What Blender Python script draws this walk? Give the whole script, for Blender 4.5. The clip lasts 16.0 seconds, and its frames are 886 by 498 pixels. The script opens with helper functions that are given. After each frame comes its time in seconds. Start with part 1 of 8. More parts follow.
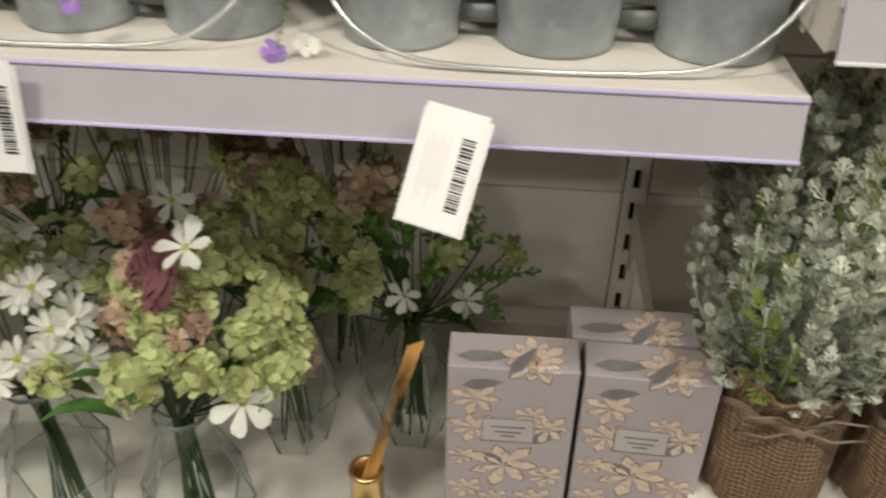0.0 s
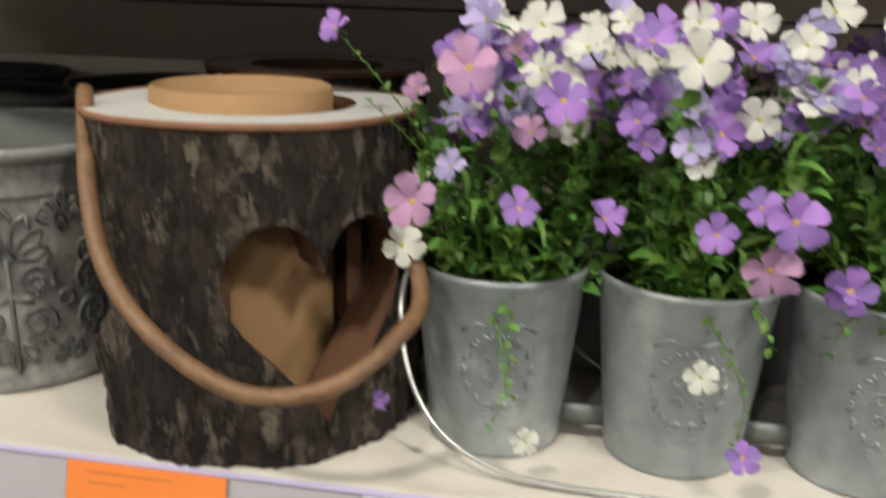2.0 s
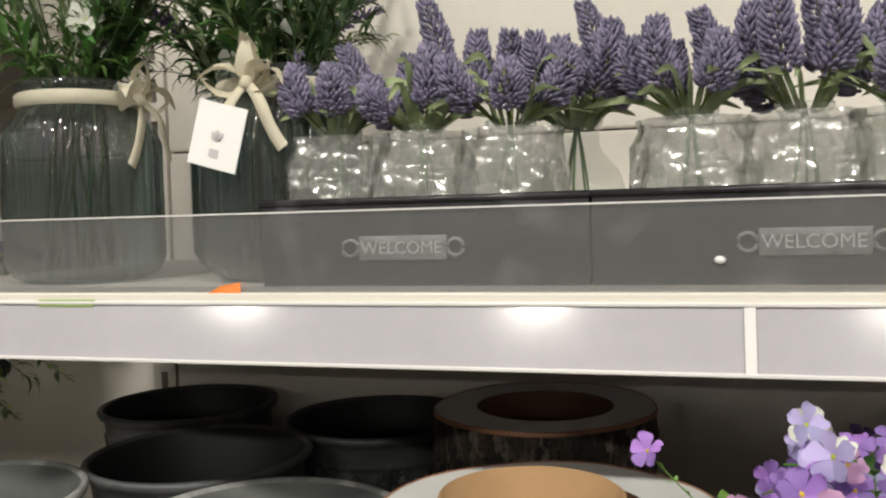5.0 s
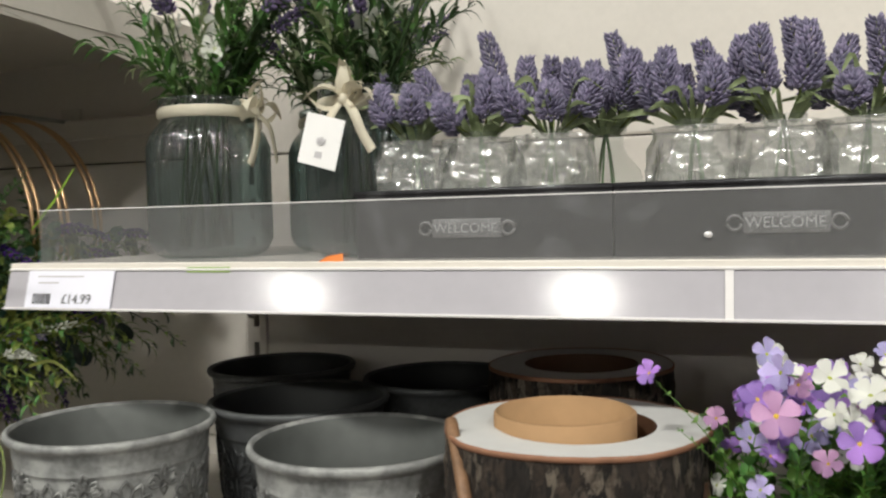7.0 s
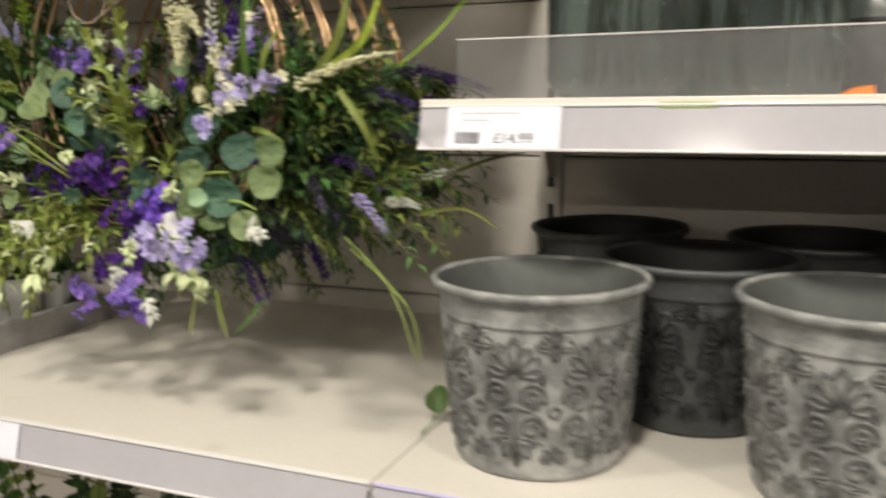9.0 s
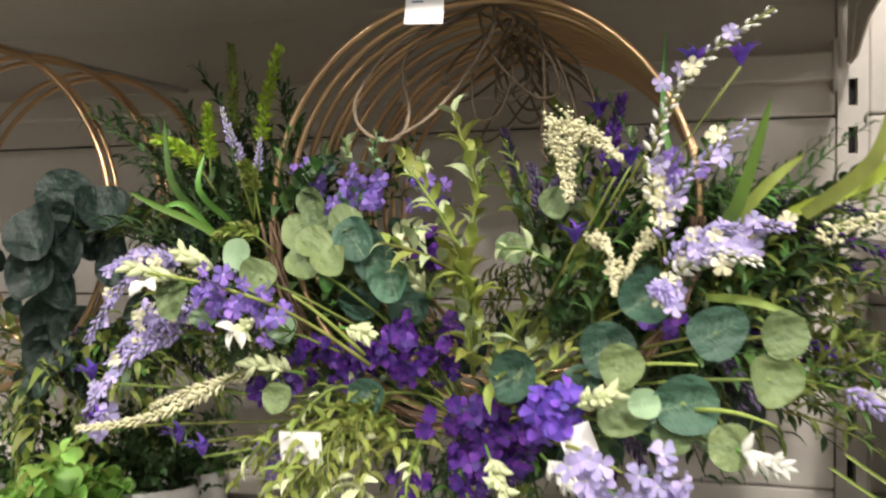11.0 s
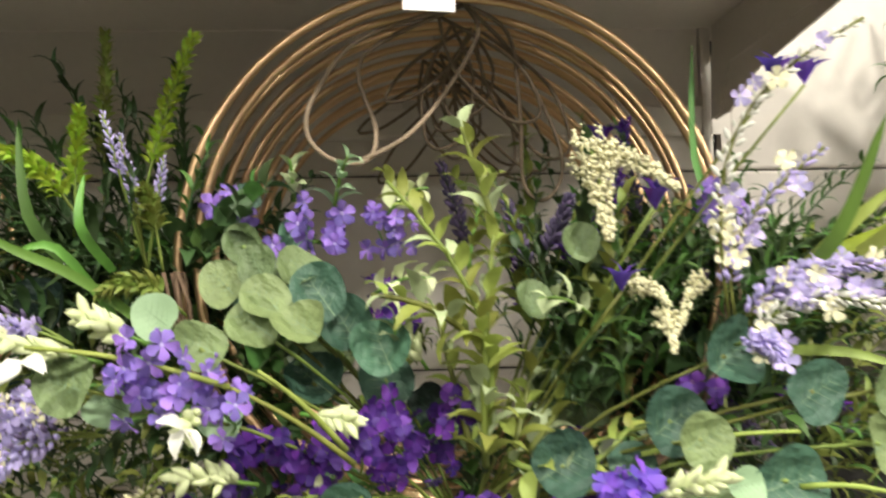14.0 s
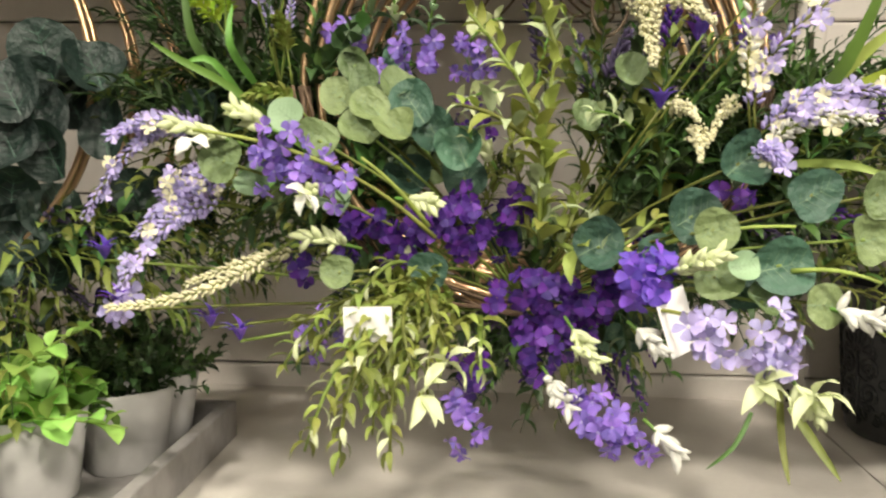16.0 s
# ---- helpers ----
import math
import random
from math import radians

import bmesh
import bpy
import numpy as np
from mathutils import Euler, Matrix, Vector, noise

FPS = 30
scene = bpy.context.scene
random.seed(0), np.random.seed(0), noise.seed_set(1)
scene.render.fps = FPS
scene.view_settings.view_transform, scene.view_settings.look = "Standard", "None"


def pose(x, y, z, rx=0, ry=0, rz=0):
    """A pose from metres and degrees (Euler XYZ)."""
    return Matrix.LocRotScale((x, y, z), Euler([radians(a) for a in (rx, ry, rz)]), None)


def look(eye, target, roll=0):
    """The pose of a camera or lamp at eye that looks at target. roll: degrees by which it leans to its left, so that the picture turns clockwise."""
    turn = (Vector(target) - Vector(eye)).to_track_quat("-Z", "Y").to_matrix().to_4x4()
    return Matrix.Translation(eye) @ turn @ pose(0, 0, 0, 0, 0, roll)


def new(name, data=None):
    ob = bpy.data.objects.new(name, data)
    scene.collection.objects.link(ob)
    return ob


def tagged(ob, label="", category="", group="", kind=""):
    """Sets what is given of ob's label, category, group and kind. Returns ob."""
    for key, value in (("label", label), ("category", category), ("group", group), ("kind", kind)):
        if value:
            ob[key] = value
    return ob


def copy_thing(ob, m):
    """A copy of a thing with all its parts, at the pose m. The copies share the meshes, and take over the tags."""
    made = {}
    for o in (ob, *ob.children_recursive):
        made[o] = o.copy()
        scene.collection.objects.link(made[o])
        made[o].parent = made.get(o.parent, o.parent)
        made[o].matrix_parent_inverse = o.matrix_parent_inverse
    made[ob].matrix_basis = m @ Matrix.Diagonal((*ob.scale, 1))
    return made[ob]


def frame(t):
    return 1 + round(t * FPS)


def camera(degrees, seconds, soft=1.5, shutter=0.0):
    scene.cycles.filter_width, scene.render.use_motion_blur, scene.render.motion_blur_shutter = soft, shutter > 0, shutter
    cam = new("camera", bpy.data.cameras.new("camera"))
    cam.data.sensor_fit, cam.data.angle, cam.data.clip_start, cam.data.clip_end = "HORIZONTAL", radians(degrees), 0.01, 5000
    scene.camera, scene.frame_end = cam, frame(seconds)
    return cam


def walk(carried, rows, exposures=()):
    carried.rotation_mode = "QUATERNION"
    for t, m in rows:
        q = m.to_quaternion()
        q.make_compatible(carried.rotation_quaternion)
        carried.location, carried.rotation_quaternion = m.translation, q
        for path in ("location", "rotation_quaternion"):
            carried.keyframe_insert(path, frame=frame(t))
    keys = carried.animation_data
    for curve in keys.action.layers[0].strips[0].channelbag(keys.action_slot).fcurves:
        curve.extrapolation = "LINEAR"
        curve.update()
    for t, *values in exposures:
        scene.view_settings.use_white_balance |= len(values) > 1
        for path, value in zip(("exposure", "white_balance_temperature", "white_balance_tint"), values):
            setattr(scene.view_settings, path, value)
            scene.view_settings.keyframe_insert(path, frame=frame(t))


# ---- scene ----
cam = camera(54.5, 16.0, soft=2.2, shutter=0.4)
PATH = [
    (0, (0.096, -0.474, 1.353), (-0.035, 1.175, 0.23), 1.1),
    (0.5, (0.045, -0.517, 1.375), (-0.22, 1.166, 0.329), 0.9),
    (1, (-0.011, -0.492, 1.382), (-0.47, 1.214, 0.444), -1.6),
    (1.5, (-0.153, -0.421, 1.382), (-0.549, 1.388, 0.629), 0.6),
    (2, (-0.261, -0.378, 1.399), (-0.568, 1.512, 0.819), 1.8),
    (2.5, (-0.34, -0.377, 1.435), (-0.492, 1.57, 1.0), -0.0),
    (3, (-0.367, -0.379, 1.451), (-0.479, 1.594, 1.139), -0.7),
    (3.5, (-0.368, -0.374, 1.471), (-0.634, 1.597, 1.263), -1.0),
    (4.5, (-0.372, -0.362, 1.497), (-0.876, 1.571, 1.4), -1.5),
    (7, (-0.326, -0.516, 1.485), (-1.006, 1.363, 1.41), -1.4),
    (7.5, (-0.368, -0.611, 1.459), (-0.913, 1.298, 1.217), -2.1),
    (8, (-0.418, -0.652, 1.447), (-0.994, 1.232, 1.101), -0.9),
    (8.5, (-0.513, -0.639, 1.44), (-1.163, 1.217, 1.079), -0.3),
    (9, (-0.684, -0.574, 1.448), (-1.437, 1.248, 1.113), -0.6),
    (9.5, (-0.863, -0.561, 1.456), (-1.612, 1.27, 1.164), -2.7),
    (9.7, (-0.926, -0.565, 1.463), (-1.611, 1.294, 1.19), -3.3),
    (11.8, (-1.242, -0.337, 1.496), (-1.686, 1.613, 1.558), 0.8),
    (12, (-1.275, -0.315, 1.507), (-1.62, 1.652, 1.605), 0.2),
    (12.5, (-1.346, -0.314, 1.509), (-1.356, 1.677, 1.699), -1.8),
    (13, (-1.365, -0.312, 1.508), (-1.275, 1.678, 1.688), -2.0),
    (13.5, (-1.367, -0.32, 1.489), (-1.217, 1.67, 1.615), -1.6),
    (14, (-1.341, -0.349, 1.464), (-1.196, 1.644, 1.547), -1.5),
    (14.5, (-1.297, -0.397, 1.446), (-1.253, 1.602, 1.456), -0.4),
    (15, (-1.282, -0.418, 1.433), (-1.354, 1.575, 1.294), 0.7),
    (15.5, (-1.283, -0.446, 1.425), (-1.451, 1.534, 1.2), 1.2),
    (16, (-1.31, -0.46, 1.431), (-1.46, 1.522, 1.206), 0.6),
]
walk(cam, [(t, look(e, g, r)) for t, e, g, r in PATH], exposures=((0.0, -0.62, 6500, 12), (0.5, -0.58, 6450, 12), (1.0, -0.64, 6450, 11), (1.5, -0.7, 6500, 10), (2.0, -0.55, 6450, 10), (2.5, -0.42, 6400, 10), (3.0, -0.4, 6400, 10), (3.5, -0.42, 6400, 10), (4.0, -0.5, 6350, 10), (4.5, -0.46, 6350, 10), (7.5, -0.46, 6100, 10), (8.5, -0.2, 6300, 11), (9.5, -0.34, 6700, 13), (12.0, 0.6, 6200, 17), (13.0, 0.58, 6200, 17), (14.5, 0.4, 6650, 9), (16.0, 0.36, 6750, 13)))


# ---------------------------------------------------------------- world and light
world = bpy.data.worlds.new("world")
world.use_nodes = True
world.node_tree.nodes["Background"].inputs[0].default_value = (1.0, 0.95, 0.9, 1)
world.node_tree.nodes["Background"].inputs[1].default_value = 0.002
scene.world = world

M_Z, U_Z, T_Z, L_Z = 1.15, 1.45, 1.73, 0.545     # shelf surfaces
BACK = 0.53                                       # face of the back panels
X_L, X_R = -0.985, 0.27                           # uprights of the middle bay
# the row at y=-6 is unseen fill, added to brighten the upper panels
LAMPS = [(-2.42 + 1.4 * i, -2.7, 2.74, 26.0) for i in range(4)] + [(-2.2 + 1.4 * i, -1.05, 2.74, 34.0) for i in range(4)] + [(-2.6 + 1.6 * i, -6.0, 2.74, 30.0) for i in range(4)]
for p in LAMPS:
    d = bpy.data.lights.new("spot_panel", "AREA")
    d.shape, d.size, d.energy, d.color = "DISK", 0.2, p[3], (1.0, 0.955, 0.82)
    lamp = new("lamp_light", d)
    lamp.matrix_world = pose(p[0], p[1], p[2] - 0.012, 0, 0, 0)


# ---------------------------------------------------------------- materials
def shader(name):
    m = bpy.data.materials.new(name)
    m.use_nodes = True
    return m, m.node_tree.nodes, m.node_tree.links, m.node_tree.nodes["Principled BSDF"]


def mat(name, color, rough=0.5, metal=0.0, vary=0.15, scale=8.0, fine=60.0, bump=0.1, rand=0.0, hue=0.0, stain_or_glint=None, spec=0.5, sheer=0.0, bump_d=0.002):
    """Principled surface: colour mottled at two scales, bump grain, a chance by object."""
    m, n, l, b = shader(name)
    tc = n.new("ShaderNodeTexCoord")
    big = n.new("ShaderNodeTexNoise")
    big.inputs["Scale"].default_value, big.inputs["Detail"].default_value = scale, 6
    sml = n.new("ShaderNodeTexNoise")
    sml.inputs["Scale"].default_value, sml.inputs["Detail"].default_value = fine, 4
    for q in (big, sml):
        l.new(tc.outputs["Object"], q.inputs["Vector"])
    add = n.new("ShaderNodeMath")
    add.operation = "MULTIPLY_ADD"
    l.new(sml.outputs["Fac"], add.inputs[0])
    add.inputs[1].default_value = 0.5
    l.new(big.outputs["Fac"], add.inputs[2])
    ramp = n.new("ShaderNodeMapRange")
    ramp.inputs["From Min"].default_value, ramp.inputs["From Max"].default_value = 0.45, 1.05
    ramp.inputs["To Min"].default_value, ramp.inputs["To Max"].default_value = 1 - vary, 1 + vary
    l.new(add.outputs[0], ramp.inputs["Value"])
    hsv = n.new("ShaderNodeHueSaturation")
    hsv.inputs["Color"].default_value = (*color, 1)
    val = ramp.outputs["Result"]
    if rand or hue:
        info = n.new("ShaderNodeObjectInfo")
        geo = n.new("ShaderNodeNewGeometry")
        mix = n.new("ShaderNodeMath")
        mix.operation = "ADD"
        l.new(info.outputs["Random"], mix.inputs[0])
        l.new(geo.outputs["Random Per Island"], mix.inputs[1])
        fr = n.new("ShaderNodeMath")
        fr.operation = "FRACT"
        l.new(mix.outputs[0], fr.inputs[0])
        r2 = n.new("ShaderNodeMapRange")
        r2.inputs["To Min"].default_value, r2.inputs["To Max"].default_value = 1 - rand, 1 + rand
        l.new(fr.outputs[0], r2.inputs["Value"])
        mu = n.new("ShaderNodeMath")
        mu.operation = "MULTIPLY"
        l.new(val, mu.inputs[0])
        l.new(r2.outputs["Result"], mu.inputs[1])
        val = mu.outputs[0]
        r3 = n.new("ShaderNodeMapRange")
        r3.inputs["To Min"].default_value, r3.inputs["To Max"].default_value = 0.5 - hue, 0.5 + hue
        l.new(fr.outputs[0], r3.inputs["Value"])
        l.new(r3.outputs["Result"], hsv.inputs["Hue"])
    l.new(val, hsv.inputs["Value"])
    col = hsv.outputs["Color"]
    if stain_or_glint:
        st = n.new("ShaderNodeTexNoise")
        st.inputs["Scale"].default_value, st.inputs["Detail"].default_value = stain_or_glint[1], 8
        l.new(tc.outputs["Object"], st.inputs["Vector"])
        sr = n.new("ShaderNodeMapRange")
        sr.inputs["From Min"].default_value, sr.inputs["From Max"].default_value = stain_or_glint[2], stain_or_glint[2] + 0.15
        l.new(st.outputs["Fac"], sr.inputs["Value"])
        mx = n.new("ShaderNodeMix")
        mx.data_type = "RGBA"
        l.new(sr.outputs["Result"], mx.inputs["Factor"])
        l.new(col, mx.inputs["A"])
        mx.inputs["B"].default_value = (*stain_or_glint[0], 1)
        col = mx.outputs["Result"]
    l.new(col, b.inputs["Base Color"])
    b.inputs["Roughness"].default_value = rough
    b.inputs["Metallic"].default_value = metal
    b.inputs["Specular IOR Level"].default_value = spec
    if bump:
        bp = n.new("ShaderNodeBump")
        bp.inputs["Strength"].default_value, bp.inputs["Distance"].default_value = bump, bump_d
        l.new(add.outputs[0], bp.inputs["Height"])
        l.new(bp.outputs["Normal"], b.inputs["Normal"])
    if sheer:
        tr = n.new("ShaderNodeBsdfTranslucent")
        l.new(col, tr.inputs["Color"])
        mxs = n.new("ShaderNodeMixShader")
        mxs.inputs[0].default_value = sheer
        l.new(b.outputs[0], mxs.inputs[1])
        l.new(tr.outputs[0], mxs.inputs[2])
        l.new(mxs.outputs[0], n["Material Output"].inputs["Surface"])
    return m


def glass(name, color=(1, 1, 1), rough=0.02, ior=1.45, thin=0.0, bump=0.0, scale=30, milk=0.0):
    """Clear glass or plastic: see-through with a gloss that grows at grazing angles."""
    m, n, l, b = shader(name)
    tr = n.new("ShaderNodeBsdfTransparent")
    tr.inputs[0].default_value = (*color, 1)
    gl = n.new("ShaderNodeBsdfGlossy")
    gl.inputs["Roughness"].default_value = rough
    fr = n.new("ShaderNodeLayerWeight")
    pw = n.new("ShaderNodeMath")
    pw.operation = "POWER"
    pw.inputs[1].default_value = 3.0
    l.new(fr.outputs["Facing"], pw.inputs[0])
    ma = n.new("ShaderNodeMath")
    ma.operation = "MULTIPLY_ADD"
    ma.inputs[1].default_value = 0.75 if ior >= 1.4 else 0.3
    ma.inputs[2].default_value = thin
    l.new(pw.outputs[0], ma.inputs[0])
    mx = n.new("ShaderNodeMixShader")
    l.new(ma.outputs[0], mx.inputs[0])
    if milk:
        df = n.new("ShaderNodeBsdfTranslucent")
        df.inputs[0].default_value = (0.8, 0.8, 0.78, 1)
        d2 = n.new("ShaderNodeBsdfDiffuse")
        d2.inputs[0].default_value = (0.8, 0.8, 0.78, 1)
        m0, m1 = n.new("ShaderNodeMixShader"), n.new("ShaderNodeMixShader")
        m0.inputs[0].default_value, m1.inputs[0].default_value = 0.6, milk
        l.new(df.outputs[0], m0.inputs[1])
        l.new(d2.outputs[0], m0.inputs[2])
        l.new(tr.outputs[0], m1.inputs[1])
        l.new(m0.outputs[0], m1.inputs[2])
        l.new(m1.outputs[0], mx.inputs[1])
    else:
        l.new(tr.outputs[0], mx.inputs[1])
    l.new(gl.outputs[0], mx.inputs[2])
    l.new(mx.outputs[0], n["Material Output"].inputs["Surface"])
    if bump:
        tc = n.new("ShaderNodeTexCoord")
        vo = n.new("ShaderNodeTexVoronoi")
        vo.inputs["Scale"].default_value = scale
        l.new(tc.outputs["Object"], vo.inputs["Vector"])
        bp = n.new("ShaderNodeBump")
        bp.inputs["Strength"].default_value, bp.inputs["Distance"].default_value = bump, 0.01
        l.new(vo.outputs["Distance"], bp.inputs["Height"])
        l.new(bp.outputs["Normal"], gl.inputs["Normal"])
        l.new(bp.outputs["Normal"], fr.inputs["Normal"])
    return m


def bark_mat():
    m, n, l, b = shader("bark")
    tc = n.new("ShaderNodeTexCoord")
    mp = n.new("ShaderNodeMapping")
    mp.inputs["Scale"].default_value = (1, 1, 0.36)
    l.new(tc.outputs["Object"], mp.inputs["Vector"])
    no = n.new("ShaderNodeTexNoise")
    no.inputs["Scale"].default_value, no.inputs["Detail"].default_value, no.inputs["Roughness"].default_value = 55, 10, 0.75
    warp = n.new("ShaderNodeVectorMath")
    warp.operation = "MULTIPLY_ADD"
    l.new(no.outputs["Color"], warp.inputs[0])
    warp.inputs[1].default_value = (0.035, 0.035, 0.03)
    l.new(mp.outputs[0], warp.inputs[2])
    l.new(mp.outputs[0], no.inputs["Vector"])
    edge, cell = n.new("ShaderNodeTexVoronoi"), n.new("ShaderNodeTexVoronoi")
    edge.feature = "DISTANCE_TO_EDGE"
    for q in (edge, cell):
        q.inputs["Scale"].default_value = 130
        l.new(warp.outputs[0], q.inputs["Vector"])
    fine = n.new("ShaderNodeTexNoise")
    fine.inputs["Scale"].default_value, fine.inputs["Detail"].default_value, fine.inputs["Roughness"].default_value = 150, 8, 0.8
    l.new(tc.outputs["Object"], fine.inputs["Vector"])
    sep = n.new("ShaderNodeSeparateColor")
    l.new(cell.outputs["Color"], sep.inputs[0])
    tone = n.new("ShaderNodeMath")
    tone.operation = "MULTIPLY"
    l.new(sep.outputs[0], tone.inputs[0])
    l.new(fine.outputs["Fac"], tone.inputs[1])
    cr = n.new("ShaderNodeValToRGB")
    cr.color_ramp.elements[0].position, cr.color_ramp.elements[0].color = 0.08, (0.012, 0.008, 0.006, 1)
    cr.color_ramp.elements[1].position, cr.color_ramp.elements[1].color = 0.56, (0.33, 0.27, 0.21, 1)
    mid = cr.color_ramp.elements.new(0.3)
    mid.color = (0.07, 0.047, 0.033, 1)
    l.new(tone.outputs[0], cr.inputs[0])
    crack = n.new("ShaderNodeMapRange")
    crack.inputs["From Max"].default_value = 0.1
    crack.inputs["To Min"].default_value = 0.35
    l.new(edge.outputs["Distance"], crack.inputs["Value"])
    mx = n.new("ShaderNodeMix")
    mx.data_type = "RGBA"
    l.new(crack.outputs["Result"], mx.inputs["Factor"])
    mx.inputs["A"].default_value = (0.01, 0.007, 0.005, 1)
    l.new(cr.outputs[0], mx.inputs["B"])
    l.new(mx.outputs["Result"], b.inputs["Base Color"])
    b.inputs["Roughness"].default_value = 0.8
    ad = n.new("ShaderNodeMath")
    ad.operation = "MULTIPLY_ADD"
    l.new(crack.outputs["Result"], ad.inputs[0])
    ad.inputs[1].default_value = 0.6
    l.new(tone.outputs[0], ad.inputs[2])
    bp = n.new("ShaderNodeBump")
    bp.inputs["Strength"].default_value, bp.inputs["Distance"].default_value = 1.0, 0.011
    l.new(ad.outputs[0], bp.inputs["Height"])
    l.new(bp.outputs["Normal"], b.inputs["Normal"])
    return m


def coin_mat(name, color, net, rand=0.35):
    """Waxy round leaf with a fine net of paler veins; colour differs from leaf to leaf."""
    m, n, l, b = shader(name)
    tc = n.new("ShaderNodeTexCoord")
    vo = n.new("ShaderNodeTexVoronoi")
    vo.feature = "DISTANCE_TO_EDGE"
    vo.inputs["Scale"].default_value = 20
    l.new(tc.outputs["Object"], vo.inputs["Vector"])
    line = n.new("ShaderNodeMapRange")
    line.inputs["From Max"].default_value = 0.09
    line.inputs["To Min"].default_value, line.inputs["To Max"].default_value = 0.4, 0.0
    l.new(vo.outputs["Distance"], line.inputs["Value"])
    no = n.new("ShaderNodeTexNoise")
    no.inputs["Scale"].default_value, no.inputs["Detail"].default_value = 3.5, 5
    l.new(tc.outputs["Object"], no.inputs["Vector"])
    info = n.new("ShaderNodeObjectInfo")
    rr = n.new("ShaderNodeMapRange")
    rr.inputs["To Min"].default_value, rr.inputs["To Max"].default_value = 0.55 - rand, 0.55 + rand
    l.new(info.outputs["Random"], rr.inputs["Value"])
    val = n.new("ShaderNodeMath")
    val.operation = "ADD"
    l.new(rr.outputs["Result"], val.inputs[0])
    l.new(no.outputs["Fac"], val.inputs[1])
    hsv = n.new("ShaderNodeHueSaturation")
    hsv.inputs["Color"].default_value = (*color, 1)
    l.new(val.outputs[0], hsv.inputs["Value"])
    hr = n.new("ShaderNodeMapRange")
    hr.inputs["To Min"].default_value, hr.inputs["To Max"].default_value = 0.515, 0.48
    l.new(info.outputs["Random"], hr.inputs["Value"])
    l.new(hr.outputs["Result"], hsv.inputs["Hue"])
    mx = n.new("ShaderNodeMix")
    mx.data_type = "RGBA"
    l.new(line.outputs["Result"], mx.inputs["Factor"])
    l.new(hsv.outputs["Color"], mx.inputs["A"])
    mx.inputs["B"].default_value = (*net, 1)
    l.new(mx.outputs["Result"], b.inputs["Base Color"])
    b.inputs["Roughness"].default_value = 0.5
    bp = n.new("ShaderNodeBump")
    bp.inputs["Strength"].default_value, bp.inputs["Distance"].default_value = 0.35, 0.02
    l.new(no.outputs["Fac"], bp.inputs["Height"])
    l.new(bp.outputs["Normal"], b.inputs["Normal"])
    tr = n.new("ShaderNodeBsdfTranslucent")
    l.new(mx.outputs["Result"], tr.inputs["Color"])
    ms = n.new("ShaderNodeMixShader")
    ms.inputs[0].default_value = 0.18
    l.new(b.outputs[0], ms.inputs[1])
    l.new(tr.outputs[0], ms.inputs[2])
    l.new(ms.outputs[0], n["Material Output"].inputs["Surface"])
    return m


def weave_mat(name, color, step):
    m, n, l, b = shader(name)
    tc = n.new("ShaderNodeTexCoord")
    sep = []
    for axis in ("X", "Z"):
        w = n.new("ShaderNodeTexWave")
        w.bands_direction = axis
        w.inputs["Scale"].default_value, w.inputs["Distortion"].default_value = step, 1.5
        l.new(tc.outputs["Object"], w.inputs["Vector"])
        sep.append(w)
    mu = n.new("ShaderNodeMath")
    mu.operation = "ADD"
    l.new(sep[0].outputs["Fac"], mu.inputs[0])
    l.new(sep[1].outputs["Fac"], mu.inputs[1])
    no = n.new("ShaderNodeTexNoise")
    no.inputs["Scale"].default_value = 14
    l.new(tc.outputs["Object"], no.inputs["Vector"])
    ml = n.new("ShaderNodeMath")
    ml.operation = "MULTIPLY"
    l.new(mu.outputs[0], ml.inputs[0])
    l.new(no.outputs["Fac"], ml.inputs[1])
    cr = n.new("ShaderNodeValToRGB")
    cr.color_ramp.elements[0].color = (*[c * 0.45 for c in color], 1)
    cr.color_ramp.elements[1].color = (*[min(1, c * 1.35) for c in color], 1)
    l.new(ml.outputs[0], cr.inputs[0])
    l.new(cr.outputs[0], b.inputs["Base Color"])
    b.inputs["Roughness"].default_value = 0.9
    bp = n.new("ShaderNodeBump")
    bp.inputs["Strength"].default_value, bp.inputs["Distance"].default_value = 0.7, 0.001
    l.new(mu.outputs[0], bp.inputs["Height"])
    l.new(bp.outputs["Normal"], b.inputs["Normal"])
    return m


CREAM = mat("cream_paint", (0.69, 0.645, 0.59), 0.42, vary=0.07, scale=5, fine=140, bump=0.05, stain_or_glint=((0.5, 0.44, 0.38), 9, 0.68))
PANEL = mat("panel_paint", (0.76, 0.71, 0.66), 0.5, vary=0.06, scale=4, fine=120, bump=0.06)
DARK = mat("dark_slot", (0.012, 0.011, 0.01), 0.7, vary=0.1)
STRIP = mat("grey_plastic", (0.44, 0.42, 0.46), 0.135, vary=0.06, scale=12, fine=90, bump=0.04, spec=0.42)
LILAC_EDGE = mat("lilac_plastic", (0.55, 0.5, 0.75), 0.3, vary=0.06)
CLEAR_EDGE = mat("pale_edge", (0.74, 0.71, 0.71), 0.22, vary=0.05)
PAPER = mat("paper", (0.82, 0.8, 0.8), 0.6, vary=0.03, scale=20, bump=0.03)
LABELP = mat("label_paper", (0.79, 0.78, 0.88), 0.5, vary=0.03, scale=20, bump=0.03)
ORANGE = mat("orange_paper", (0.85, 0.24, 0.05), 0.6, vary=0.05, scale=20, bump=0.03)
GREENP = mat("green_paper", (0.3, 0.42, 0.12), 0.6, vary=0.05)
INK = mat("ink", (0.03, 0.03, 0.035), 0.7, vary=0.05, bump=0)
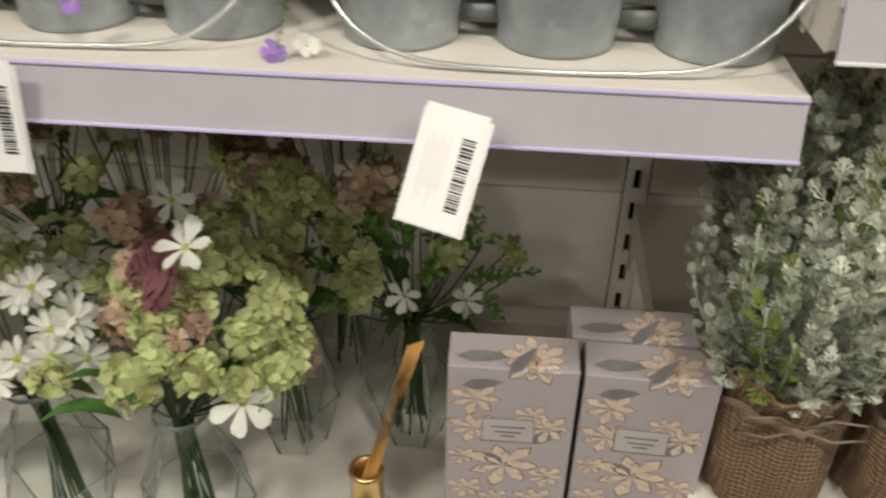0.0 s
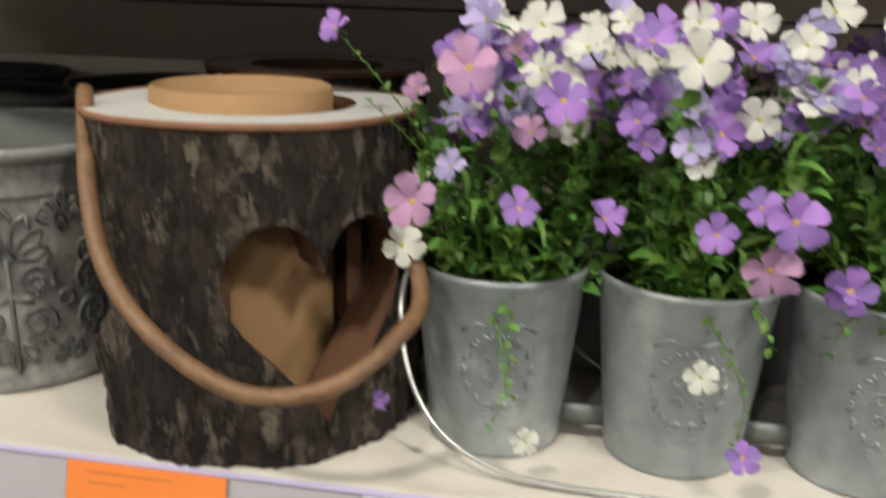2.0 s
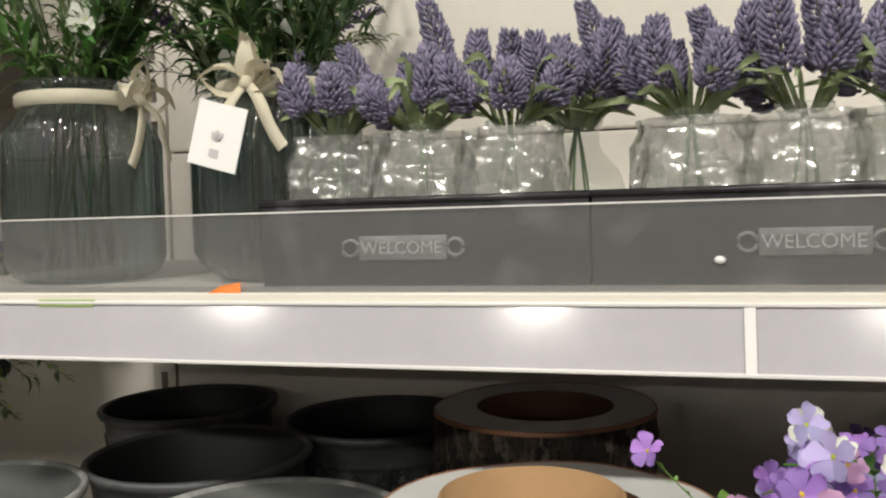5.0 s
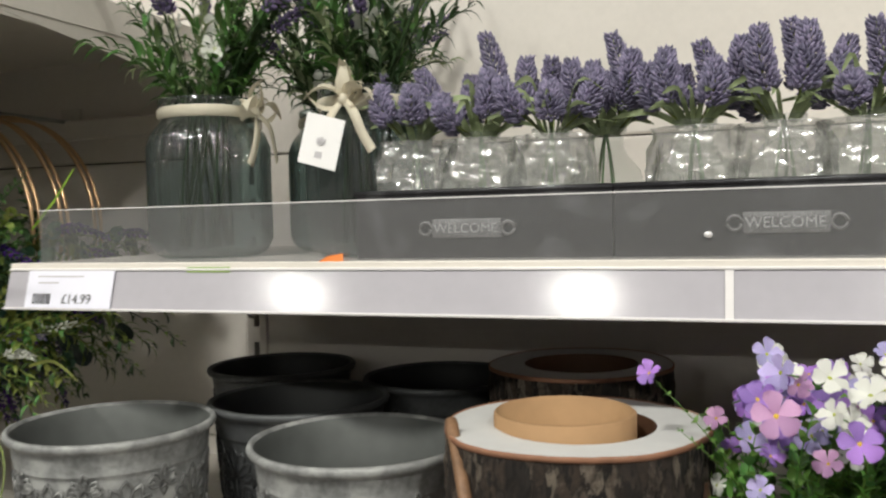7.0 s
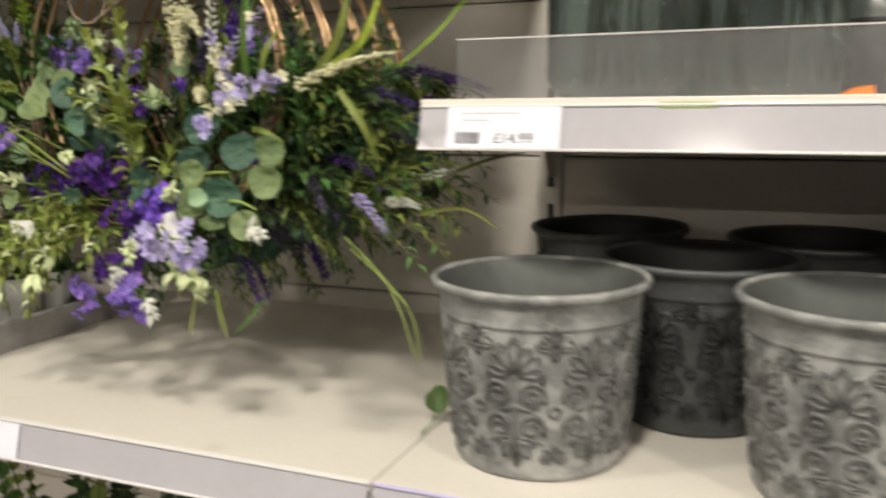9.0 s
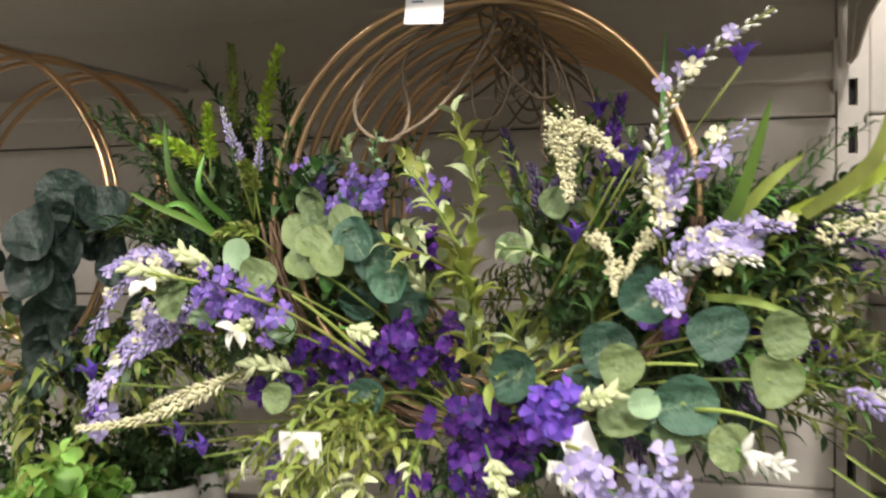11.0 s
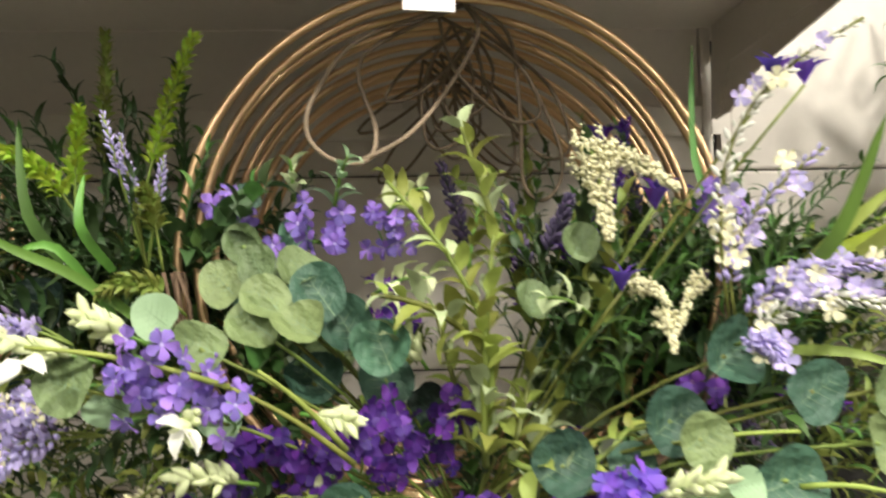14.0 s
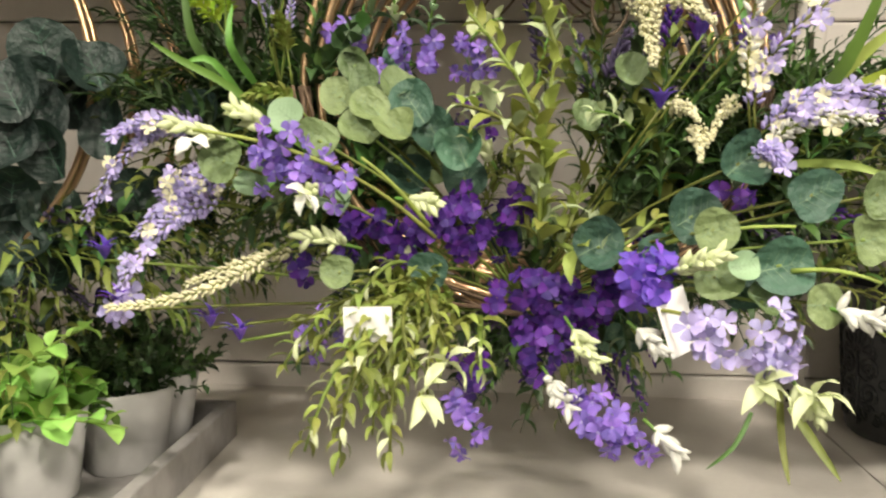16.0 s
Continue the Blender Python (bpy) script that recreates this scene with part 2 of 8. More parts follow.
FAINT = mat("faint_ink", (0.5, 0.48, 0.5), 0.7, vary=0.05, bump=0)
BLUEINK = mat("blue_ink", (0.1, 0.16, 0.3), 0.7, vary=0.05, bump=0)
ZINC = mat("zinc", (0.315, 0.345, 0.365), 0.42, 0.35, vary=0.26, scale=20, fine=80, bump=0.15, stain_or_glint=((0.5, 0.53, 0.53), 34, 0.57))
SAGE = mat("leaf_sage", (0.3, 0.36, 0.19), 0.6, vary=0.2, scale=60, rand=0.25, sheer=0.2)
# zinc darkened in its colour for shade inside and between the buckets
ZINC_SHADED = mat("zinc_shaded", (0.16, 0.17, 0.17), 0.5, 0.4, vary=0.2, scale=20)
STONE = mat("whitewashed_zinc", (0.25, 0.252, 0.25), 0.6, 0.1, vary=0.52, scale=34, fine=210, bump=0.6, stain_or_glint=((0.42, 0.42, 0.41), 34, 0.5))
# pot inside: its shade is put into a darker colour
STONE_SHADED = mat("pot_inside_shaded", (0.1, 0.105, 0.102), 0.55, 0.2, vary=0.22, scale=14)
RELIEF = mat("relief", (0.14, 0.14, 0.138), 0.55, 0.1, vary=0.45, scale=70, fine=220, bump=0.4, stain_or_glint=((0.36, 0.36, 0.35), 90, 0.57))
CHAR = mat("charcoal_zinc", (0.075, 0.078, 0.081), 0.5, 0.25, vary=0.4, scale=22, fine=190, bump=0.5, stain_or_glint=((0.13, 0.135, 0.14), 34, 0.57))
# charcoal pot inside, likewise darkened by colour for the shade in it
CHAR_SHADED = mat("charcoal_inside_shaded", (0.022, 0.023, 0.024), 0.55, 0.2, vary=0.25, scale=14)
CHAR_UP = mat("charcoal_relief", (0.035, 0.036, 0.038), 0.45, 0.3, vary=0.4, scale=70, fine=220, bump=0.3, stain_or_glint=((0.12, 0.125, 0.13), 90, 0.58))
WIRE = mat("galvanised_wire", (0.62, 0.63, 0.62), 0.3, 0.8, vary=0.1)
BARK = bark_mat()
CUT = mat("white_washed_wood", (0.56, 0.555, 0.55), 0.6, vary=0.08, scale=12, bump=0.1)
RIND = mat("inner_bark", (0.27, 0.13, 0.075), 0.7, vary=0.25, scale=40)
WOODIN = mat("raw_wood", (0.11, 0.052, 0.027), 0.7, vary=0.25, scale=25, bump=0.25)
CARD = mat("cardboard", (0.36, 0.215, 0.105), 0.8, vary=0.1, scale=18, fine=120, bump=0.15)
ROPE = mat("wound_cane", (0.2, 0.11, 0.058), 0.55, vary=0.3, scale=60, fine=240, bump=0.5)
GOLD = mat("copper_gold", (0.74, 0.5, 0.29), 0.3, 0.9, vary=0.1, scale=20, bump=0.05)
BRASS = mat("brass", (0.6, 0.42, 0.18), 0.25, 0.95, vary=0.1)
TWINE = mat("jute_twine", (0.22, 0.165, 0.115), 0.95, vary=0.3, scale=120, fine=500, bump=0.8)
TWIG = mat("twig", (0.12, 0.075, 0.045), 0.8, vary=0.3, scale=60, bump=0.4)
RIBBON = mat("cream_ribbon", (0.72, 0.66, 0.53), 0.6, vary=0.08, scale=30, fine=300, bump=0.2, sheer=0.2)
BURLAP = weave_mat("burlap", (0.2, 0.13, 0.075), 70)
# the paler blotches paint highlights into the tray's colour
TRAY = mat("dark_zinc_glints", (0.055, 0.054, 0.06), 0.35, 0.6, vary=0.35, scale=14, bump=0.35, stain_or_glint=((0.15, 0.15, 0.16), 26, 0.56), bump_d=0.004)
GLASS_B = glass("thin_bottle_glass", (0.96, 0.98, 0.97), 0.05, 1.42, 0.03, milk=0.1)
GLASS = glass("clear_glass", (0.95, 0.975, 0.965), 0.02, 1.4, 0.02)
GLASS_RIB = glass("blue_grey_glass", (0.46, 0.56, 0.56), 0.05, 1.5, 0.11, milk=0.05)
ACRYL = glass("acrylic", (0.88, 0.88, 0.9), 0.1, 1.45, 0.09, bump=0.12, scale=22, milk=0.1)
WRAP = glass("cellophane", (0.96, 0.96, 0.95), 0.16, 1.5, 0.26, bump=1.0, scale=60, milk=0.32)
GREYWOOD = mat("grey_wood", (0.3, 0.285, 0.275), 0.75, vary=0.25, scale=14, fine=90, bump=0.3)
CEMENT = mat("pale_cement", (0.52, 0.51, 0.5), 0.75, vary=0.1, scale=16, fine=110, bump=0.2)
BOXCARD = mat("mauve_card", (0.37, 0.33, 0.345), 0.45, vary=0.05, scale=12, bump=0.03)
BOXFLOWER = mat("printed_cream", (0.58, 0.47, 0.38), 0.45, vary=0.12, scale=60, bump=0.02)
BOXLEAF = mat("printed_grey", (0.19, 0.18, 0.19), 0.45, vary=0.15, scale=60, bump=0.02)
BOXLINE = mat("printed_copper", (0.3, 0.19, 0.12), 0.4, vary=0.1, scale=60, bump=0.02)
REED = mat("reed", (0.6, 0.34, 0.1), 0.6, vary=0.15, scale=40)
FLOORM = mat("floor_vinyl", (0.12, 0.116, 0.108), 0.35, vary=0.12, scale=3, bump=0.05)
CEILM = mat("ceiling_tile", (0.32, 0.315, 0.3), 0.9, vary=0.05, scale=6)
WALLM = mat("shop_wall", (0.12, 0.117, 0.113), 0.8, vary=0.06, scale=3)
GLOW = mat("lamp_diffuser", (0.9, 0.9, 0.88), 0.4)
GLOW.node_tree.nodes["Principled BSDF"].inputs["Emission Color"].default_value = (1, 0.93, 0.84, 1)
GLOW.node_tree.nodes["Principled BSDF"].inputs["Emission Strength"].default_value = 12

G_MID = mat("leaf_green", (0.09, 0.19, 0.045), 0.5, vary=0.25, scale=50, rand=0.35, hue=0.02, sheer=0.25)
G_FRESH = mat("leaf_fresh", (0.15, 0.3, 0.055), 0.45, vary=0.2, scale=50, rand=0.3, hue=0.02, sheer=0.3)
G_VIVID = mat("leaf_vivid", (0.36, 0.6, 0.14), 0.45, vary=0.2, scale=50, rand=0.3, hue=0.02, sheer=0.3)
G_DARK = mat("leaf_dark", (0.042, 0.08, 0.026), 0.5, vary=0.25, scale=50, rand=0.35, hue=0.02, sheer=0.15)
G_OLIVE = mat("leaf_olive", (0.22, 0.27, 0.06), 0.5, vary=0.25, scale=50, rand=0.35, hue=0.025, sheer=0.3)
G_YELLOW = mat("leaf_yellow_green", (0.32, 0.37, 0.085), 0.5, vary=0.2, scale=60, rand=0.3, hue=0.02, sheer=0.3)
G_CREAM = mat("leaf_cream", (0.7, 0.76, 0.46), 0.55, vary=0.15, scale=60, rand=0.2, sheer=0.3)
G_EUC = coin_mat("leaf_eucalyptus", (0.05, 0.12, 0.08), (0.1, 0.2, 0.13))
G_EUCL = coin_mat("leaf_eucalyptus_pale", (0.145, 0.205, 0.085), (0.25, 0.33, 0.15))
G_MINT = mat("leaf_mint", (0.34, 0.5, 0.3), 0.55, vary=0.15, scale=50, rand=0.2, sheer=0.25)
G_SILVER = mat("leaf_silver", (0.56, 0.58, 0.48), 0.8, vary=0.2, scale=60, rand=0.3, hue=0.02, bump=0.3)
G_VEIN = mat("leaf_vein", (0.17, 0.26, 0.15), 0.6, vary=0.1)
V_LILAC = mat("petal_mauve", (0.4, 0.22, 0.66), 0.6, vary=0.22, scale=60, rand=0.25, hue=0.015, sheer=0.3)
P_LILAC = mat("petal_lilac", (0.27, 0.17, 0.6), 0.6, vary=0.22, scale=60, rand=0.25, hue=0.015, sheer=0.3)
P_PALE = mat("petal_pale_lilac", (0.5, 0.44, 0.76), 0.6, vary=0.2, scale=60, rand=0.2, hue=0.015, sheer=0.3)
P_PINK = mat("petal_pink", (0.6, 0.34, 0.58), 0.6, vary=0.22, scale=70, rand=0.2, hue=0.02, sheer=0.3)
P_DEEP = mat("petal_deep_purple", (0.085, 0.022, 0.25), 0.6, vary=0.3, scale=60, rand=0.4, hue=0.02, sheer=0.25)
P_WHITE = mat("petal_white", (0.8, 0.8, 0.74), 0.6, vary=0.1, scale=60, rand=0.1, sheer=0.3)
P_CREAM = mat("petal_cream", (0.82, 0.79, 0.54), 0.65, vary=0.15, scale=60, rand=0.15, sheer=0.25)
P_LAV = mat("lavender_bud", (0.13, 0.1, 0.2), 0.7, vary=0.25, scale=80, rand=0.4, hue=0.015, sheer=0.15)
P_ROSE = mat("petal_dusty_rose", (0.2, 0.075, 0.09), 0.65, vary=0.25, scale=50, rand=0.25, sheer=0.2)
P_BLUSH = mat("petal_blush", (0.47, 0.33, 0.24), 0.7, vary=0.25, scale=50, rand=0.3, hue=0.02, sheer=0.2)
P_HYD = mat("petal_hydrangea", (0.5, 0.54, 0.25), 0.65, vary=0.2, scale=50, rand=0.3, hue=0.02, sheer=0.3)
P_VIOLET = mat("petal_violet", (0.17, 0.08, 0.55), 0.6, vary=0.25, scale=60, rand=0.25, hue=0.015, sheer=0.25)
G_LIME = mat("leaf_lime", (0.36, 0.5, 0.05), 0.55, vary=0.2, scale=60, rand=0.25, hue=0.02, sheer=0.25)
# eucalyptus with the shade of the back wreaths put into its colour
G_EUC_SHADE = coin_mat("leaf_eucalyptus_shade", (0.012, 0.027, 0.021), (0.02, 0.042, 0.032))
YOLK = mat("yellow_centre", (0.65, 0.42, 0.04), 0.7, vary=0.2, scale=80, bump=0.4)
LIME = mat("lime_centre", (0.38, 0.42, 0.05), 0.7, vary=0.2, scale=80, bump=0.4)


# ---------------------------------------------------------------- mesh helpers
class Geo:
    """Collects faces with material numbers and turns them into one mesh."""

    def __init__(self):
        self.v, self.f, self.m, self.n = [], [], [], 0

    def add(self, v, f, mi=0):
        self.v.append(np.asarray(v, float))
        self.f.extend([tuple(i + self.n for i in q) for q in f])
        self.m.extend([mi] * len(f))
        self.n += len(v)
        return self

    def box(self, x0, y0, z0, x1, y1, z1, mi=0, b=0.0):
        b = min(b, (x1 - x0) / 3, (y1 - y0) / 3, (z1 - z0) / 3)
        if b <= 0:
            v = [(x, y, z) for z in (z0, z1) for y in (y0, y1) for x in (x0, x1)]
            return self.add(v, [(0, 2, 3, 1), (4, 5, 7, 6), (0, 1, 5, 4), (2, 6, 7, 3), (0, 4, 6, 2), (1, 3, 7, 5)], mi)
        bm = bmesh.new()
        bmesh.ops.create_cube(bm, size=1)
        bmesh.ops.scale(bm, vec=(x1 - x0, y1 - y0, z1 - z0), verts=bm.verts)
        bmesh.ops.translate(bm, vec=((x0 + x1) / 2, (y0 + y1) / 2, (z0 + z1) / 2), verts=bm.verts)
        bmesh.ops.bevel(bm, geom=bm.edges[:], offset=b, segments=2, affect="EDGES", profile=0.5)
        bm.verts.index_update()
        self.add([q.co[:] for q in bm.verts], [[q.index for q in p.verts] for p in bm.faces], mi)
        bm.free()
        return self

    def lathe(self, prof, seg=32, mi=0, centre=(0, 0), wob=None, cap=False):
        v, f = [], []
        for r, z in prof:
            for i in range(seg):
                a = 2 * math.pi * i / seg
                q = r * (wob(a, z) if wob else 1)
                v.append((centre[0] + q * math.cos(a), centre[1] + q * math.sin(a), z))
        for j in range(len(prof) - 1):
            for i in range(seg):
                k = (i + 1) % seg
                f.append((j * seg + i, j * seg + k, (j + 1) * seg + k, (j + 1) * seg + i))
        if cap:
            f.append(tuple(range(seg))[::-1])
            f.append(tuple((len(prof) - 1) * seg + i for i in range(seg)))
        return self.add(v, f, mi)

    def tube(self, path, r, seg=6, mi=0, closed=False, taper=1.0):
        p = [Vector(q) for q in path]
        n, v, f = len(p), [], []
        up = Vector((0.13, 0.21, 0.97))
        for i in range(n):
            a, b = (p[i - 1], p[(i + 1) % n]) if closed else (p[max(i - 1, 0)], p[min(i + 1, n - 1)])
            t = (b - a).normalized()
            s = t.cross(up)
            s = s.normalized() if s.length > 1e-4 else Vector((1, 0, 0))
            w = s.cross(t)
            q = r * (1 + (taper - 1) * i / max(1, n - 1))
            for k in range(seg):
                c = 2 * math.pi * k / seg
                v.append(p[i] + (s * math.cos(c) + w * math.sin(c)) * q)
        for i in range(n if closed else n - 1):
            j = (i + 1) % n
            for k in range(seg):
                m = (k + 1) % seg
                f.append((i * seg + k, i * seg + m, j * seg + m, j * seg + k))
        if not closed:
            f.append(tuple(range(seg))[::-1])
            f.append(tuple((n - 1) * seg + k for k in range(seg)))
        return self.add([tuple(q) for q in v], f, mi)

    def put(self, tpl, m, mi=None):
        """A template (verts, faces, material numbers) at the matrix m."""
        v, f, ms = tpl
        a = np.array(m)
        self.v.append(np.asarray(v) @ a[:3, :3].T + a[:3, 3])
        self.f.extend([tuple(i + self.n for i in q) for q in f])
        self.m.extend(ms if mi is None else [mi] * len(f))
        self.n += len(v)

    def mesh(self, name, mats, smooth=True):
        me = bpy.data.meshes.new(name)
        me.from_pydata(np.concatenate(self.v).tolist() if self.v else [], [], self.f)
        for q in mats if isinstance(mats, (list, tuple)) else [mats]:
            me.materials.append(q)
        me.polygons.foreach_set("material_index", self.m)
        me.polygons.foreach_set("use_smooth", [smooth] * len(self.f))
        me.update()
        return me

    def ob(self, name, mats, parent=None, label="", smooth=True, m=None):
        o = new(name, self.mesh(name, mats, smooth))
        if m is not None:
            o.matrix_basis = m
        if parent:
            o.parent = parent
        return tagged(o, label)


def part(name, me, parent, m=None, label=""):
    """A mesh that other pieces share too, under its thing."""
    o = new(name, me)
    if m is not None:
        o.matrix_basis = m
    o.parent = parent
    return tagged(o, label)


def thing(name, m, label, category, group="", kind=""):
    o = new(name)
    o.matrix_basis = m
    o.empty_display_size = 0.02
    return tagged(o, label, category, group, kind)


def structure(geo, name, mats, label="", smooth=False):
    return tagged(geo.ob(name, mats, smooth=smooth), label, "", "", "structure")


def aim(p, d, s=1.0, twist=0.0):
    """Matrix that puts a template's +y along d and its +z near the side of it."""
    d = Vector(d).normalized()
    side = d.cross(Vector((0, 0, 1)))
    side = side.normalized() if side.length > 1e-3 else Vector((1, 0, 0))
    nrm = side.cross(d)
    r = Matrix((side, d, nrm)).transposed().to_4x4()
    return Matrix.Translation(p) @ r @ Matrix.Rotation(twist, 4, "Y") @ Matrix.Scale(s, 4)


def face(p, nrm, s=1.0, spin=0.0):
    """Matrix that turns a flower's +z along nrm."""
    q = Vector(nrm).normalized().to_track_quat("Z", "Y").to_matrix().to_4x4()
    return Matrix.Translation(p) @ q @ Matrix.Rotation(spin, 4, "Z") @ Matrix.Scale(s, 4)


rng = random.Random(11)


def rv(a=1.0):
    return Vector((rng.uniform(-a, a), rng.uniform(-a, a), rng.uniform(-a, a)))


def bend(a, b, sag=(0, 0, 0), n=8):
    a, b, s = Vector(a), Vector(b), Vector(sag)
    return [a.lerp(b, i / n) + s * math.sin(math.pi * i / n) for i in range(n + 1)]


def leaf_tpl(w=0.4, curl=0.15, rows=4, power=0.7, mi=0):
    """Leaf of length 1 along +y: a folded blade that narrows at both ends."""
    v, f = [(0, 0, 0)], []
    for i in range(1, rows):
        t = i / rows
        h = w * 0.5 * math.sin(math.pi * t ** power) ** 0.8
        z = curl * math.sin(math.pi * t * 0.9) - curl * 0.9 * t * t
        v += [(-h, t, z + h * 0.35), (0, t, z), (h, t, z + h * 0.35)]
    v.append((0, 1, -curl * 0.9))
    f += [(0, 2, 1), (0, 3, 2)]
    for i in range(rows - 2):
        a = 1 + 3 * i
        f += [(a, a + 1, a + 4, a + 3), (a + 1, a + 2, a + 5, a + 4)]
    a, e = 1 + 3 * (rows - 2), len(v) - 1
    f += [(a, a + 1, e), (a + 1, a + 2, e)]
    return v, f, [mi] * len(f)


def round_leaf_tpl(seg=16, dish=0.12, vein=1, ph=1.0, fold=0.1):
    """Coin-shaped leaf with a pale raised midrib and side veins; stalk at the origin, +z outward."""
    v, f, ms = [(0, 0.5, -dish * 0.3)], [], []
    for ring, rr in ((1, 0.28), (2, 0.5)):
        for i in range(seg):
            a = 2 * math.pi * i / seg
            notch = 1 - 0.12 * max(0, -math.sin(a)) ** 6
            wav = 1 + 0.035 * math.sin(3 * a + ph) + 0.025 * math.sin(2 * a + 2 * ph)
            v.append((rr * math.cos(a) * 0.96 * wav, 0.5 + rr * math.sin(a) * notch * wav, dish * (rr / 0.5) ** 2 * (0.6 + 0.4 * math.cos(2 * a + ph)) + fold * abs(rr * math.cos(a)) + 0.03 * (rr / 0.5) ** 2 * math.sin(4 * a + 3 * ph)))
    for i in range(seg):
        k = (i + 1) % seg
        f += [(0, 1 + i, 1 + k), (1 + i, 1 + seg + i, 1 + seg + k, 1 + k)]
        ms += [0, 0]
    if vein:
        def rib(a, b, w):
            n = len(v)
            (x0, y0), (x1, y1) = a, b
            dx, dy = x1 - x0, y1 - y0
            q = math.hypot(dx, dy)
            ox, oy = -dy / q * w, dx / q * w
            zz = [dish * (min(0.5, math.hypot(x, y - 0.5)) / 0.5) ** 2 * 0.75 + fold * abs(x) + 0.014 for x, y in (a, b)]
            v.extend([(x0 - ox, y0 - oy, zz[0]), (x0 + ox, y0 + oy, zz[0]), (x1, y1, zz[1])])
            f.append((n, n + 1, n + 2))
            ms.append(1)
        rib((0, 0.06), (0, 0.92), 0.01)
        for t in (0.22, 0.36, 0.5, 0.64, 0.76):
            for s in (-1, 1):
                rib((0, t), (s * (0.34 - 0.25 * abs(t - 0.42)), t + 0.17), 0.005)
    return v, f, ms


def flower_tpl(n=5, w=0.75, cup=0.2, rad=1.0, tip=0.0, mats=(0, 1), gap=0.12, centre=0.16):
    """Open flower facing +z, n rounded petals and a small raised centre."""
    v, f, ms = [], [], []
    for k in range(n):
        a = 2 * math.pi * k / n
        c, s = math.cos(a), math.sin(a)
        base = len(v)
        half = math.pi / n * w
        tw = 0.22 * math.sin(2.3 * k + n)
        for t, ww in ((gap, 0.22), (0.4, 0.62), (0.72, 0.98), (0.93, 0.78), (1.0, 0.3 - tip)):
            h = math.tan(half) * 0.72 * ww
            z = cup * t * (1.5 - t) + 0.05 * ((k % 2) - 0.5) * t + tw * t * 0.5
            for u in (-1, 0, 1):
                x, y, zz = rad * t * (1 - 0.05 * abs(u)), u * h, z + (0.1 * abs(u) + tw * u) * t
                v.append((x * c - y * s, x * s + y * c, zz))
        for j in range(4):
            for u in (0, 1):
                q = base + 3 * j + u
                f.append((q, q + 3, q + 4, q + 1))
                ms.append(mats[0])
    base = len(v)
    v.append((0, 0, centre * 0.7 + cup * 0.1))
    for k in range(8):
        a = 2 * math.pi * k / 8
        v.append((centre * math.cos(a), centre * math.sin(a), cup * 0.1))
    for k in range(8):
        f.append((base, base + 1 + k, base + 1 + (k + 1) % 8))
        ms.append(mats[1])
    return v, f, ms


def grain_tpl(mi=0):
    """Rounded crumb, half a unit in radius."""
    v = [(0, 0, 0.5), (0.5, 0, 0), (0, 0.5, 0), (-0.5, 0, 0), (0, -0.5, 0), (0, 0, -0.5)]
    f = [(0, 1, 2), (0, 2, 3), (0, 3, 4), (0, 4, 1), (5, 2, 1), (5, 3, 2), (5, 4, 3), (5, 1, 4)]
    return v, f, [mi] * 8


def bud_tpl(seg=5, mi=0):
    """Small pointed bud along +y."""
    v, f = [], []
    for t, r in ((0, 0.1), (0.3, 0.22), (0.65, 0.2), (1, 0.03)):
        for k in range(seg):
            a = 2 * math.pi * k / seg
            v.append((r * math.cos(a), t, r * math.sin(a)))
    for j in range(3):
        for k in range(seg):
            m = (k + 1) % seg
            f.append((j * seg + k, (j + 1) * seg + k, (j + 1) * seg + m, j * seg + m))
    f.append(tuple(3 * seg + k for k in range(seg))[::-1])
    return v, f, [mi] * len(f)


LEAF = leaf_tpl()
LEAF_W = leaf_tpl(0.62, 0.12)
LEAF_N = leaf_tpl(0.2, 0.2)
LEAF_R = leaf_tpl(0.86, 0.1, 6, 0.95)
FIVE = flower_tpl(5, 0.76, 0.42)
FOUR = flower_tpl(4, 0.78, 0.35)
DAISY = flower_tpl(11, 0.8, 0.12, tip=0.1, gap=0.15, centre=0.2)
VIOLA = flower_tpl(5, 0.84, 0.42, gap=0.05, centre=0.13)
BUD = bud_tpl()
GRAIN = grain_tpl()
LEAF_O = leaf_tpl(0.34, 0.16)


def sprig(g, path, tpl, size, gap, mi, stem_mi, r=0.0009, spread=0.9, jitter=0.35, pair=2, grow=0.4):
    """A stem along path with leaves set round it at steps of gap."""
    g.tube(path, r, 4, stem_mi, taper=0.5)
    p = [Vector(q) for q in path]
    left, ang = gap * 0.5, rng.uniform(0, 6.28)
    total = sum((p[i + 1] - p[i]).length for i in range(len(p) - 1))
    gone = 0.0
    for i in range(len(p) - 1):
        seg = (p[i + 1] - p[i]).length
        d = (p[i + 1] - p[i]) / max(seg, 1e-6)
        while left < seg:
            at = p[i] + d * left
            s = d.cross(Vector((0.3, 0.2, 0.9))).normalized()
            w = s.cross(d)
            u = (gone + left) / total
            for k in range(pair):
                a = ang + k * 2 * math.pi / pair
                o = (s * math.cos(a) + w * math.sin(a)) * spread + d * (0.55 + 0.3 * u) + rv(jitter)
                g.put(tpl, aim(at, o, size * (1 - grow * u) * rng.uniform(0.75, 1.2), rng.uniform(-0.5, 0.5)), rng.choice(mi) if isinstance(mi, tuple) else mi)
            ang += 1.1
            left += gap
        left -= seg
        gone += seg


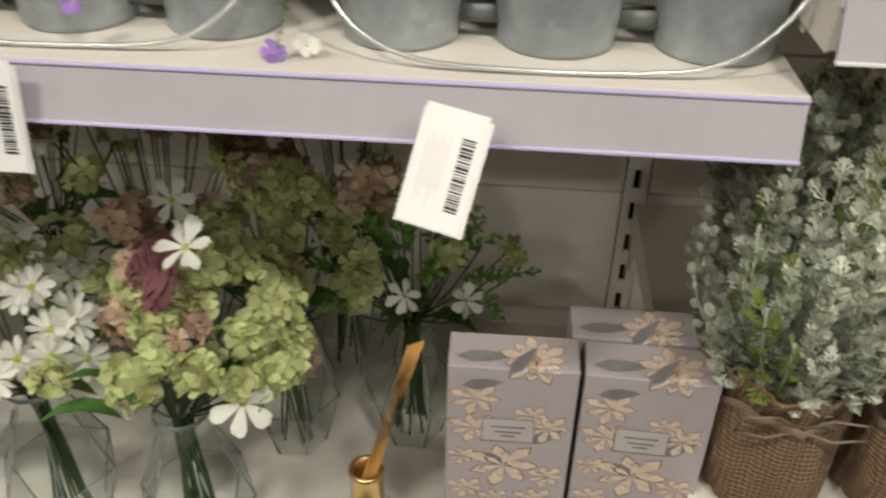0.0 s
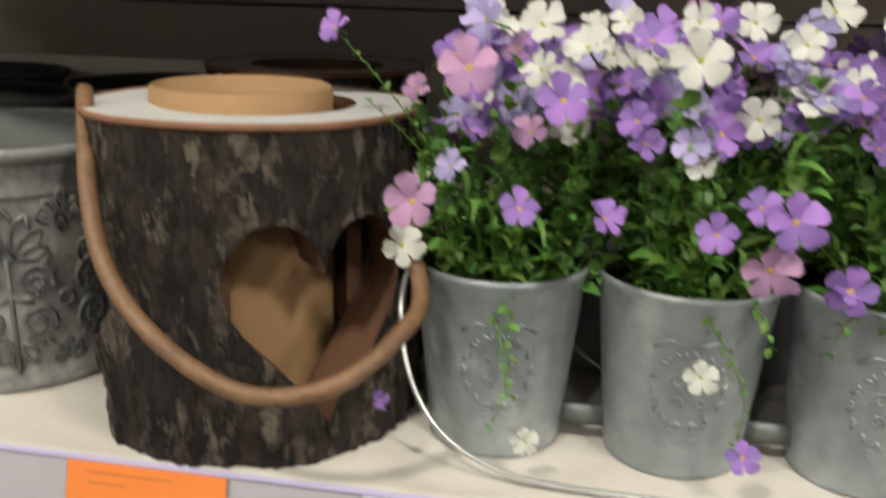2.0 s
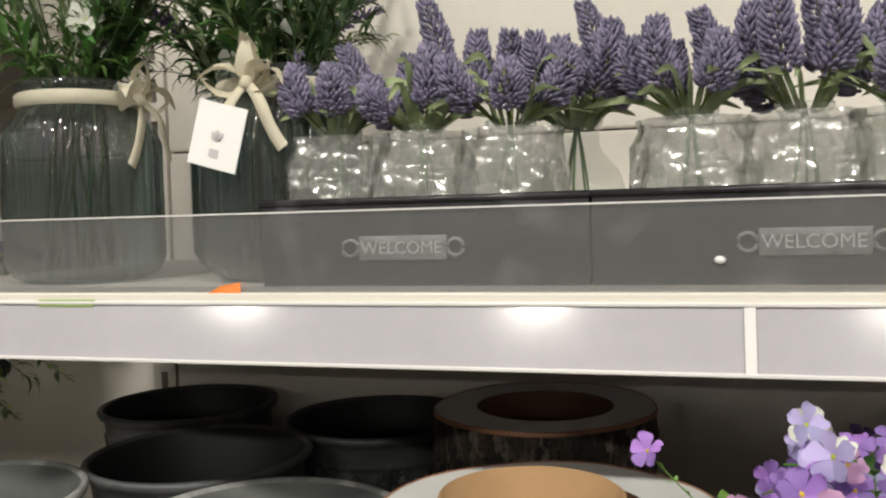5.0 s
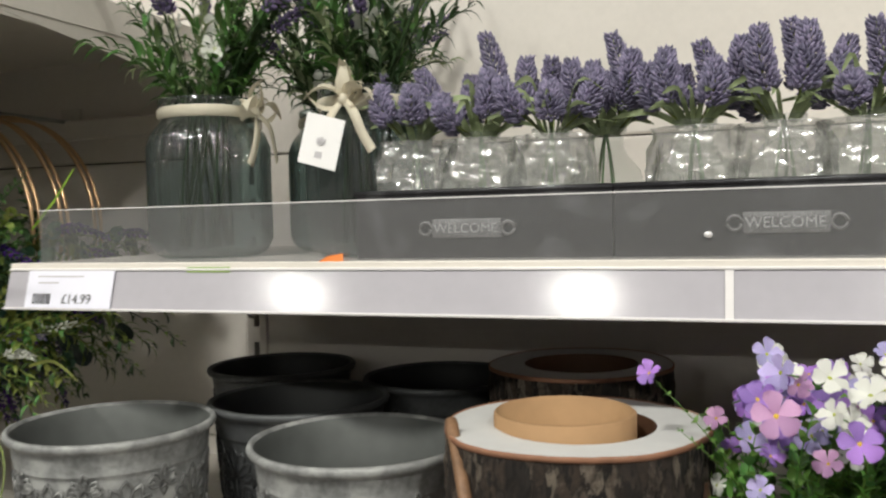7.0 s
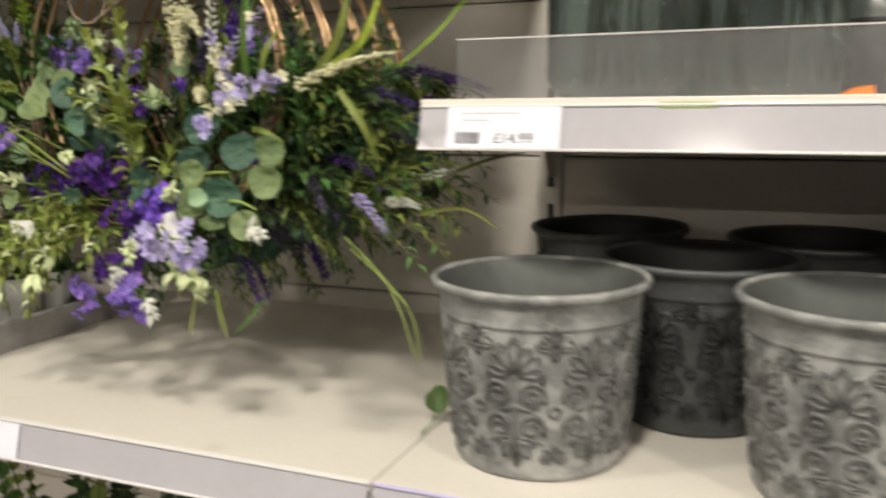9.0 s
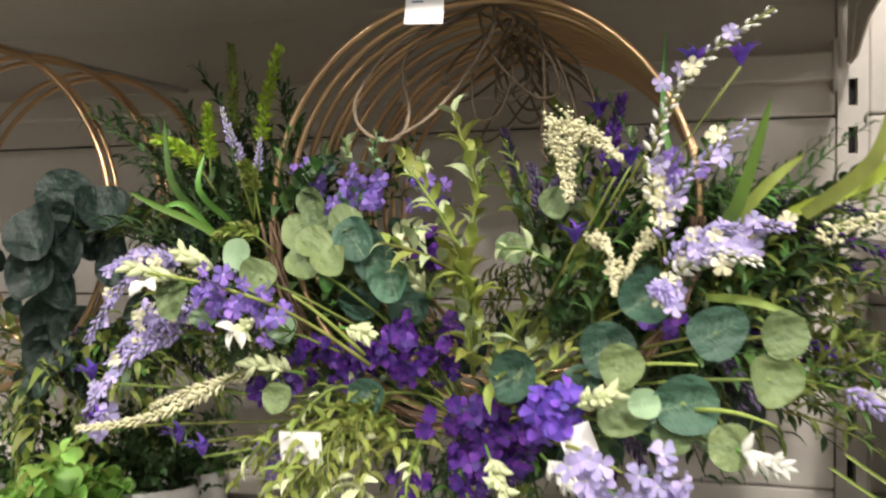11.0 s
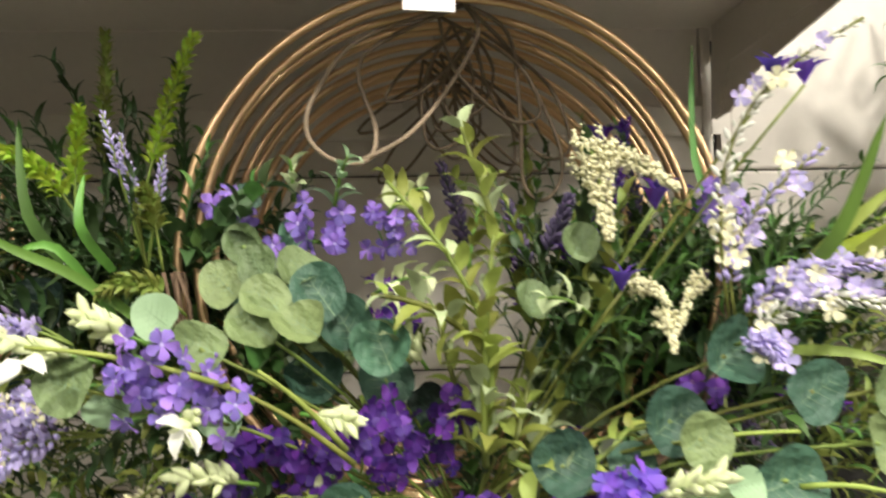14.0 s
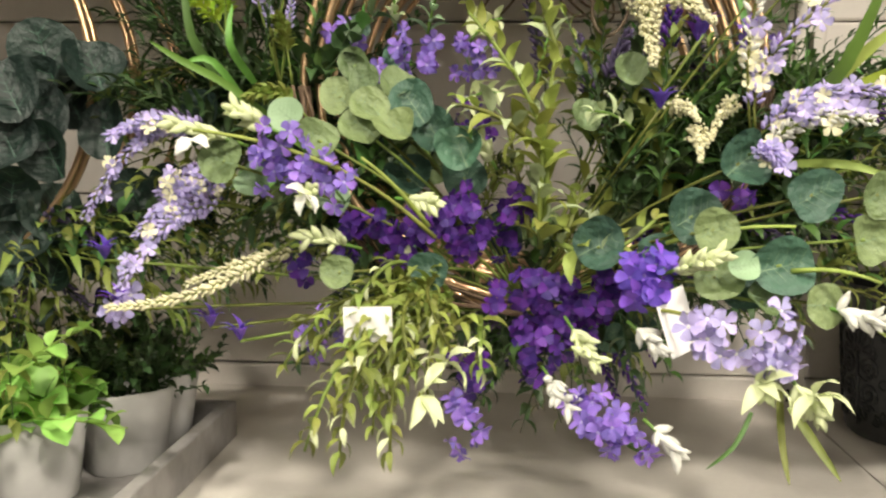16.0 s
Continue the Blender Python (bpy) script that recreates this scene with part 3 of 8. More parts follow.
def panicle(g, path, r0, n, size, mi=0, stem_mi=1, tpl=None):
    """A plump head of tiny round florets along path, thick at its start and thin at its end."""
    g.tube(path, 0.0011, 4, stem_mi)
    p = [Vector(q) for q in path]
    for i in range(n):
        u = rng.random() ** 1.2
        t = u * (len(p) - 1)
        k = min(int(t), len(p) - 2)
        d = rv().normalized() * r0 * (1.05 - 0.85 * u) * rng.uniform(0.6, 1.0)
        d *= 1 + 0.3 * math.sin(40 * u)
        g.put(tpl or GRAIN, face(p[k].lerp(p[k + 1], t - k) + d, d + Vector((0, -0.001, 0)), size * rng.uniform(0.7, 1.3), rng.uniform(0, 6)), mi)


def spike(g, path, r0, mi, stem_mi, n=60, size=0.006, tpl=None, frm=0.35):
    """A flower spike: buds packed round the upper part of a stem, thick below and thin above."""
    tpl = tpl or BUD
    g.tube(path, 0.0009, 4, stem_mi)
    p = [Vector(q) for q in path]
    for i in range(n):
        u = i / n
        t = (frm + (1 - frm) * u) * (len(p) - 1)
        k = min(int(t), len(p) - 2)
        at = p[k].lerp(p[k + 1], t - k)
        d = (p[k + 1] - p[k]).normalized()
        s = d.cross(Vector((0.3, 0.2, 0.9))).normalized()
        w = s.cross(d)
        a = i * 2.4
        rad = r0 * (0.45 + 0.55 * math.sin(math.pi * min(1, 0.25 + 0.72 * u)))
        o = s * math.cos(a) + w * math.sin(a)
        g.put(tpl, aim(at + o * rad * 0.25, o * 0.9 + d * (0.7 + u) + rv(0.15), size * rng.uniform(0.8, 1.25) * (1 - 0.35 * u), rng.uniform(-1, 1)), mi)


def blade(parent, pts, w, m, name="grass_blade"):
    """A long grass blade along pts, folded along its rib."""
    p = [Vector(q) for q in pts]
    fine = []
    for i in range(len(p) - 1):
        a, b, c, d = (p[max(0, min(len(p) - 1, i + q))] for q in (-1, 0, 1, 2))
        for s in range(4):
            u = s / 4
            fine.append(0.5 * (2 * b + (c - a) * u + (2 * a - 5 * b + 4 * c - d) * u * u + (3 * b - a - 3 * c + d) * u ** 3))
    fine.append(p[-1])
    v, f, n = [], [], len(fine)
    for i, q in enumerate(fine):
        t = (fine[min(i + 1, n - 1)] - fine[max(i - 1, 0)]).normalized()
        s = t.cross(Vector((0, -1, 0.2)))
        s = s.normalized() if s.length > 1e-3 else Vector((1, 0, 0))
        h = w * 0.5 * math.sin(math.pi * min(1, 0.25 + 0.75 * i / (n - 1))) ** 0.7 + 0.0002
        v += [tuple(q - s * h), tuple(q + Vector((0, 0.001, -0.0004))), tuple(q + s * h)]
    for i in range(n - 1):
        a = 3 * i
        f += [(a, a + 1, a + 4, a + 3), (a + 1, a + 2, a + 5, a + 4)]
    Geo().add(v, f).ob(name, m, parent)


LEAF_ME = {}


def leafy(parent, path, tpl, mats, size, gap, stem, r=0.0009, spread=0.9, jitter=0.35, grow=0.4, name="leafy_stem", label=""):
    """A stem along path with pairs of single leaves, each a mesh of its own under the stem."""
    top = Geo().tube(path, r, 4, taper=0.5).ob(name, stem, parent, label)
    p = [Vector(q) for q in path]
    left, ang, gone = gap * 0.5, rng.uniform(0, 6.28), 0.0
    total = sum((p[i + 1] - p[i]).length for i in range(len(p) - 1))
    for i in range(len(p) - 1):
        seg = (p[i + 1] - p[i]).length
        d = (p[i + 1] - p[i]) / max(seg, 1e-6)
        while left < seg:
            at = p[i] + d * left
            s = d.cross(Vector((0.3, 0.2, 0.9))).normalized()
            w = s.cross(d)
            u = (gone + left) / total
            for k in range(2):
                a = ang + k * math.pi
                o = (s * math.cos(a) + w * math.sin(a)) * spread + d * (0.55 + 0.3 * u) + rv(jitter)
                m = rng.choice(mats)
                key = (id(tpl), m.name)
                if key not in LEAF_ME:
                    gl = Geo()
                    gl.put(tpl, Matrix.Identity(4), 0)
                    LEAF_ME[key] = gl.mesh("leaf", m)
                part("leaf", LEAF_ME[key], top, aim(at, o, size * (1 - grow * u) * rng.uniform(0.75, 1.2), rng.uniform(-0.5, 0.5)))
            ang += 1.1
            left += gap
        left -= seg
        gone += seg
    return top


def text_part(body, size, loc, parent, material, rot=(90, 0, 0), align="LEFT"):
    cu = bpy.data.curves.new("print", "FONT")
    cu.body, cu.size, cu.align_x = body, size, align
    cu.extrude = 0.00004
    o = new("lettering", cu)
    dg = bpy.context.evaluated_depsgraph_get()
    me = bpy.data.meshes.new_from_object(o.evaluated_get(dg))
    bpy.data.objects.remove(o)
    me.materials.clear()
    me.materials.append(material)
    q = new("lettering", me)
    q.matrix_basis = pose(*loc, *rot)
    q.parent = parent
    return q


# ---------------------------------------------------------------- the shop round the shelves
structure(Geo().box(-5, -8.2, -0.1, 4, 1.2, 0), "floor", FLOORM, "worn grey vinyl shop floor")
structure(Geo().box(-5, -8.2, 2.75, 4, 1.2, 2.9), "ceiling", CEILM, "white suspended ceiling")
structure(Geo().box(-5, 1.0, 0, 4, 1.2, 2.75), "wall_north", WALLM)
structure(Geo().box(-5, -8.2, 0, 4, -8.0, 2.75), "wall_south", WALLM)
structure(Geo().box(-5, -8.0, 0, -4.8, 1.0, 2.75), "wall_west", WALLM)
structure(Geo().box(3.8, -8.0, 0, 4, 1.0, 2.75), "wall_east", WALLM)
# unseen divider, added to keep the far lamps off the low panels
structure(Geo().box(-4.8, -2.4, 0, 3.8, -2.3, 1.9, 0, 0.004), "light_block_aisle", WALLM, "unseen plain divider added to block low light from the far lamps")

# the added far fill row gets the same fittings
for p in LAMPS:
    t = thing("ceiling_light", pose(*p[:3]), "round white recessed ceiling spotlight, lit; the far row is added fill", "ceiling light", "ceiling lights")
    Geo().lathe([(0.1, 0.008), (0.13, 0.008), (0.13, -0.004), (0.118, -0.014), (0.106, -0.008), (0.1, 0.008)], 32).ob("rim", CEILM, t)
    Geo().lathe([(0.0001, 0.002), (0.1, 0.002)], 32).ob("diffuser", GLOW, t)


def back_panels(name, x0, x1):
    """Back boards of a bay: stacked panels with a recessed joint between each two."""
    root = tagged(new(name), "cream painted metal back panels of the shelving", "", "", "structure")
    z = 0.177
    while z < 2.2:
        g = Geo()
        g.box(x0 + 0.016, BACK, z + 0.001, x1 - 0.016, BACK + 0.012, z + 0.2 - 0.001, 0, 0.003)
        g.ob("panel", PANEL, root, smooth=False)
        z += 0.2
    Geo().box(x0, BACK + 0.013, 0.1, x1, BACK + 0.02, 2.25).ob("backing", DARK, root, smooth=False)
    return root


for nm, a, b in (("wall_panels_left", X_L - 1.25, X_L), ("wall_panels_middle", X_L, X_R), ("wall_panels_right", X_R, X_R + 1.25)):
    back_panels(nm, a, b)


def upright(x):
    t = thing("shelf_upright", pose(x, 0, 0), "cream slotted steel shelving upright", "upright", "shelving uprights")
    g = Geo()
    for a, b in ((-0.015, -0.0045), (0.0045, 0.015)):
        g.box(a, BACK - 0.003, 0, b, BACK + 0.05, 2.25)
    z = 0.037
    while z < 2.2:
        g.box(-0.0045, BACK - 0.003, z + 0.028, 0.0045, BACK + 0.002, z + 0.05)
        z += 0.05
    g.ob("post", PANEL, t, smooth=False)
    Geo().box(-0.0044, BACK + 0.012, 0, 0.0044, BACK + 0.03, 2.2).ob("slot_shade", DARK, t, smooth=False)


for x in (X_L - 1.25, X_L, X_R, X_R + 1.25):
    upright(x)


def shelf(x0, x1, y0, z, label, joints=(), strip=True, lilac=False, gap=0.0008, lip=0.036, drop=0.0):
    """One shelf: folded deck, front lip, tilted plastic price strip, end brackets."""
    t = thing("shelf", pose(0, 0, 0), label, "shelf", "shelves")
    g = Geo()
    a, b = x0 + gap, x1 - gap
    g.box(a, y0 + 0.006, z - 0.002, b, BACK - 0.0008, z, 0)
    g.box(a, y0, z - 0.009, b, y0 + 0.007, z + 0.001, 0, 0.001)
    g.box(a, y0 + 0.004, z - min(lip, 0.034) if strip else z - lip, b, y0 + 0.006, z - 0.009, 0)
    for x in (a, b - 0.002):
        Geo().box(x, y0 + 0.0062, z - 0.036, x + 0.002, BACK - 0.004, z - 0.0022, 0).ob("side_flange", CREAM, t, "", False)
    g.ob("deck", CREAM, t, "cream painted metal deck with folded front lip", False)
    if not strip:
        joints, cuts = (), ()
    s0, s1 = a + 0.001, b - 0.001
    zt, zb, yt, yb = z - 0.0015 - drop, z - 0.0345 - drop, y0 - 0.0015, y0 - 0.0105
    cuts = [s0, *joints, s1] if strip else []
    for i in range(len(cuts) - 1):
        p, q = cuts[i] + 0.0006, cuts[i + 1] - 0.0006
        s = Geo()
        s.add([(p, yt, zt), (q, yt, zt), (q, yb, zb), (p, yb, zb), (p, yt + 0.003, zt), (q, yt + 0.003, zt), (q, yb + 0.003, zb), (p, yb + 0.003, zb)],
              [(0, 3, 2, 1), (4, 5, 6, 7), (0, 1, 5, 4), (3, 7, 6, 2), (0, 4, 7, 3), (1, 2, 6, 5)])
        s.ob("price_strip", STRIP, t, "grey-lilac plastic price strip", False)
    for q, m in () if not strip else ((zt + 0.001, LILAC_EDGE if lilac else CLEAR_EDGE), (zb - 0.001, LILAC_EDGE if lilac else CLEAR_EDGE)):
        u = (zt - q) / (zt - zb)
        y = yt + (yb - yt) * u
        Geo().box(s0, y - 0.0018, q - 0.0011, s1, y + 0.003, q + 0.0011, 0, 0.0006).ob("strip_edge", m, t, "", False)
    for x in joints:
        e = Geo().add([(x - 0.0028, yt - 0.001, zt), (x + 0.0028, yt - 0.001, zt), (x + 0.0028, yb - 0.001, zb), (x - 0.0028, yb - 0.001, zb)], [(0, 3, 2, 1)])
        e.ob("strip_joint", CLEAR_EDGE, t, "", False)
    for x in (a + 0.003, b - 0.006):
        br = Geo()
        br.add([(x, y0 + 0.06, z - 0.034), (x, BACK - 0.01, z - 0.034), (x, BACK - 0.006, z - 0.1), (x, BACK - 0.03, z - 0.098), (x, BACK - 0.055, z - 0.052), (x, y0 + 0.06, z - 0.044)], [(0, 1, 2, 3, 4, 5)])
        br.add([(x + 0.003, y0 + 0.06, z - 0.034), (x + 0.003, BACK - 0.01, z - 0.034), (x + 0.003, BACK - 0.006, z - 0.1), (x + 0.003, BACK - 0.03, z - 0.098), (x + 0.003, BACK - 0.055, z - 0.052), (x + 0.003, y0 + 0.06, z - 0.044)], [(5, 4, 3, 2, 1, 0)])
        for i in range(6):
            k = (i + 1) % 6
            br.f.append((i, k, 6 + k, 6 + i))
            br.m.append(0)
        br.ob("bracket", CREAM, t, "", False)
    return t


shelf(X_L, X_R, 0.0, M_Z, "cream metal shelf with grey price strip, holding pots and planters", (), lilac=True)
shelf(X_L, X_R, 0.106, U_Z, "cream metal shelf with pale price strip and clear plastic fence", (-0.342,), drop=0.0045)
shelf(X_L, X_R, -0.13, L_Z, "low cream metal shelf under vases and gift boxes")
shelf(X_L - 1.25, X_L, 0.0, M_Z, "cream metal shelf under hanging wreaths")
shelf(X_L - 1.25, X_L, 0.03, T_Z, "high cream metal shelf above the hanging wreaths", strip=False, lip=0.075)
shelf(X_L - 1.25, X_L, -0.13, 0.66, "low cream metal shelf with greenery")
shelf(X_R, X_R + 1.25, 0.0, 1.212, "cream metal shelf of the next bay")
shelf(X_R, X_R + 1.25, -0.02, 0.765, "cream metal shelf under shrubs in burlap")
t_lip = thing("shelf_beam", pose(0, 0, 0), "cream folded front beam under the high shelf", "shelf beam")
Geo().box(X_L - 1.249, 0.0362, 1.655, X_L - 0.001, 0.106, 1.657).ob("flange", CREAM, t_lip, "", False)
Geo().box(X_L - 1.249, 0.1042, 1.6572, X_L - 0.001, 0.106, 1.7275).ob("web", CREAM, t_lip, "", False)
pl = Geo()
for x in (X_L - 0.0052, X_L - 0.0032):
    pl.add([(x, 0.108, 1.69), (x, 0.108, 1.7272), (x, BACK - 0.012, 1.7272), (x, BACK - 0.012, 1.628), (x, BACK - 0.05, 1.63), (x, BACK - 0.11, 1.655)], [(0, 1, 2, 3, 4, 5) if x < X_L - 0.004 else (5, 4, 3, 2, 1, 0)])
for i in range(6):
    k = (i + 1) % 6
    pl.f.append((i, 6 + i, 6 + k, k))
    pl.m.append(0)
pl.ob("end_plate", CREAM, t_lip, "cream bracket plate at the shelf end", False)
for y, z in ((0.16, 1.712), (0.24, 1.7), (0.44, 1.67)):
    Geo().box(X_L - 0.0031, y, z, X_L - 0.0026, y + 0.012, z + 0.006).ob("slot", DARK, t_lip, "", False)
structure(Geo().box(X_L - 1.25, -0.1, 0, X_R + 1.25, BACK, 0.12), "plinth", CREAM, "cream metal plinth under the shelving")

# clear fence on the upper shelf
fence = thing("shelf_fence", pose(0, 0, U_Z), "clear acrylic riser along the shelf front", "shelf fence")
Geo().box(-0.953, 0.1115, 0.001, X_R - 0.03, 0.1135, 0.049).ob("pane", ACRYL, fence, "", False)
Geo().box(-0.953, 0.1112, 0.0492, X_R - 0.03, 0.1138, 0.0502).ob("top_edge", CLEAR_EDGE, fence, "", False)


def price_label(x, y0, z, w, h, paper, price, label, over=True):
    """A printed card in a price strip: name lines, barcode, price."""
    tilt = math.degrees(math.atan2(0.009, 0.0345))
    t = thing("price_label", pose(x, y0 - 0.0105 - 0.0016, z - 0.0345, -tilt, 0, 0), label, "price label", "shelf price labels")
    card = Geo().box(0, -0.0008, 0, w, 0, h, 0).ob("card", paper, t, "", False)
    pr = FAINT if paper is not ORANGE else mat("faint_on_orange", (0.62, 0.2, 0.05), 0.6, bump=0)
    for k, (a, b) in enumerate(((0.12, 0.66), (0.14, 0.38))):
        Geo().box(w * a, -0.0011, h * (0.83 - 0.17 * k), w * b, -0.0009, h * (0.865 - 0.17 * k), 0).ob("name_line", pr, card, "", False)
    g = Geo()
    u = w * 0.09
    while u < w * 0.3:
        d = rng.choice((0.0006, 0.0011, 0.0016))
        g.box(u, -0.0011, h * 0.1, u + d, -0.0009, h * 0.38)
        u += d + rng.choice((0.0006, 0.001))
    g.ob("barcode", INK, card, "", False)
    text_part(price, h * 0.36, (w * 0.43, -0.0012, h * 0.12), card, INK)
    return t


price_label(-0.957, 0.106, U_Z - 0.0045, 0.097, 0.034, LABELP, "£14.99", "white price label reading £14.99")
price_label(-0.359, 0.0, M_Z, 0.1, 0.034, LABELP, "£10.99", "white price label reading £10.99")
price_label(-0.524, 0.0, M_Z, 0.091, 0.0345, ORANGE, "£10.00", "orange price label reading £10.00")
price_label(-1.46, 0.0, M_Z, 0.1, 0.034, LABELP, "£9.99", "white price label with small print")
price_label(0.3, 0.0, 1.212, 0.09, 0.034, LABELP, "£9.99", "white price label with small print")


def hang_tag(m, label):
    """Two layered paper tags on a loop, with faint lines and a barcode turned upright."""
    t = thing("hang_tag", m, label, "price tag", "hanging price tags")
    Geo().box(-0.0015, 0.0012, -0.001, 0.041, 0.0017, 0.068).ob("back_card", PAPER, t, "", False)
    card = Geo().box(0, 0, 0, 0.0385, 0.0006, 0.071).ob("front_card", PAPER, t, "", False)
    for k in range(6):
        Geo().box(0.006 + 0.0026 * k, -0.0003, 0.012 + 0.005 * (k % 3), 0.0064 + 0.0026 * k, -0.0001, 0.05 + 0.004 * (k % 2)).ob("print_line", FAINT, card, "", False)
    g, u = Geo(), 0.012
    while u < 0.056:
        d = rng.choice((0.0006, 0.0011, 0.0018))
        g.box(0.026, -0.0003, u, 0.034, -0.0001, u + d)
        u += d + rng.choice((0.0006, 0.001))
    g.ob("barcode", INK, card, "", False)
    return t


hang_tag(pose(-0.239, -0.027, 1.086, -7, 1, 2), "white paper price tags hanging over the shelf edge")
hang_tag(pose(0.034, -0.05, 1.084, -30, 7, -14), "white paper price tags hanging askew over the shelf edge")

flag = thing("paper_flag", pose(-0.672, 0.107, U_Z - 0.006), "torn orange paper scrap stuck on the shelf lip", "paper scrap")
Geo().add([(0, -0.0012, 0.0), (0.036, -0.0012, 0.0), (0.034, 0.001, 0.0135), (0.021, 0.0, 0.0115), (0, -0.0008, 0), (0.036, -0.0008, 0), (0.034, 0.0014, 0.0135), (0.021, 0.0004, 0.0115)],
          [(0, 1, 2, 3), (7, 6, 5, 4), (0, 4, 5, 1), (1, 5, 6, 2), (2, 6, 7, 3), (3, 7, 4, 0)]).ob("scrap", ORANGE, flag, "", False)
flag = thing("paper_strip", pose(-0.785, 0.104, U_Z - 0.0075), "thin green paper strip on the shelf lip", "paper scrap")
Geo().box(0, -0.0006, 0, 0.043, 0.0008, 0.0045).ob("scrap", GREENP, flag, "", False)


# ---------------------------------------------------------------- embossed zinc pots
def spiral(c, r, turns, hand, n=22):
    return [(c[0] + hand * r * (1 - 0.85 * i / n) * math.cos(turns * 6.283 * i / n - 0.6), c[1] + r * (1 - 0.85 * i / n) * math.sin(turns * 6.283 * i / n - 0.6)) for i in range(n + 1)]


def pot_radius(z):
    return 0.0735 + 0.0115 * z / 0.15


def build_pot(outside, inside, raised):
    """Tapered zinc pot with a rolled rim; damask columns of palmettes and scrolls stand out of it."""
    t = thing("planter_pot", pose(0, 0, 0), "", "pot", "embossed zinc pots")
    g = Geo()
    dent = lambda a, z: 1 + 0.006 * math.sin(2 * a + 1.3) * min(1, z * 8) + 0.0025 * math.sin(5 * a + 20 * z)
    g.lathe([(0.002, 0.001), (0.066, 0.0), (0.071, 0.0015), (0.0735, 0.006), (0.0725, 0.009), (0.0738, 0.012), (0.0752, 0.03), (0.078, 0.07), (0.0822, 0.122), (0.0826, 0.126), (0.0834, 0.1265), (0.0836, 0.1285),
             (0.0834, 0.13), (0.0852, 0.1445), (0.0868, 0.147), (0.0905, 0.1492), (0.0917, 0.1525), (0.0905, 0.1555), (0.0875, 0.156), (0.0858, 0.153)], 64, 0, wob=dent)
    # inner wall takes the colour that carries the shade
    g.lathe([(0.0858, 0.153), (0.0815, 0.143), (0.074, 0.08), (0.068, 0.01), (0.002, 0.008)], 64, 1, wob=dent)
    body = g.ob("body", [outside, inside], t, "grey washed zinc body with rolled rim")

    def wrap(g, pts, r, taper=0.6):
        path = []
        for u, w in pts:
            w = 0.004 + w * 1.075
            q = pot_radius(w) + 0.0004
            path.append((q * math.sin(u / 0.078), -q * math.cos(u / 0.078), w))
        g.tube(path, r, 5, taper=taper)

    def petals(g, c, n, span, inner, outer, r, flip=1):
        for k in range(n):
            an = span * (k / (n - 1) - 0.5)
            reach = outer * (1 - 0.22 * abs(an))
            for side in (-0.16, 0.16):
                wrap(g, [(c[0] + q * math.sin(an + side * math.sin(math.pi * j / 4) * 1.6), c[1] + flip * q * math.cos(an + side * math.sin(math.pi * j / 4) * 1.6)) for j, q in enumerate(np.linspace(inner, reach, 5))], r, 0.9)

    g = Geo()
    petals(g, (0, 0.079), 7, 2.6, 0.006, 0.031, 0.0015)
    petals(g, (0, 0.054), 2, 2.4, 0.014, 0.026, 0.0014)
    wrap(g, [(0, 0.012), (0, 0.04), (0, 0.08)], 0.0019, 0.9)
    wrap(g, [(-0.004, 0.08), (0, 0.088), (0.004, 0.08), (0, 0.073), (-0.004, 0.08)], 0.0012)
    for s in (-1, 1):
        wrap(g, spiral((s * 0.0135, 0.066), 0.0108, 1.6, s), 0.0021)
        wrap(g, spiral((s * 0.0135, 0.041), 0.0108, 1.6, s), 0.0021)
        wrap(g, [(s * 0.001, 0.058), (s * 0.006, 0.0545), (s * 0.0125, 0.0535)], 0.0016)
        wrap(g, [(s * 0.02, 0.073), (s * 0.023, 0.079), (s * 0.0215, 0.085)], 0.0015)
        wrap(g, [(s * 0.002, 0.03), (s * 0.01, 0.028), (s * 0.018, 0.031), (s * 0.022, 0.027)], 0.0016)
    petals(g, (0, 0.034), 5, 2.3, 0.005, 0.024, 0.0014, -1)
    main = g.mesh("relief_motif", raised)
    g = Geo()
    petals(g, (0, 0.1), 5, 2.8, 0.003, 0.018, 0.0014)
    petals(g, (0, 0.0125), 5, 2.4, 0.003, 0.016, 0.0012)
    for s in (-1, 1):
        wrap(g, spiral((s * 0.0085, 0.104), 0.0052, 1.3, s), 0.0013)
        wrap(g, [(0, 0.101), (s * 0.003, 0.097), (0, 0.092)], 0.0014)
        wrap(g, spiral((s * 0.0075, 0.016), 0.0045, 1.2, -s), 0.0012)
    wrap(g, [(0.0045 * math.cos(q), 0.0535 + 0.0045 * math.sin(q)) for q in np.linspace(0, 6.28, 11)], 0.0014, 1.0)
    small = g.mesh("relief_motif", raised)
    for k in range(8):
        part("relief_motif", main, body, pose(0, 0, 0, 0, 0, 45 * k), "raised palmette and scroll relief")
        part("relief_motif", small, body, pose(0, 0, 0, 0, 0, 45 * k + 22.5), "raised fan and ring relief")
    return t


pot = build_pot(STONE, STONE_SHADED, RELIEF)
tagged(pot, "grey whitewashed embossed zinc pot with scroll relief, empty")
pot.matrix_basis = pose(-0.88, 0.115, M_Z, 0, 0, 2)
copy_thing(pot, pose(-0.632, 0.118, M_Z, 0, 0, -12))
dark_pot = build_pot(CHAR, CHAR_SHADED, CHAR_UP)
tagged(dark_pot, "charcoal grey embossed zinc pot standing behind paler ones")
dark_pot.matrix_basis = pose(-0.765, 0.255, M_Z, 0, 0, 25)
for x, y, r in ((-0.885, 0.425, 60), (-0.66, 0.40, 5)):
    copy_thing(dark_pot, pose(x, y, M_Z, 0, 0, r))


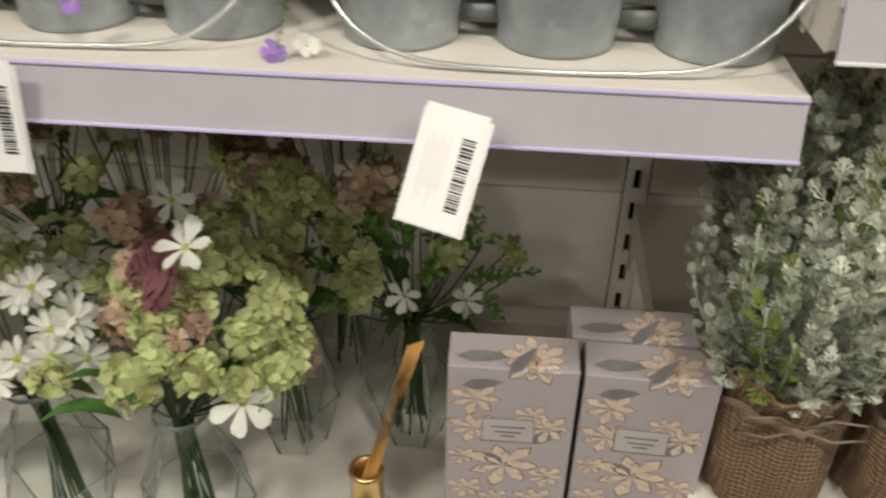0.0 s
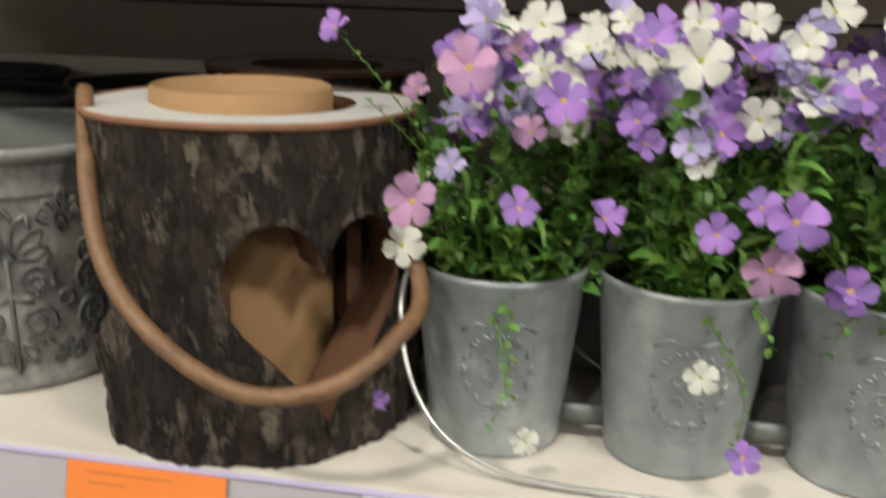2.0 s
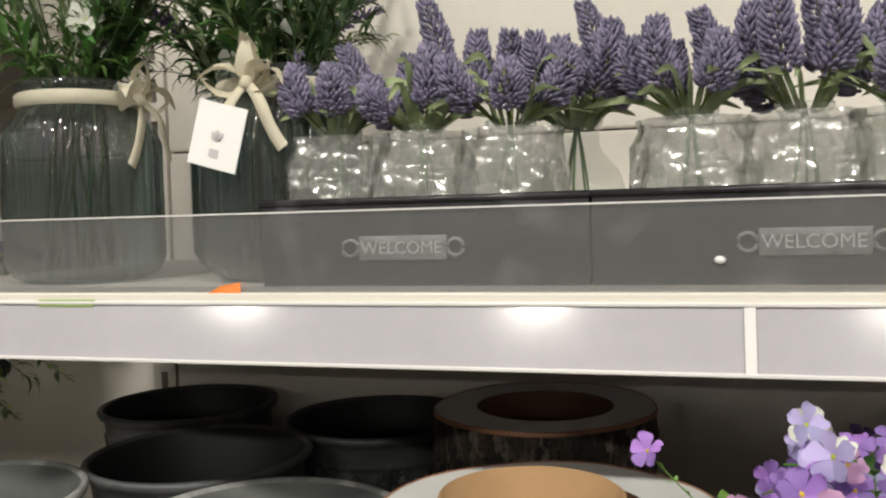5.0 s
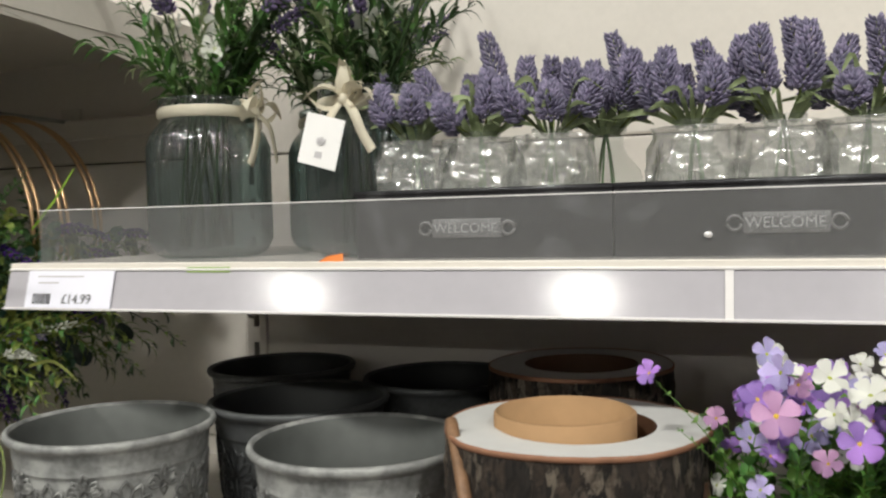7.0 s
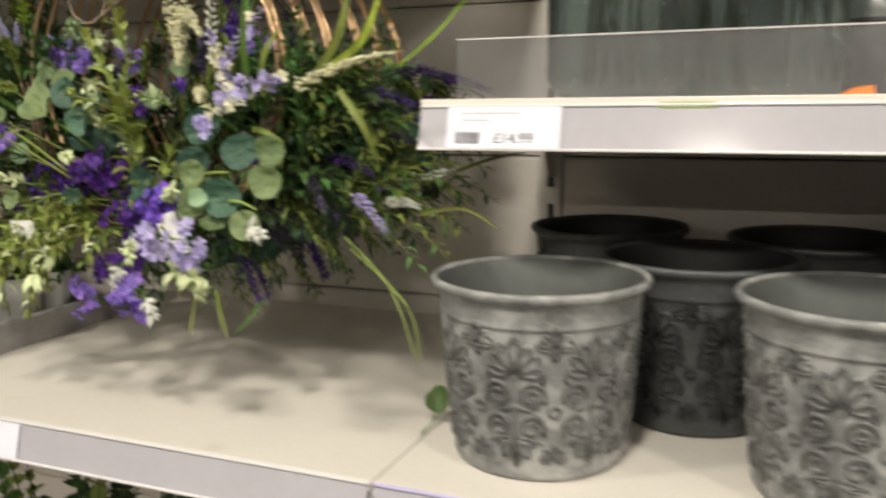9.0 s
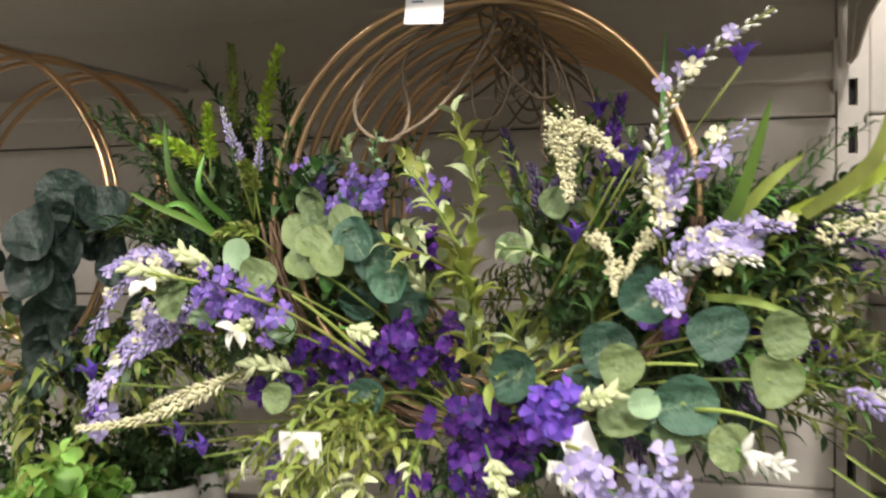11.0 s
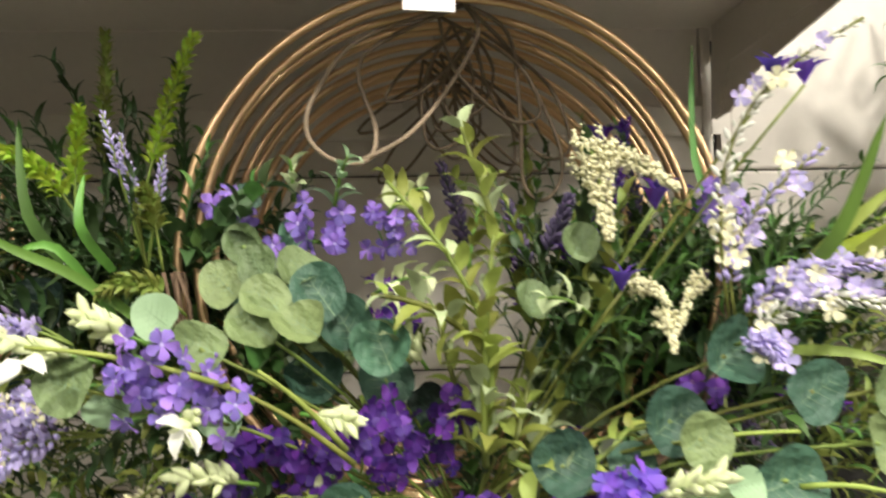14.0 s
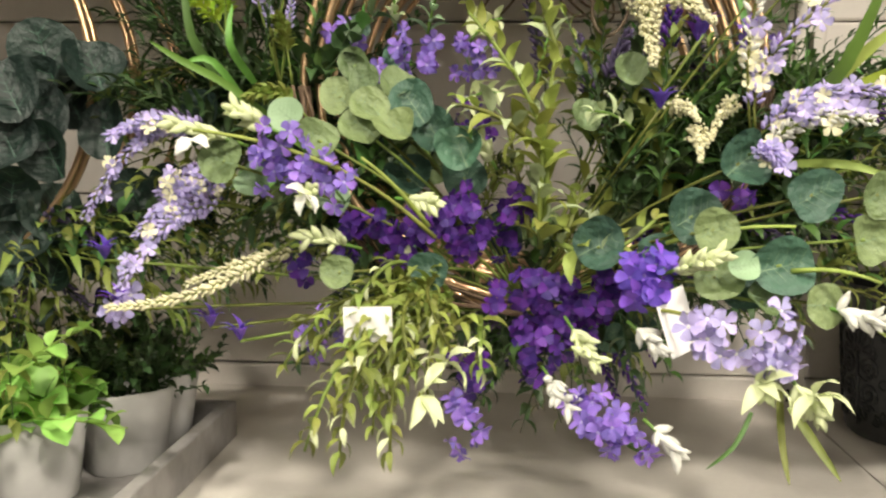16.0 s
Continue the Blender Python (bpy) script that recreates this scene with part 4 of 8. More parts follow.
# ---------------------------------------------------------------- log lanterns
def heart(h, w, n=52):
    out = []
    for i in range(n):
        a = 2 * math.pi * i / n
        out.append((w / 2 * math.sin(a) ** 3, h * (0.5 + (13 * math.cos(a) - 5 * math.cos(2 * a) - 2 * math.cos(3 * a) - math.cos(4 * a)) / 29.5)))
    return out


def build_log():
    t = thing("log_lantern", pose(0, 0, 0), "", "lantern", "log lanterns")
    R, Hh, seg, rows = 0.092, 0.184, 180, 56

    def rough(a, z):
        p = Vector((math.cos(a) * 1.2, math.sin(a) * 1.2, z * 9))
        low = 1 + 0.025 * math.sin(2 * a + 0.6) + 0.012 * math.sin(5 * a)
        k = 1 - 0.8 * max(0.0, (z / Hh - 0.86) / 0.14)
        return low + k * (0.035 * noise.noise(p * 2.2) + 0.03 * noise.noise(Vector((p.x * 9, p.y * 9, p.z * 2))) + 0.045 * abs(noise.noise(Vector((p.x * 16, p.y * 16, p.z * 5)))) + 0.02 * noise.noise(Vector((p.x * 30, p.y * 30, p.z * 14))))

    bm = bmesh.new()
    outer = [[bm.verts.new((R * rough(6.2832 * i / seg, Hh * j / rows) * math.cos(6.2832 * i / seg), R * rough(6.2832 * i / seg, Hh * j / rows) * math.sin(6.2832 * i / seg), Hh * j / rows)) for i in range(seg)] for j in range(rows + 1)]
    inner = [[bm.verts.new((0.057 * math.cos(6.2832 * i / seg), 0.057 * math.sin(6.2832 * i / seg), Hh * j / rows)) for i in range(seg)] for j in (0, rows)]
    for j in range(rows):
        for i in range(seg):
            k = (i + 1) % seg
            bm.faces.new((outer[j][i], outer[j][k], outer[j + 1][k], outer[j + 1][i]))
    for i in range(seg):
        k = (i + 1) % seg
        q = bm.faces.new((outer[rows][i], outer[rows][k], inner[1][k], inner[1][i]))
        q.material_index = 1
        bm.faces.new((outer[0][k], outer[0][i], inner[0][i], inner[0][k])).material_index = 2
        bm.faces.new((inner[0][k], inner[0][i], inner[1][i], inner[1][k])).material_index = 2
    me = bpy.data.meshes.new("shell")
    bm.to_mesh(me)
    bm.free()
    for q in (BARK, CUT, WOODIN):
        me.materials.append(q)
    wall = new("shell", me)
    pts = heart(0.118, 0.1)
    for turn in (42, 131, 212, 297):
        a = radians(turn)
        cut = bmesh.new()
        ring = []
        for y in (-0.045, -0.13):
            ring.append([cut.verts.new((u * math.cos(a) - y * math.sin(a), u * math.sin(a) + y * math.cos(a), 0.028 + w)) for u, w in pts])
        n = len(pts)
        cut.faces.new(ring[0])
        cut.faces.new(ring[1][::-1])
        for i in range(n):
            j = (i + 1) % n
            cut.faces.new((ring[0][j], ring[0][i], ring[1][i], ring[1][j]))
        bmesh.ops.recalc_face_normals(cut, faces=cut.faces)
        for q in cut.faces:
            q.material_index = 2
        cm = bpy.data.meshes.new("cutter")
        cut.to_mesh(cm)
        cut.free()
        for q in (BARK, CUT, WOODIN):
            cm.materials.append(q)
        co = new("cutter", cm)
        md = wall.modifiers.new("heart", "BOOLEAN")
        md.object, md.operation, md.solver = co, "DIFFERENCE", "EXACT"
        dg = bpy.context.evaluated_depsgraph_get()
        res = bpy.data.meshes.new_from_object(wall.evaluated_get(dg))
        wall.modifiers.clear()
        wall.data = res
        bpy.data.objects.remove(co)
    for q in wall.data.polygons:
        q.use_smooth = q.material_index == 0
    wall.parent = t
    tagged(wall, "dark bark log shell with heart-shaped openings")
    Geo().lathe([(R * 0.994, Hh + 0.0003), (R * 0.999, Hh + 0.001), (R * 1.008, Hh + 0.0002), (R * 1.01, Hh - 0.003), (R * 0.994, Hh - 0.003)], 120, 0, wob=lambda a, z: rough(a, Hh)).ob("rind", RIND, t, "reddish-brown cut bark rim")
    Geo().lathe([(0.001, 0.004), (0.0565, 0.004)], 60).ob("floor_disc", WOODIN, t)
    tube = Geo().lathe([(0.0505, 0.006), (0.0505, 0.1925), (0.0485, 0.194), (0.0485, 0.006)], 48, 0, wob=lambda a, z: 1 + 0.006 * math.sin(9 * a) + 0.012 * math.sin(2 * a + 0.5))
    tube.ob("card_tube", CARD, t, "brown corrugated cardboard liner", True, pose(-0.008, 0.0, 0))
    return t


log = build_log()
tagged(log, "hollow bark log lantern with heart openings and cane handle")
log.matrix_basis = pose(-0.448, 0.092, M_Z)
h = Geo()
arc = [(-0.528, 0.050, 1.341), (-0.513, 0.022, 1.319), (-0.500, 0.000, 1.295), (-0.485, -0.018, 1.271), (-0.465, -0.030, 1.250), (-0.438, -0.036, 1.230), (-0.410, -0.038, 1.218), (-0.384, -0.036, 1.218), (-0.360, -0.026, 1.225), (-0.342, -0.004, 1.239), (-0.338, 0.030, 1.249), (-0.358, 0.07, 1.29), (-0.362, 0.09, 1.325)]
arc = [(x + 0.448, y - 0.092, z - M_Z) for x, y, z in arc]
sm = []
for i in range(len(arc) - 1):
    a, b, c, d = (Vector(arc[max(0, min(len(arc) - 1, i + q))]) for q in (-1, 0, 1, 2))
    for s in range(5):
        u = s / 5
        sm.append(0.5 * (2 * b + (c - a) * u + (2 * a - 5 * b + 4 * c - d) * u * u + (3 * b - a - 3 * c + d) * u ** 3))
h.tube(sm + [Vector(arc[-1])], 0.0046, 10)
log2 = copy_thing(log, pose(-0.492, 0.345, M_Z, 0, 0, 40))
for q in [q for q in log2.children if q.name.startswith("card_tube")]:
    bpy.data.objects.remove(q)
tagged(log2, "hollow bark log lantern standing in shade behind")
h.ob("handle", ROPE, log, "wound brown cane handle")


# ---------------------------------------------------------------- bucket planters
def viola_mesh(a, b, name):
    g = Geo()
    g.put(VIOLA, Matrix.Identity(4))
    g.tube([(0, 0, 0), (0.0, 0.1, -0.5), (0, 0.3, -1.1)], 0.06, 4, 2)
    return g.mesh(name, [a, b, G_FRESH])


VIOLAS = [viola_mesh(V_LILAC, YOLK, "blossom"), viola_mesh(P_PALE, LIME, "blossom"), viola_mesh(P_PINK, YOLK, "blossom"), viola_mesh(P_WHITE, LIME, "blossom")]


def build_bucket():
    g = Geo()
    g.lathe([(0.002, 0.002), (0.034, 0.002), (0.0362, 0.0), (0.038, 0.001), (0.0382, 0.004), (0.0476, 0.101), (0.0486, 0.1025), (0.0492, 0.105), (0.0482, 0.1072), (0.047, 0.106)], 40, 0)
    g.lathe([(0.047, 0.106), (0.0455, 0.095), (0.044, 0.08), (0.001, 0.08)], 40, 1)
    return g.mesh("bucket", [ZINC, ZINC_SHADED])


def build_crest():
    """Raised oval crest: laurel ring, inner scrolls and lettering-like bars."""
    g = Geo()

    def wrap(pts, r):
        path = []
        for u, w in pts:
            q = 0.0382 + (0.0476 - 0.0382) * (w - 0.004) / 0.097 + 0.0002
            path.append((q * math.sin(u / q), -q * math.cos(u / q), w))
        g.tube(path, r, 4, taper=0.7)

    for i in range(14):
        a = 6.283 * i / 14
        x, z = 0.017 * math.cos(a), 0.055 + 0.019 * math.sin(a)
        wrap([(x, z), (x + 0.005 * math.cos(a + 0.9), z + 0.006 * math.sin(a + 0.9))], 0.0011)
        wrap([(x, z), (x + 0.003 * math.cos(a - 0.4), z + 0.004 * math.sin(a - 0.4))], 0.0009)
    for s in (-1, 1):
        wrap(spiral((s * 0.006, 0.06), 0.005, 1.3, s), 0.0007)
        wrap(spiral((s * 0.006, 0.048), 0.004, 1.3, -s), 0.0007)
        wrap([(s * 0.02, 0.078), (s * 0.012, 0.083), (s * 0.003, 0.081)], 0.001)
    for k in range(3):
        wrap([(-0.008, 0.035 - 0.004 * k), (0.008, 0.035 - 0.004 * k)], 0.0007)
    return g.mesh("crest", ZINC)


BUCKET, CREST = build_bucket(), build_crest()


def planter(x0, gap, y, label, n_flowers, seed, crest=True, spin=0.0, tall=0.135):
    rng.seed(seed)
    t = thing("trio_planter", pose(x0, y, M_Z, 0, 0, spin), label, "planter", "flower planters")
    fol = Geo()
    for k in range(3):
        part("bucket", BUCKET, t, pose(k * gap, 0, 0, 0, 0, 40 * k))
        if crest:
            part("crest", CREST, t, pose(k * gap, 0, 0, 0, 0, 6 - 5 * k), "embossed oval crest")
    for k in range(2):
        Geo().box(k * gap + 0.036, -0.008, 0.012, (k + 1) * gap - 0.036, -0.006, 0.024, 0).ob("link_bar", ZINC_SHADED, t)
    w = 2 * gap
    path = [(-0.047, -0.004, 0.1), (-0.051, -0.012, 0.098), (-0.051, -0.03, 0.08), (-0.043, -0.044, 0.05), (-0.024, -0.055, 0.024), (0.01, -0.062, 0.008), (w * 0.3, -0.064, 0.0035), (w * 0.7, -0.062, 0.0035), (w - 0.01, -0.06, 0.01), (w + 0.022, -0.054, 0.03), (w + 0.043, -0.042, 0.058), (w + 0.051, -0.026, 0.085), (w + 0.048, -0.004, 0.101)]
    sm = []
    for i in range(len(path) - 1):
        a, b, c, d = (Vector(path[max(0, min(len(path) - 1, i + q))]) for q in (-1, 0, 1, 2))
        for s in range(4):
            u = s / 4
            sm.append(0.5 * (2 * b + (c - a) * u + (2 * a - 5 * b + 4 * c - d) * u * u + (3 * b - a - 3 * c + d) * u ** 3))
    Geo().tube(sm + [Vector(path[-1])], 0.0016, 8).ob("handle", WIRE, t, "thin galvanised wire handle")
    for k in range(3):
        lug = Geo().tube([(0, 0, 0.094), (0, 0, 0.102), (0.004, 0, 0.109), (0.008, 0, 0.104)], 0.0011, 6)
        if k != 1:
            lug.ob("lug", WIRE, t, "", True, pose(k * gap - 0.05 if k == 0 else k * gap + 0.046, -0.003, 0))
        for s in range(54):
            a, r = rng.uniform(0, 6.28), 0.044 * rng.random() ** 0.5
            base = Vector((k * gap + r * 0.7 * math.cos(a), r * 0.7 * math.sin(a), 0.085))
            top = Vector((k * gap + (r * 1.35 + 0.008) * math.cos(a), (r * 1.35 + 0.006) * math.sin(a), rng.uniform(0.12, 0.085 + tall)))
            sprig(fol, bend(base, top, rv(0.012), 6), LEAF_W, rng.uniform(0.012, 0.02), 0.0105, (0, 1, 1), 2, 0.0007)
        for s in range(9):
            a = rng.uniform(0, 6.28)
            base = Vector((k * gap + 0.02 * math.cos(a), 0.02 * math.sin(a), 0.085))
            sprig(fol, bend(base, base + Vector((0.05 * math.cos(a), 0.05 * math.sin(a), rng.uniform(0.05, 0.1))), (0, 0, 0.02), 6), LEAF_N, 0.03, 0.03, 1, 2, 0.0006)
        for s in range(1):
            a = rng.uniform(3.6, 5.8)
            base = Vector((k * gap + 0.04 * math.cos(a), 0.04 * math.sin(a), 0.1))
            end = base + Vector((0.03 * math.cos(a), -0.012, -rng.uniform(0.02, 0.06)))
            sprig(fol, bend(base, end, (0, -0.008, 0.012), 6), LEAF_W, 0.008, 0.008, 1, 2, 0.0005)
    fol.ob("foliage", [G_MID, G_FRESH, G_FRESH], t, "dense small green leaves on thin stems")
    for i in range(n_flowers):
        u = rng.random()
        x = -0.05 + (w + 0.1) * u
        yy = rng.uniform(-0.06, 0.05)
        z = 0.085 + tall * rng.uniform(0.78, 1.2) - 0.35 * abs(yy + 0.01) - (0.05 * max(0, 0.12 - u) / 0.12)
        if i % 24 == 0:
            yy, z = -0.055 + rng.uniform(-0.012, 0.01), 0.085 + tall * rng.uniform(0.25, 0.6)
        d = Vector((rng.uniform(-0.5, 0.5), -0.8 + rng.uniform(-0.3, 0.4), rng.uniform(0.1, 0.9)))
        part("blossom", rng.choice((VIOLAS[0], VIOLAS[0], VIOLAS[0], VIOLAS[0], VIOLAS[1], VIOLAS[1], VIOLAS[1], VIOLAS[0], VIOLAS[0], VIOLAS[2], VIOLAS[3], VIOLAS[3], VIOLAS[3])), t, face((x, yy, z), d, rng.uniform(0.008, 0.0125), rng.uniform(0, 6.28)))
    return t


front = planter(-0.302, 0.102, 0.082, "three zinc buckets on one handle full of purple flowers", 205, 21)
for p, d, s, k in (((-0.037, -0.075, 0.153), (-0.1, -1, 0.25), 0.0135, 2), ((-0.013, -0.07, 0.215), (0.05, -0.9, 0.4), 0.0145, 2), ((0.03, -0.075, 0.203), (0.1, -0.9, 0.4), 0.0125, 0), ((-0.09, -0.02, 0.228), (-0.4, -0.8, 0.5), 0.009, 0), ((0.088, -0.062, 0.222), (0, -1, 0.3), 0.014, 3), ((0.125, -0.082, 0.135), (0.1, -1, -0.1), 0.0135, 2), ((0.132, -0.085, 0.158), (0.1, -1, 0.2), 0.0135, 0), ((0.19, -0.07, 0.152), (0, -1, 0.1), 0.0125, 2),
                   ((-0.052, -0.066, 0.044), (-0.5, -0.8, 0), 0.006, 0), ((0.022, -0.06, 0.026), (0, -1, 0.2), 0.008, 3), ((0.105, -0.062, 0.072), (0, -1, 0.3), 0.009, 3), ((0.13, -0.06, 0.03), (0, -1, 0.5), 0.009, 0), ((0.252, -0.062, 0.004), (0.2, -0.6, 0.9), 0.0085, 0), ((0.272, -0.058, 0.008), (0.3, -0.6, 0.7), 0.0085, 3)):
    part("blossom", VIOLAS[k], front, face(p, d, s, 0.5))
for a, b in (((-0.03, -0.02, 0.15), (-0.09, -0.018, 0.226)), ((-0.025, -0.02, 0.14), (-0.072, -0.03, 0.195)), ((0.0, -0.045, 0.09), (0.002, -0.058, 0.03)), ((0.105, -0.045, 0.1), (0.125, -0.058, 0.035)), ((0.25, -0.03, 0.1), (0.254, -0.06, 0.006))):
    g = Geo()
    sprig(g, bend(a, b, (0.01, -0.012, 0), 8), LEAF_W, 0.006, 0.008, 0, 1, 0.0005)
    g.ob("trailing_stem", [G_FRESH, G_FRESH], front, "thin trailing stem with tiny leaves")
planter(0.022, 0.102, 0.078, "three plain zinc buckets on one handle with purple flowers", 170, 33, False)
planter(-0.235, 0.102, 0.21, "three zinc buckets of purple flowers standing in the second row", 54, 45, False, 4, 0.125)
planter(0.06, 0.1, 0.215, "three zinc buckets of flowers behind the front row", 40, 57, False, -5, 0.11)


# ---------------------------------------------------------------- upper shelf: ribbed jars
def build_jar(seed, tag=False, bow_side=1):
    rng.seed(seed)
    t = thing("ribbed_jar", pose(0, 0, 0), "", "jar", "ribbed glass jars")
    ribs = lambda a, z: 1 + (0.042 * math.sin(34 * a) if 0.012 < z < 0.128 else 0)
    g = Geo()
    g.lathe([(0.002, 0.004), (0.055, 0.001), (0.066, 0.006), (0.07, 0.018), (0.07, 0.115), (0.067, 0.128), (0.058, 0.138), (0.054, 0.143), (0.054, 0.152), (0.057, 0.156), (0.0575, 0.162), (0.055, 0.164), (0.0525, 0.162)], 272, 0, wob=ribs)
    g.ob("glass", GLASS_RIB, t, "ribbed blue-grey glass")
    r = Geo().lathe([(0.0555, 0.143), (0.0585, 0.146), (0.0585, 0.153), (0.0555, 0.155)], 48)
    band = r.ob("ribbon", RIBBON, t, "cream satin ribbon")
    stems = Geo()
    for i in range(16):
        a = rng.uniform(0, 6.28)
        stems.tube(bend((0.035 * math.cos(a), 0.035 * math.sin(a), 0.012), (0.02 * math.cos(a + 1), 0.02 * math.sin(a + 1), 0.17), rv(0.006), 4), 0.0018, 5)
    stems.ob("stem", G_DARK, t)
    fol = Geo()
    for i in range(34):
        a, up = rng.uniform(0, 6.28), rng.uniform(0.03, 0.17)
        out = rng.uniform(0.03, 0.14)
        sprig(fol, bend((0.025 * math.cos(a), 0.025 * math.sin(a), 0.155), (out * math.cos(a), out * math.sin(a), 0.165 + up), (0, 0, 0.015), 6), LEAF_N, rng.uniform(0.03, 0.05), 0.012, rng.choice((0, 1, 2)), 0, 0.001, 0.6, 0.25)
    fol.ob("foliage", [G_DARK, G_MID, SAGE], t, "dark green rosemary-like leaves")
    for i in range(16):
        a, out = (rng.uniform(0, 6.28), rng.uniform(0.05, 0.19)) if i < 10 else (rng.uniform(-0.5, 0.6), rng.uniform(0.1, 0.24))
        s = Geo()
        spike(s, bend((0.02 * math.cos(a), 0.02 * math.sin(a), 0.16), (out * math.cos(a), out * math.sin(a), 0.165 + rng.uniform(0.08, 0.23)), (0, 0, 0.02), 8), 0.008, 0, 1, 55, 0.009, None, 0.55)
        s.ob("lavender_sprig", [P_LAV, G_DARK], t, "dark purple lavender spike")
    for i in range(7):
        a, out = rng.uniform(0, 6.28), rng.uniform(0.02, 0.06)
        f = Geo()
        f.put(FIVE, face((out * math.cos(a), out * math.sin(a), 0.19 + rng.uniform(0, 0.06)), (math.cos(a), math.sin(a) - 0.6, 0.6), 0.018), None)
        f.ob("white_blossom", [P_WHITE, G_CREAM], t)
    b = Geo()
    p0 = Vector((0.0, -0.062, 0.149))

    def strip(pts, w, lean=0.3):
        q = [p0 + Vector(p) for p in pts]
        fine = []
        for i in range(len(q) - 1):
            a, e, c, d = (q[max(0, min(len(q) - 1, i + k))] for k in (-1, 0, 1, 2))
            for s in range(4):
                u = s / 4
                fine.append(0.5 * (2 * e + (c - a) * u + (2 * a - 5 * e + 4 * c - d) * u * u + (3 * e - a - 3 * c + d) * u ** 3))
        fine.append(q[-1])
        v, f = [], []
        for i, r in enumerate(fine):
            t0 = (fine[min(i + 1, len(fine) - 1)] - fine[max(i - 1, 0)]).normalized()
            side = t0.cross(Vector((0, -1, lean))).normalized()
            h = w * (0.35 + 0.65 * math.sin(math.pi * min(0.62, 0.08 + i / len(fine))))
            v += [tuple(r - side * h), tuple(r + side * h), tuple(r + side * h + Vector((0, 0.0006, 0))), tuple(r - side * h + Vector((0, 0.0006, 0)))]
        for i in range(len(fine) - 1):
            for k in range(4):
                m = (k + 1) % 4
                f.append((4 * i + k, 4 * i + m, 4 * i + 4 + m, 4 * i + 4 + k))
        b.add(v, f)

    loop = leaf_tpl(0.46, 0.22, 8, 0.8)
    for d, le in (((-1, -0.35, 0.12), 0.046), ((1, -0.35, 0.05), 0.044), ((0.12, -0.35, 1), 0.04), ((0.75, -0.2, 0.5), 0.03)):
        m = aim(p0, d, le, rng.uniform(-0.3, 0.3))
        b.put(loop, m, 0)
        b.put(loop, Matrix.Translation((0, 0.004, -0.002)) @ m @ Matrix.Diagonal((0.92, 0.96, -0.8, 1)), 0)
    strip([(0, -0.002, 0), (-0.012, -0.012, -0.018), (-0.02, -0.012, -0.04), (-0.028, -0.01, -0.056)], 0.0052)
    strip([(0, -0.002, 0), (0.016, -0.012, -0.014), (0.026, -0.012, -0.034), (0.036, -0.01, -0.05)], 0.0052)
    b.lathe([(0.001, 0.1435), (0.005, 0.145), (0.006, 0.149), (0.005, 0.153), (0.001, 0.1545)], 12, 0, (0.0, -0.064))
    b.ob("bow", RIBBON, band, "tied cream ribbon bow", True, Matrix.Rotation(radians(92 * bow_side), 4, "Z"))
    if tag:
        c = Geo().box(-0.022, -0.0012, -0.048, 0.022, 0, 0, 0, 0.0004)
        c.ob("gift_tag", PAPER, t, "white paper tag with a small printed plant", False, pose(-0.012, -0.08, 0.132, -6, 14, 4))
        d = Geo()
        for k in range(7):
            d.put(LEAF, pose(0.0, -0.0016, -0.028, 90, 0, 0) @ aim((0, 0, 0), (math.sin(k - 3) * 0.8, 1, 0), 0.009))
        d.box(-0.004, -0.0017, -0.04, 0.004, -0.0013, -0.034)
        d.ob("tag_print", FAINT, t, "", False, pose(-0.012, -0.0803, 0.132, -6, 14, 4))
    return t


j = build_jar(3, False, 1)
j.matrix_basis = pose(-0.843, 0.225, U_Z, 0, 0, 0) @ Matrix.Diagonal((0.84, 0.84, 0.96, 1))
tagged(j, "ribbed blue-grey glass jar of lavender tied with cream ribbon")
j = build_jar(4, True, 0)
j.matrix_basis = pose(-0.672, 0.24, U_Z, 0, 0, 0) @ Matrix.Diagonal((0.84, 0.84, 0.96, 1))
tagged(j, "ribbed glass jar of lavender with ribbon bow and white tag")
j = build_jar(5, False, 1)
j.matrix_basis = pose(-0.765, 0.37, U_Z, 0, 0, 50) @ Matrix.Diagonal((0.84, 0.84, 0.96, 1))
tagged(j, "ribbed glass jar of greenery standing at the back")


# ---------------------------------------------------------------- trays of lavender bottles
def bottle_mesh(kind):
    if kind == 0:
        prof = [(0.002, 0.002), (0.022, 0.001), (0.0275, 0.006), (0.029, 0.018), (0.0285, 0.04), (0.024, 0.056), (0.015, 0.068), (0.0125, 0.074), (0.0125, 0.084), (0.015, 0.087), (0.015, 0.09), (0.012, 0.09)]
    elif kind == 1:
        prof = [(0.002, 0.002), (0.024, 0.001), (0.031, 0.008), (0.034, 0.024), (0.032, 0.042), (0.024, 0.056), (0.015, 0.065), (0.012, 0.072), (0.012, 0.083), (0.0145, 0.086), (0.0145, 0.089), (0.0115, 0.089)]
    else:
        prof = [(0.002, 0.002), (0.024, 0.001), (0.027, 0.005), (0.027, 0.03), (0.0265, 0.052), (0.023, 0.062), (0.014, 0.07), (0.013, 0.076), (0.013, 0.086), (0.0155, 0.089), (0.012, 0.09)]
    return Geo().lathe(prof, 36).mesh("bottle", GLASS_B)


BOTTLES = [bottle_mesh(k) for k in range(3)]


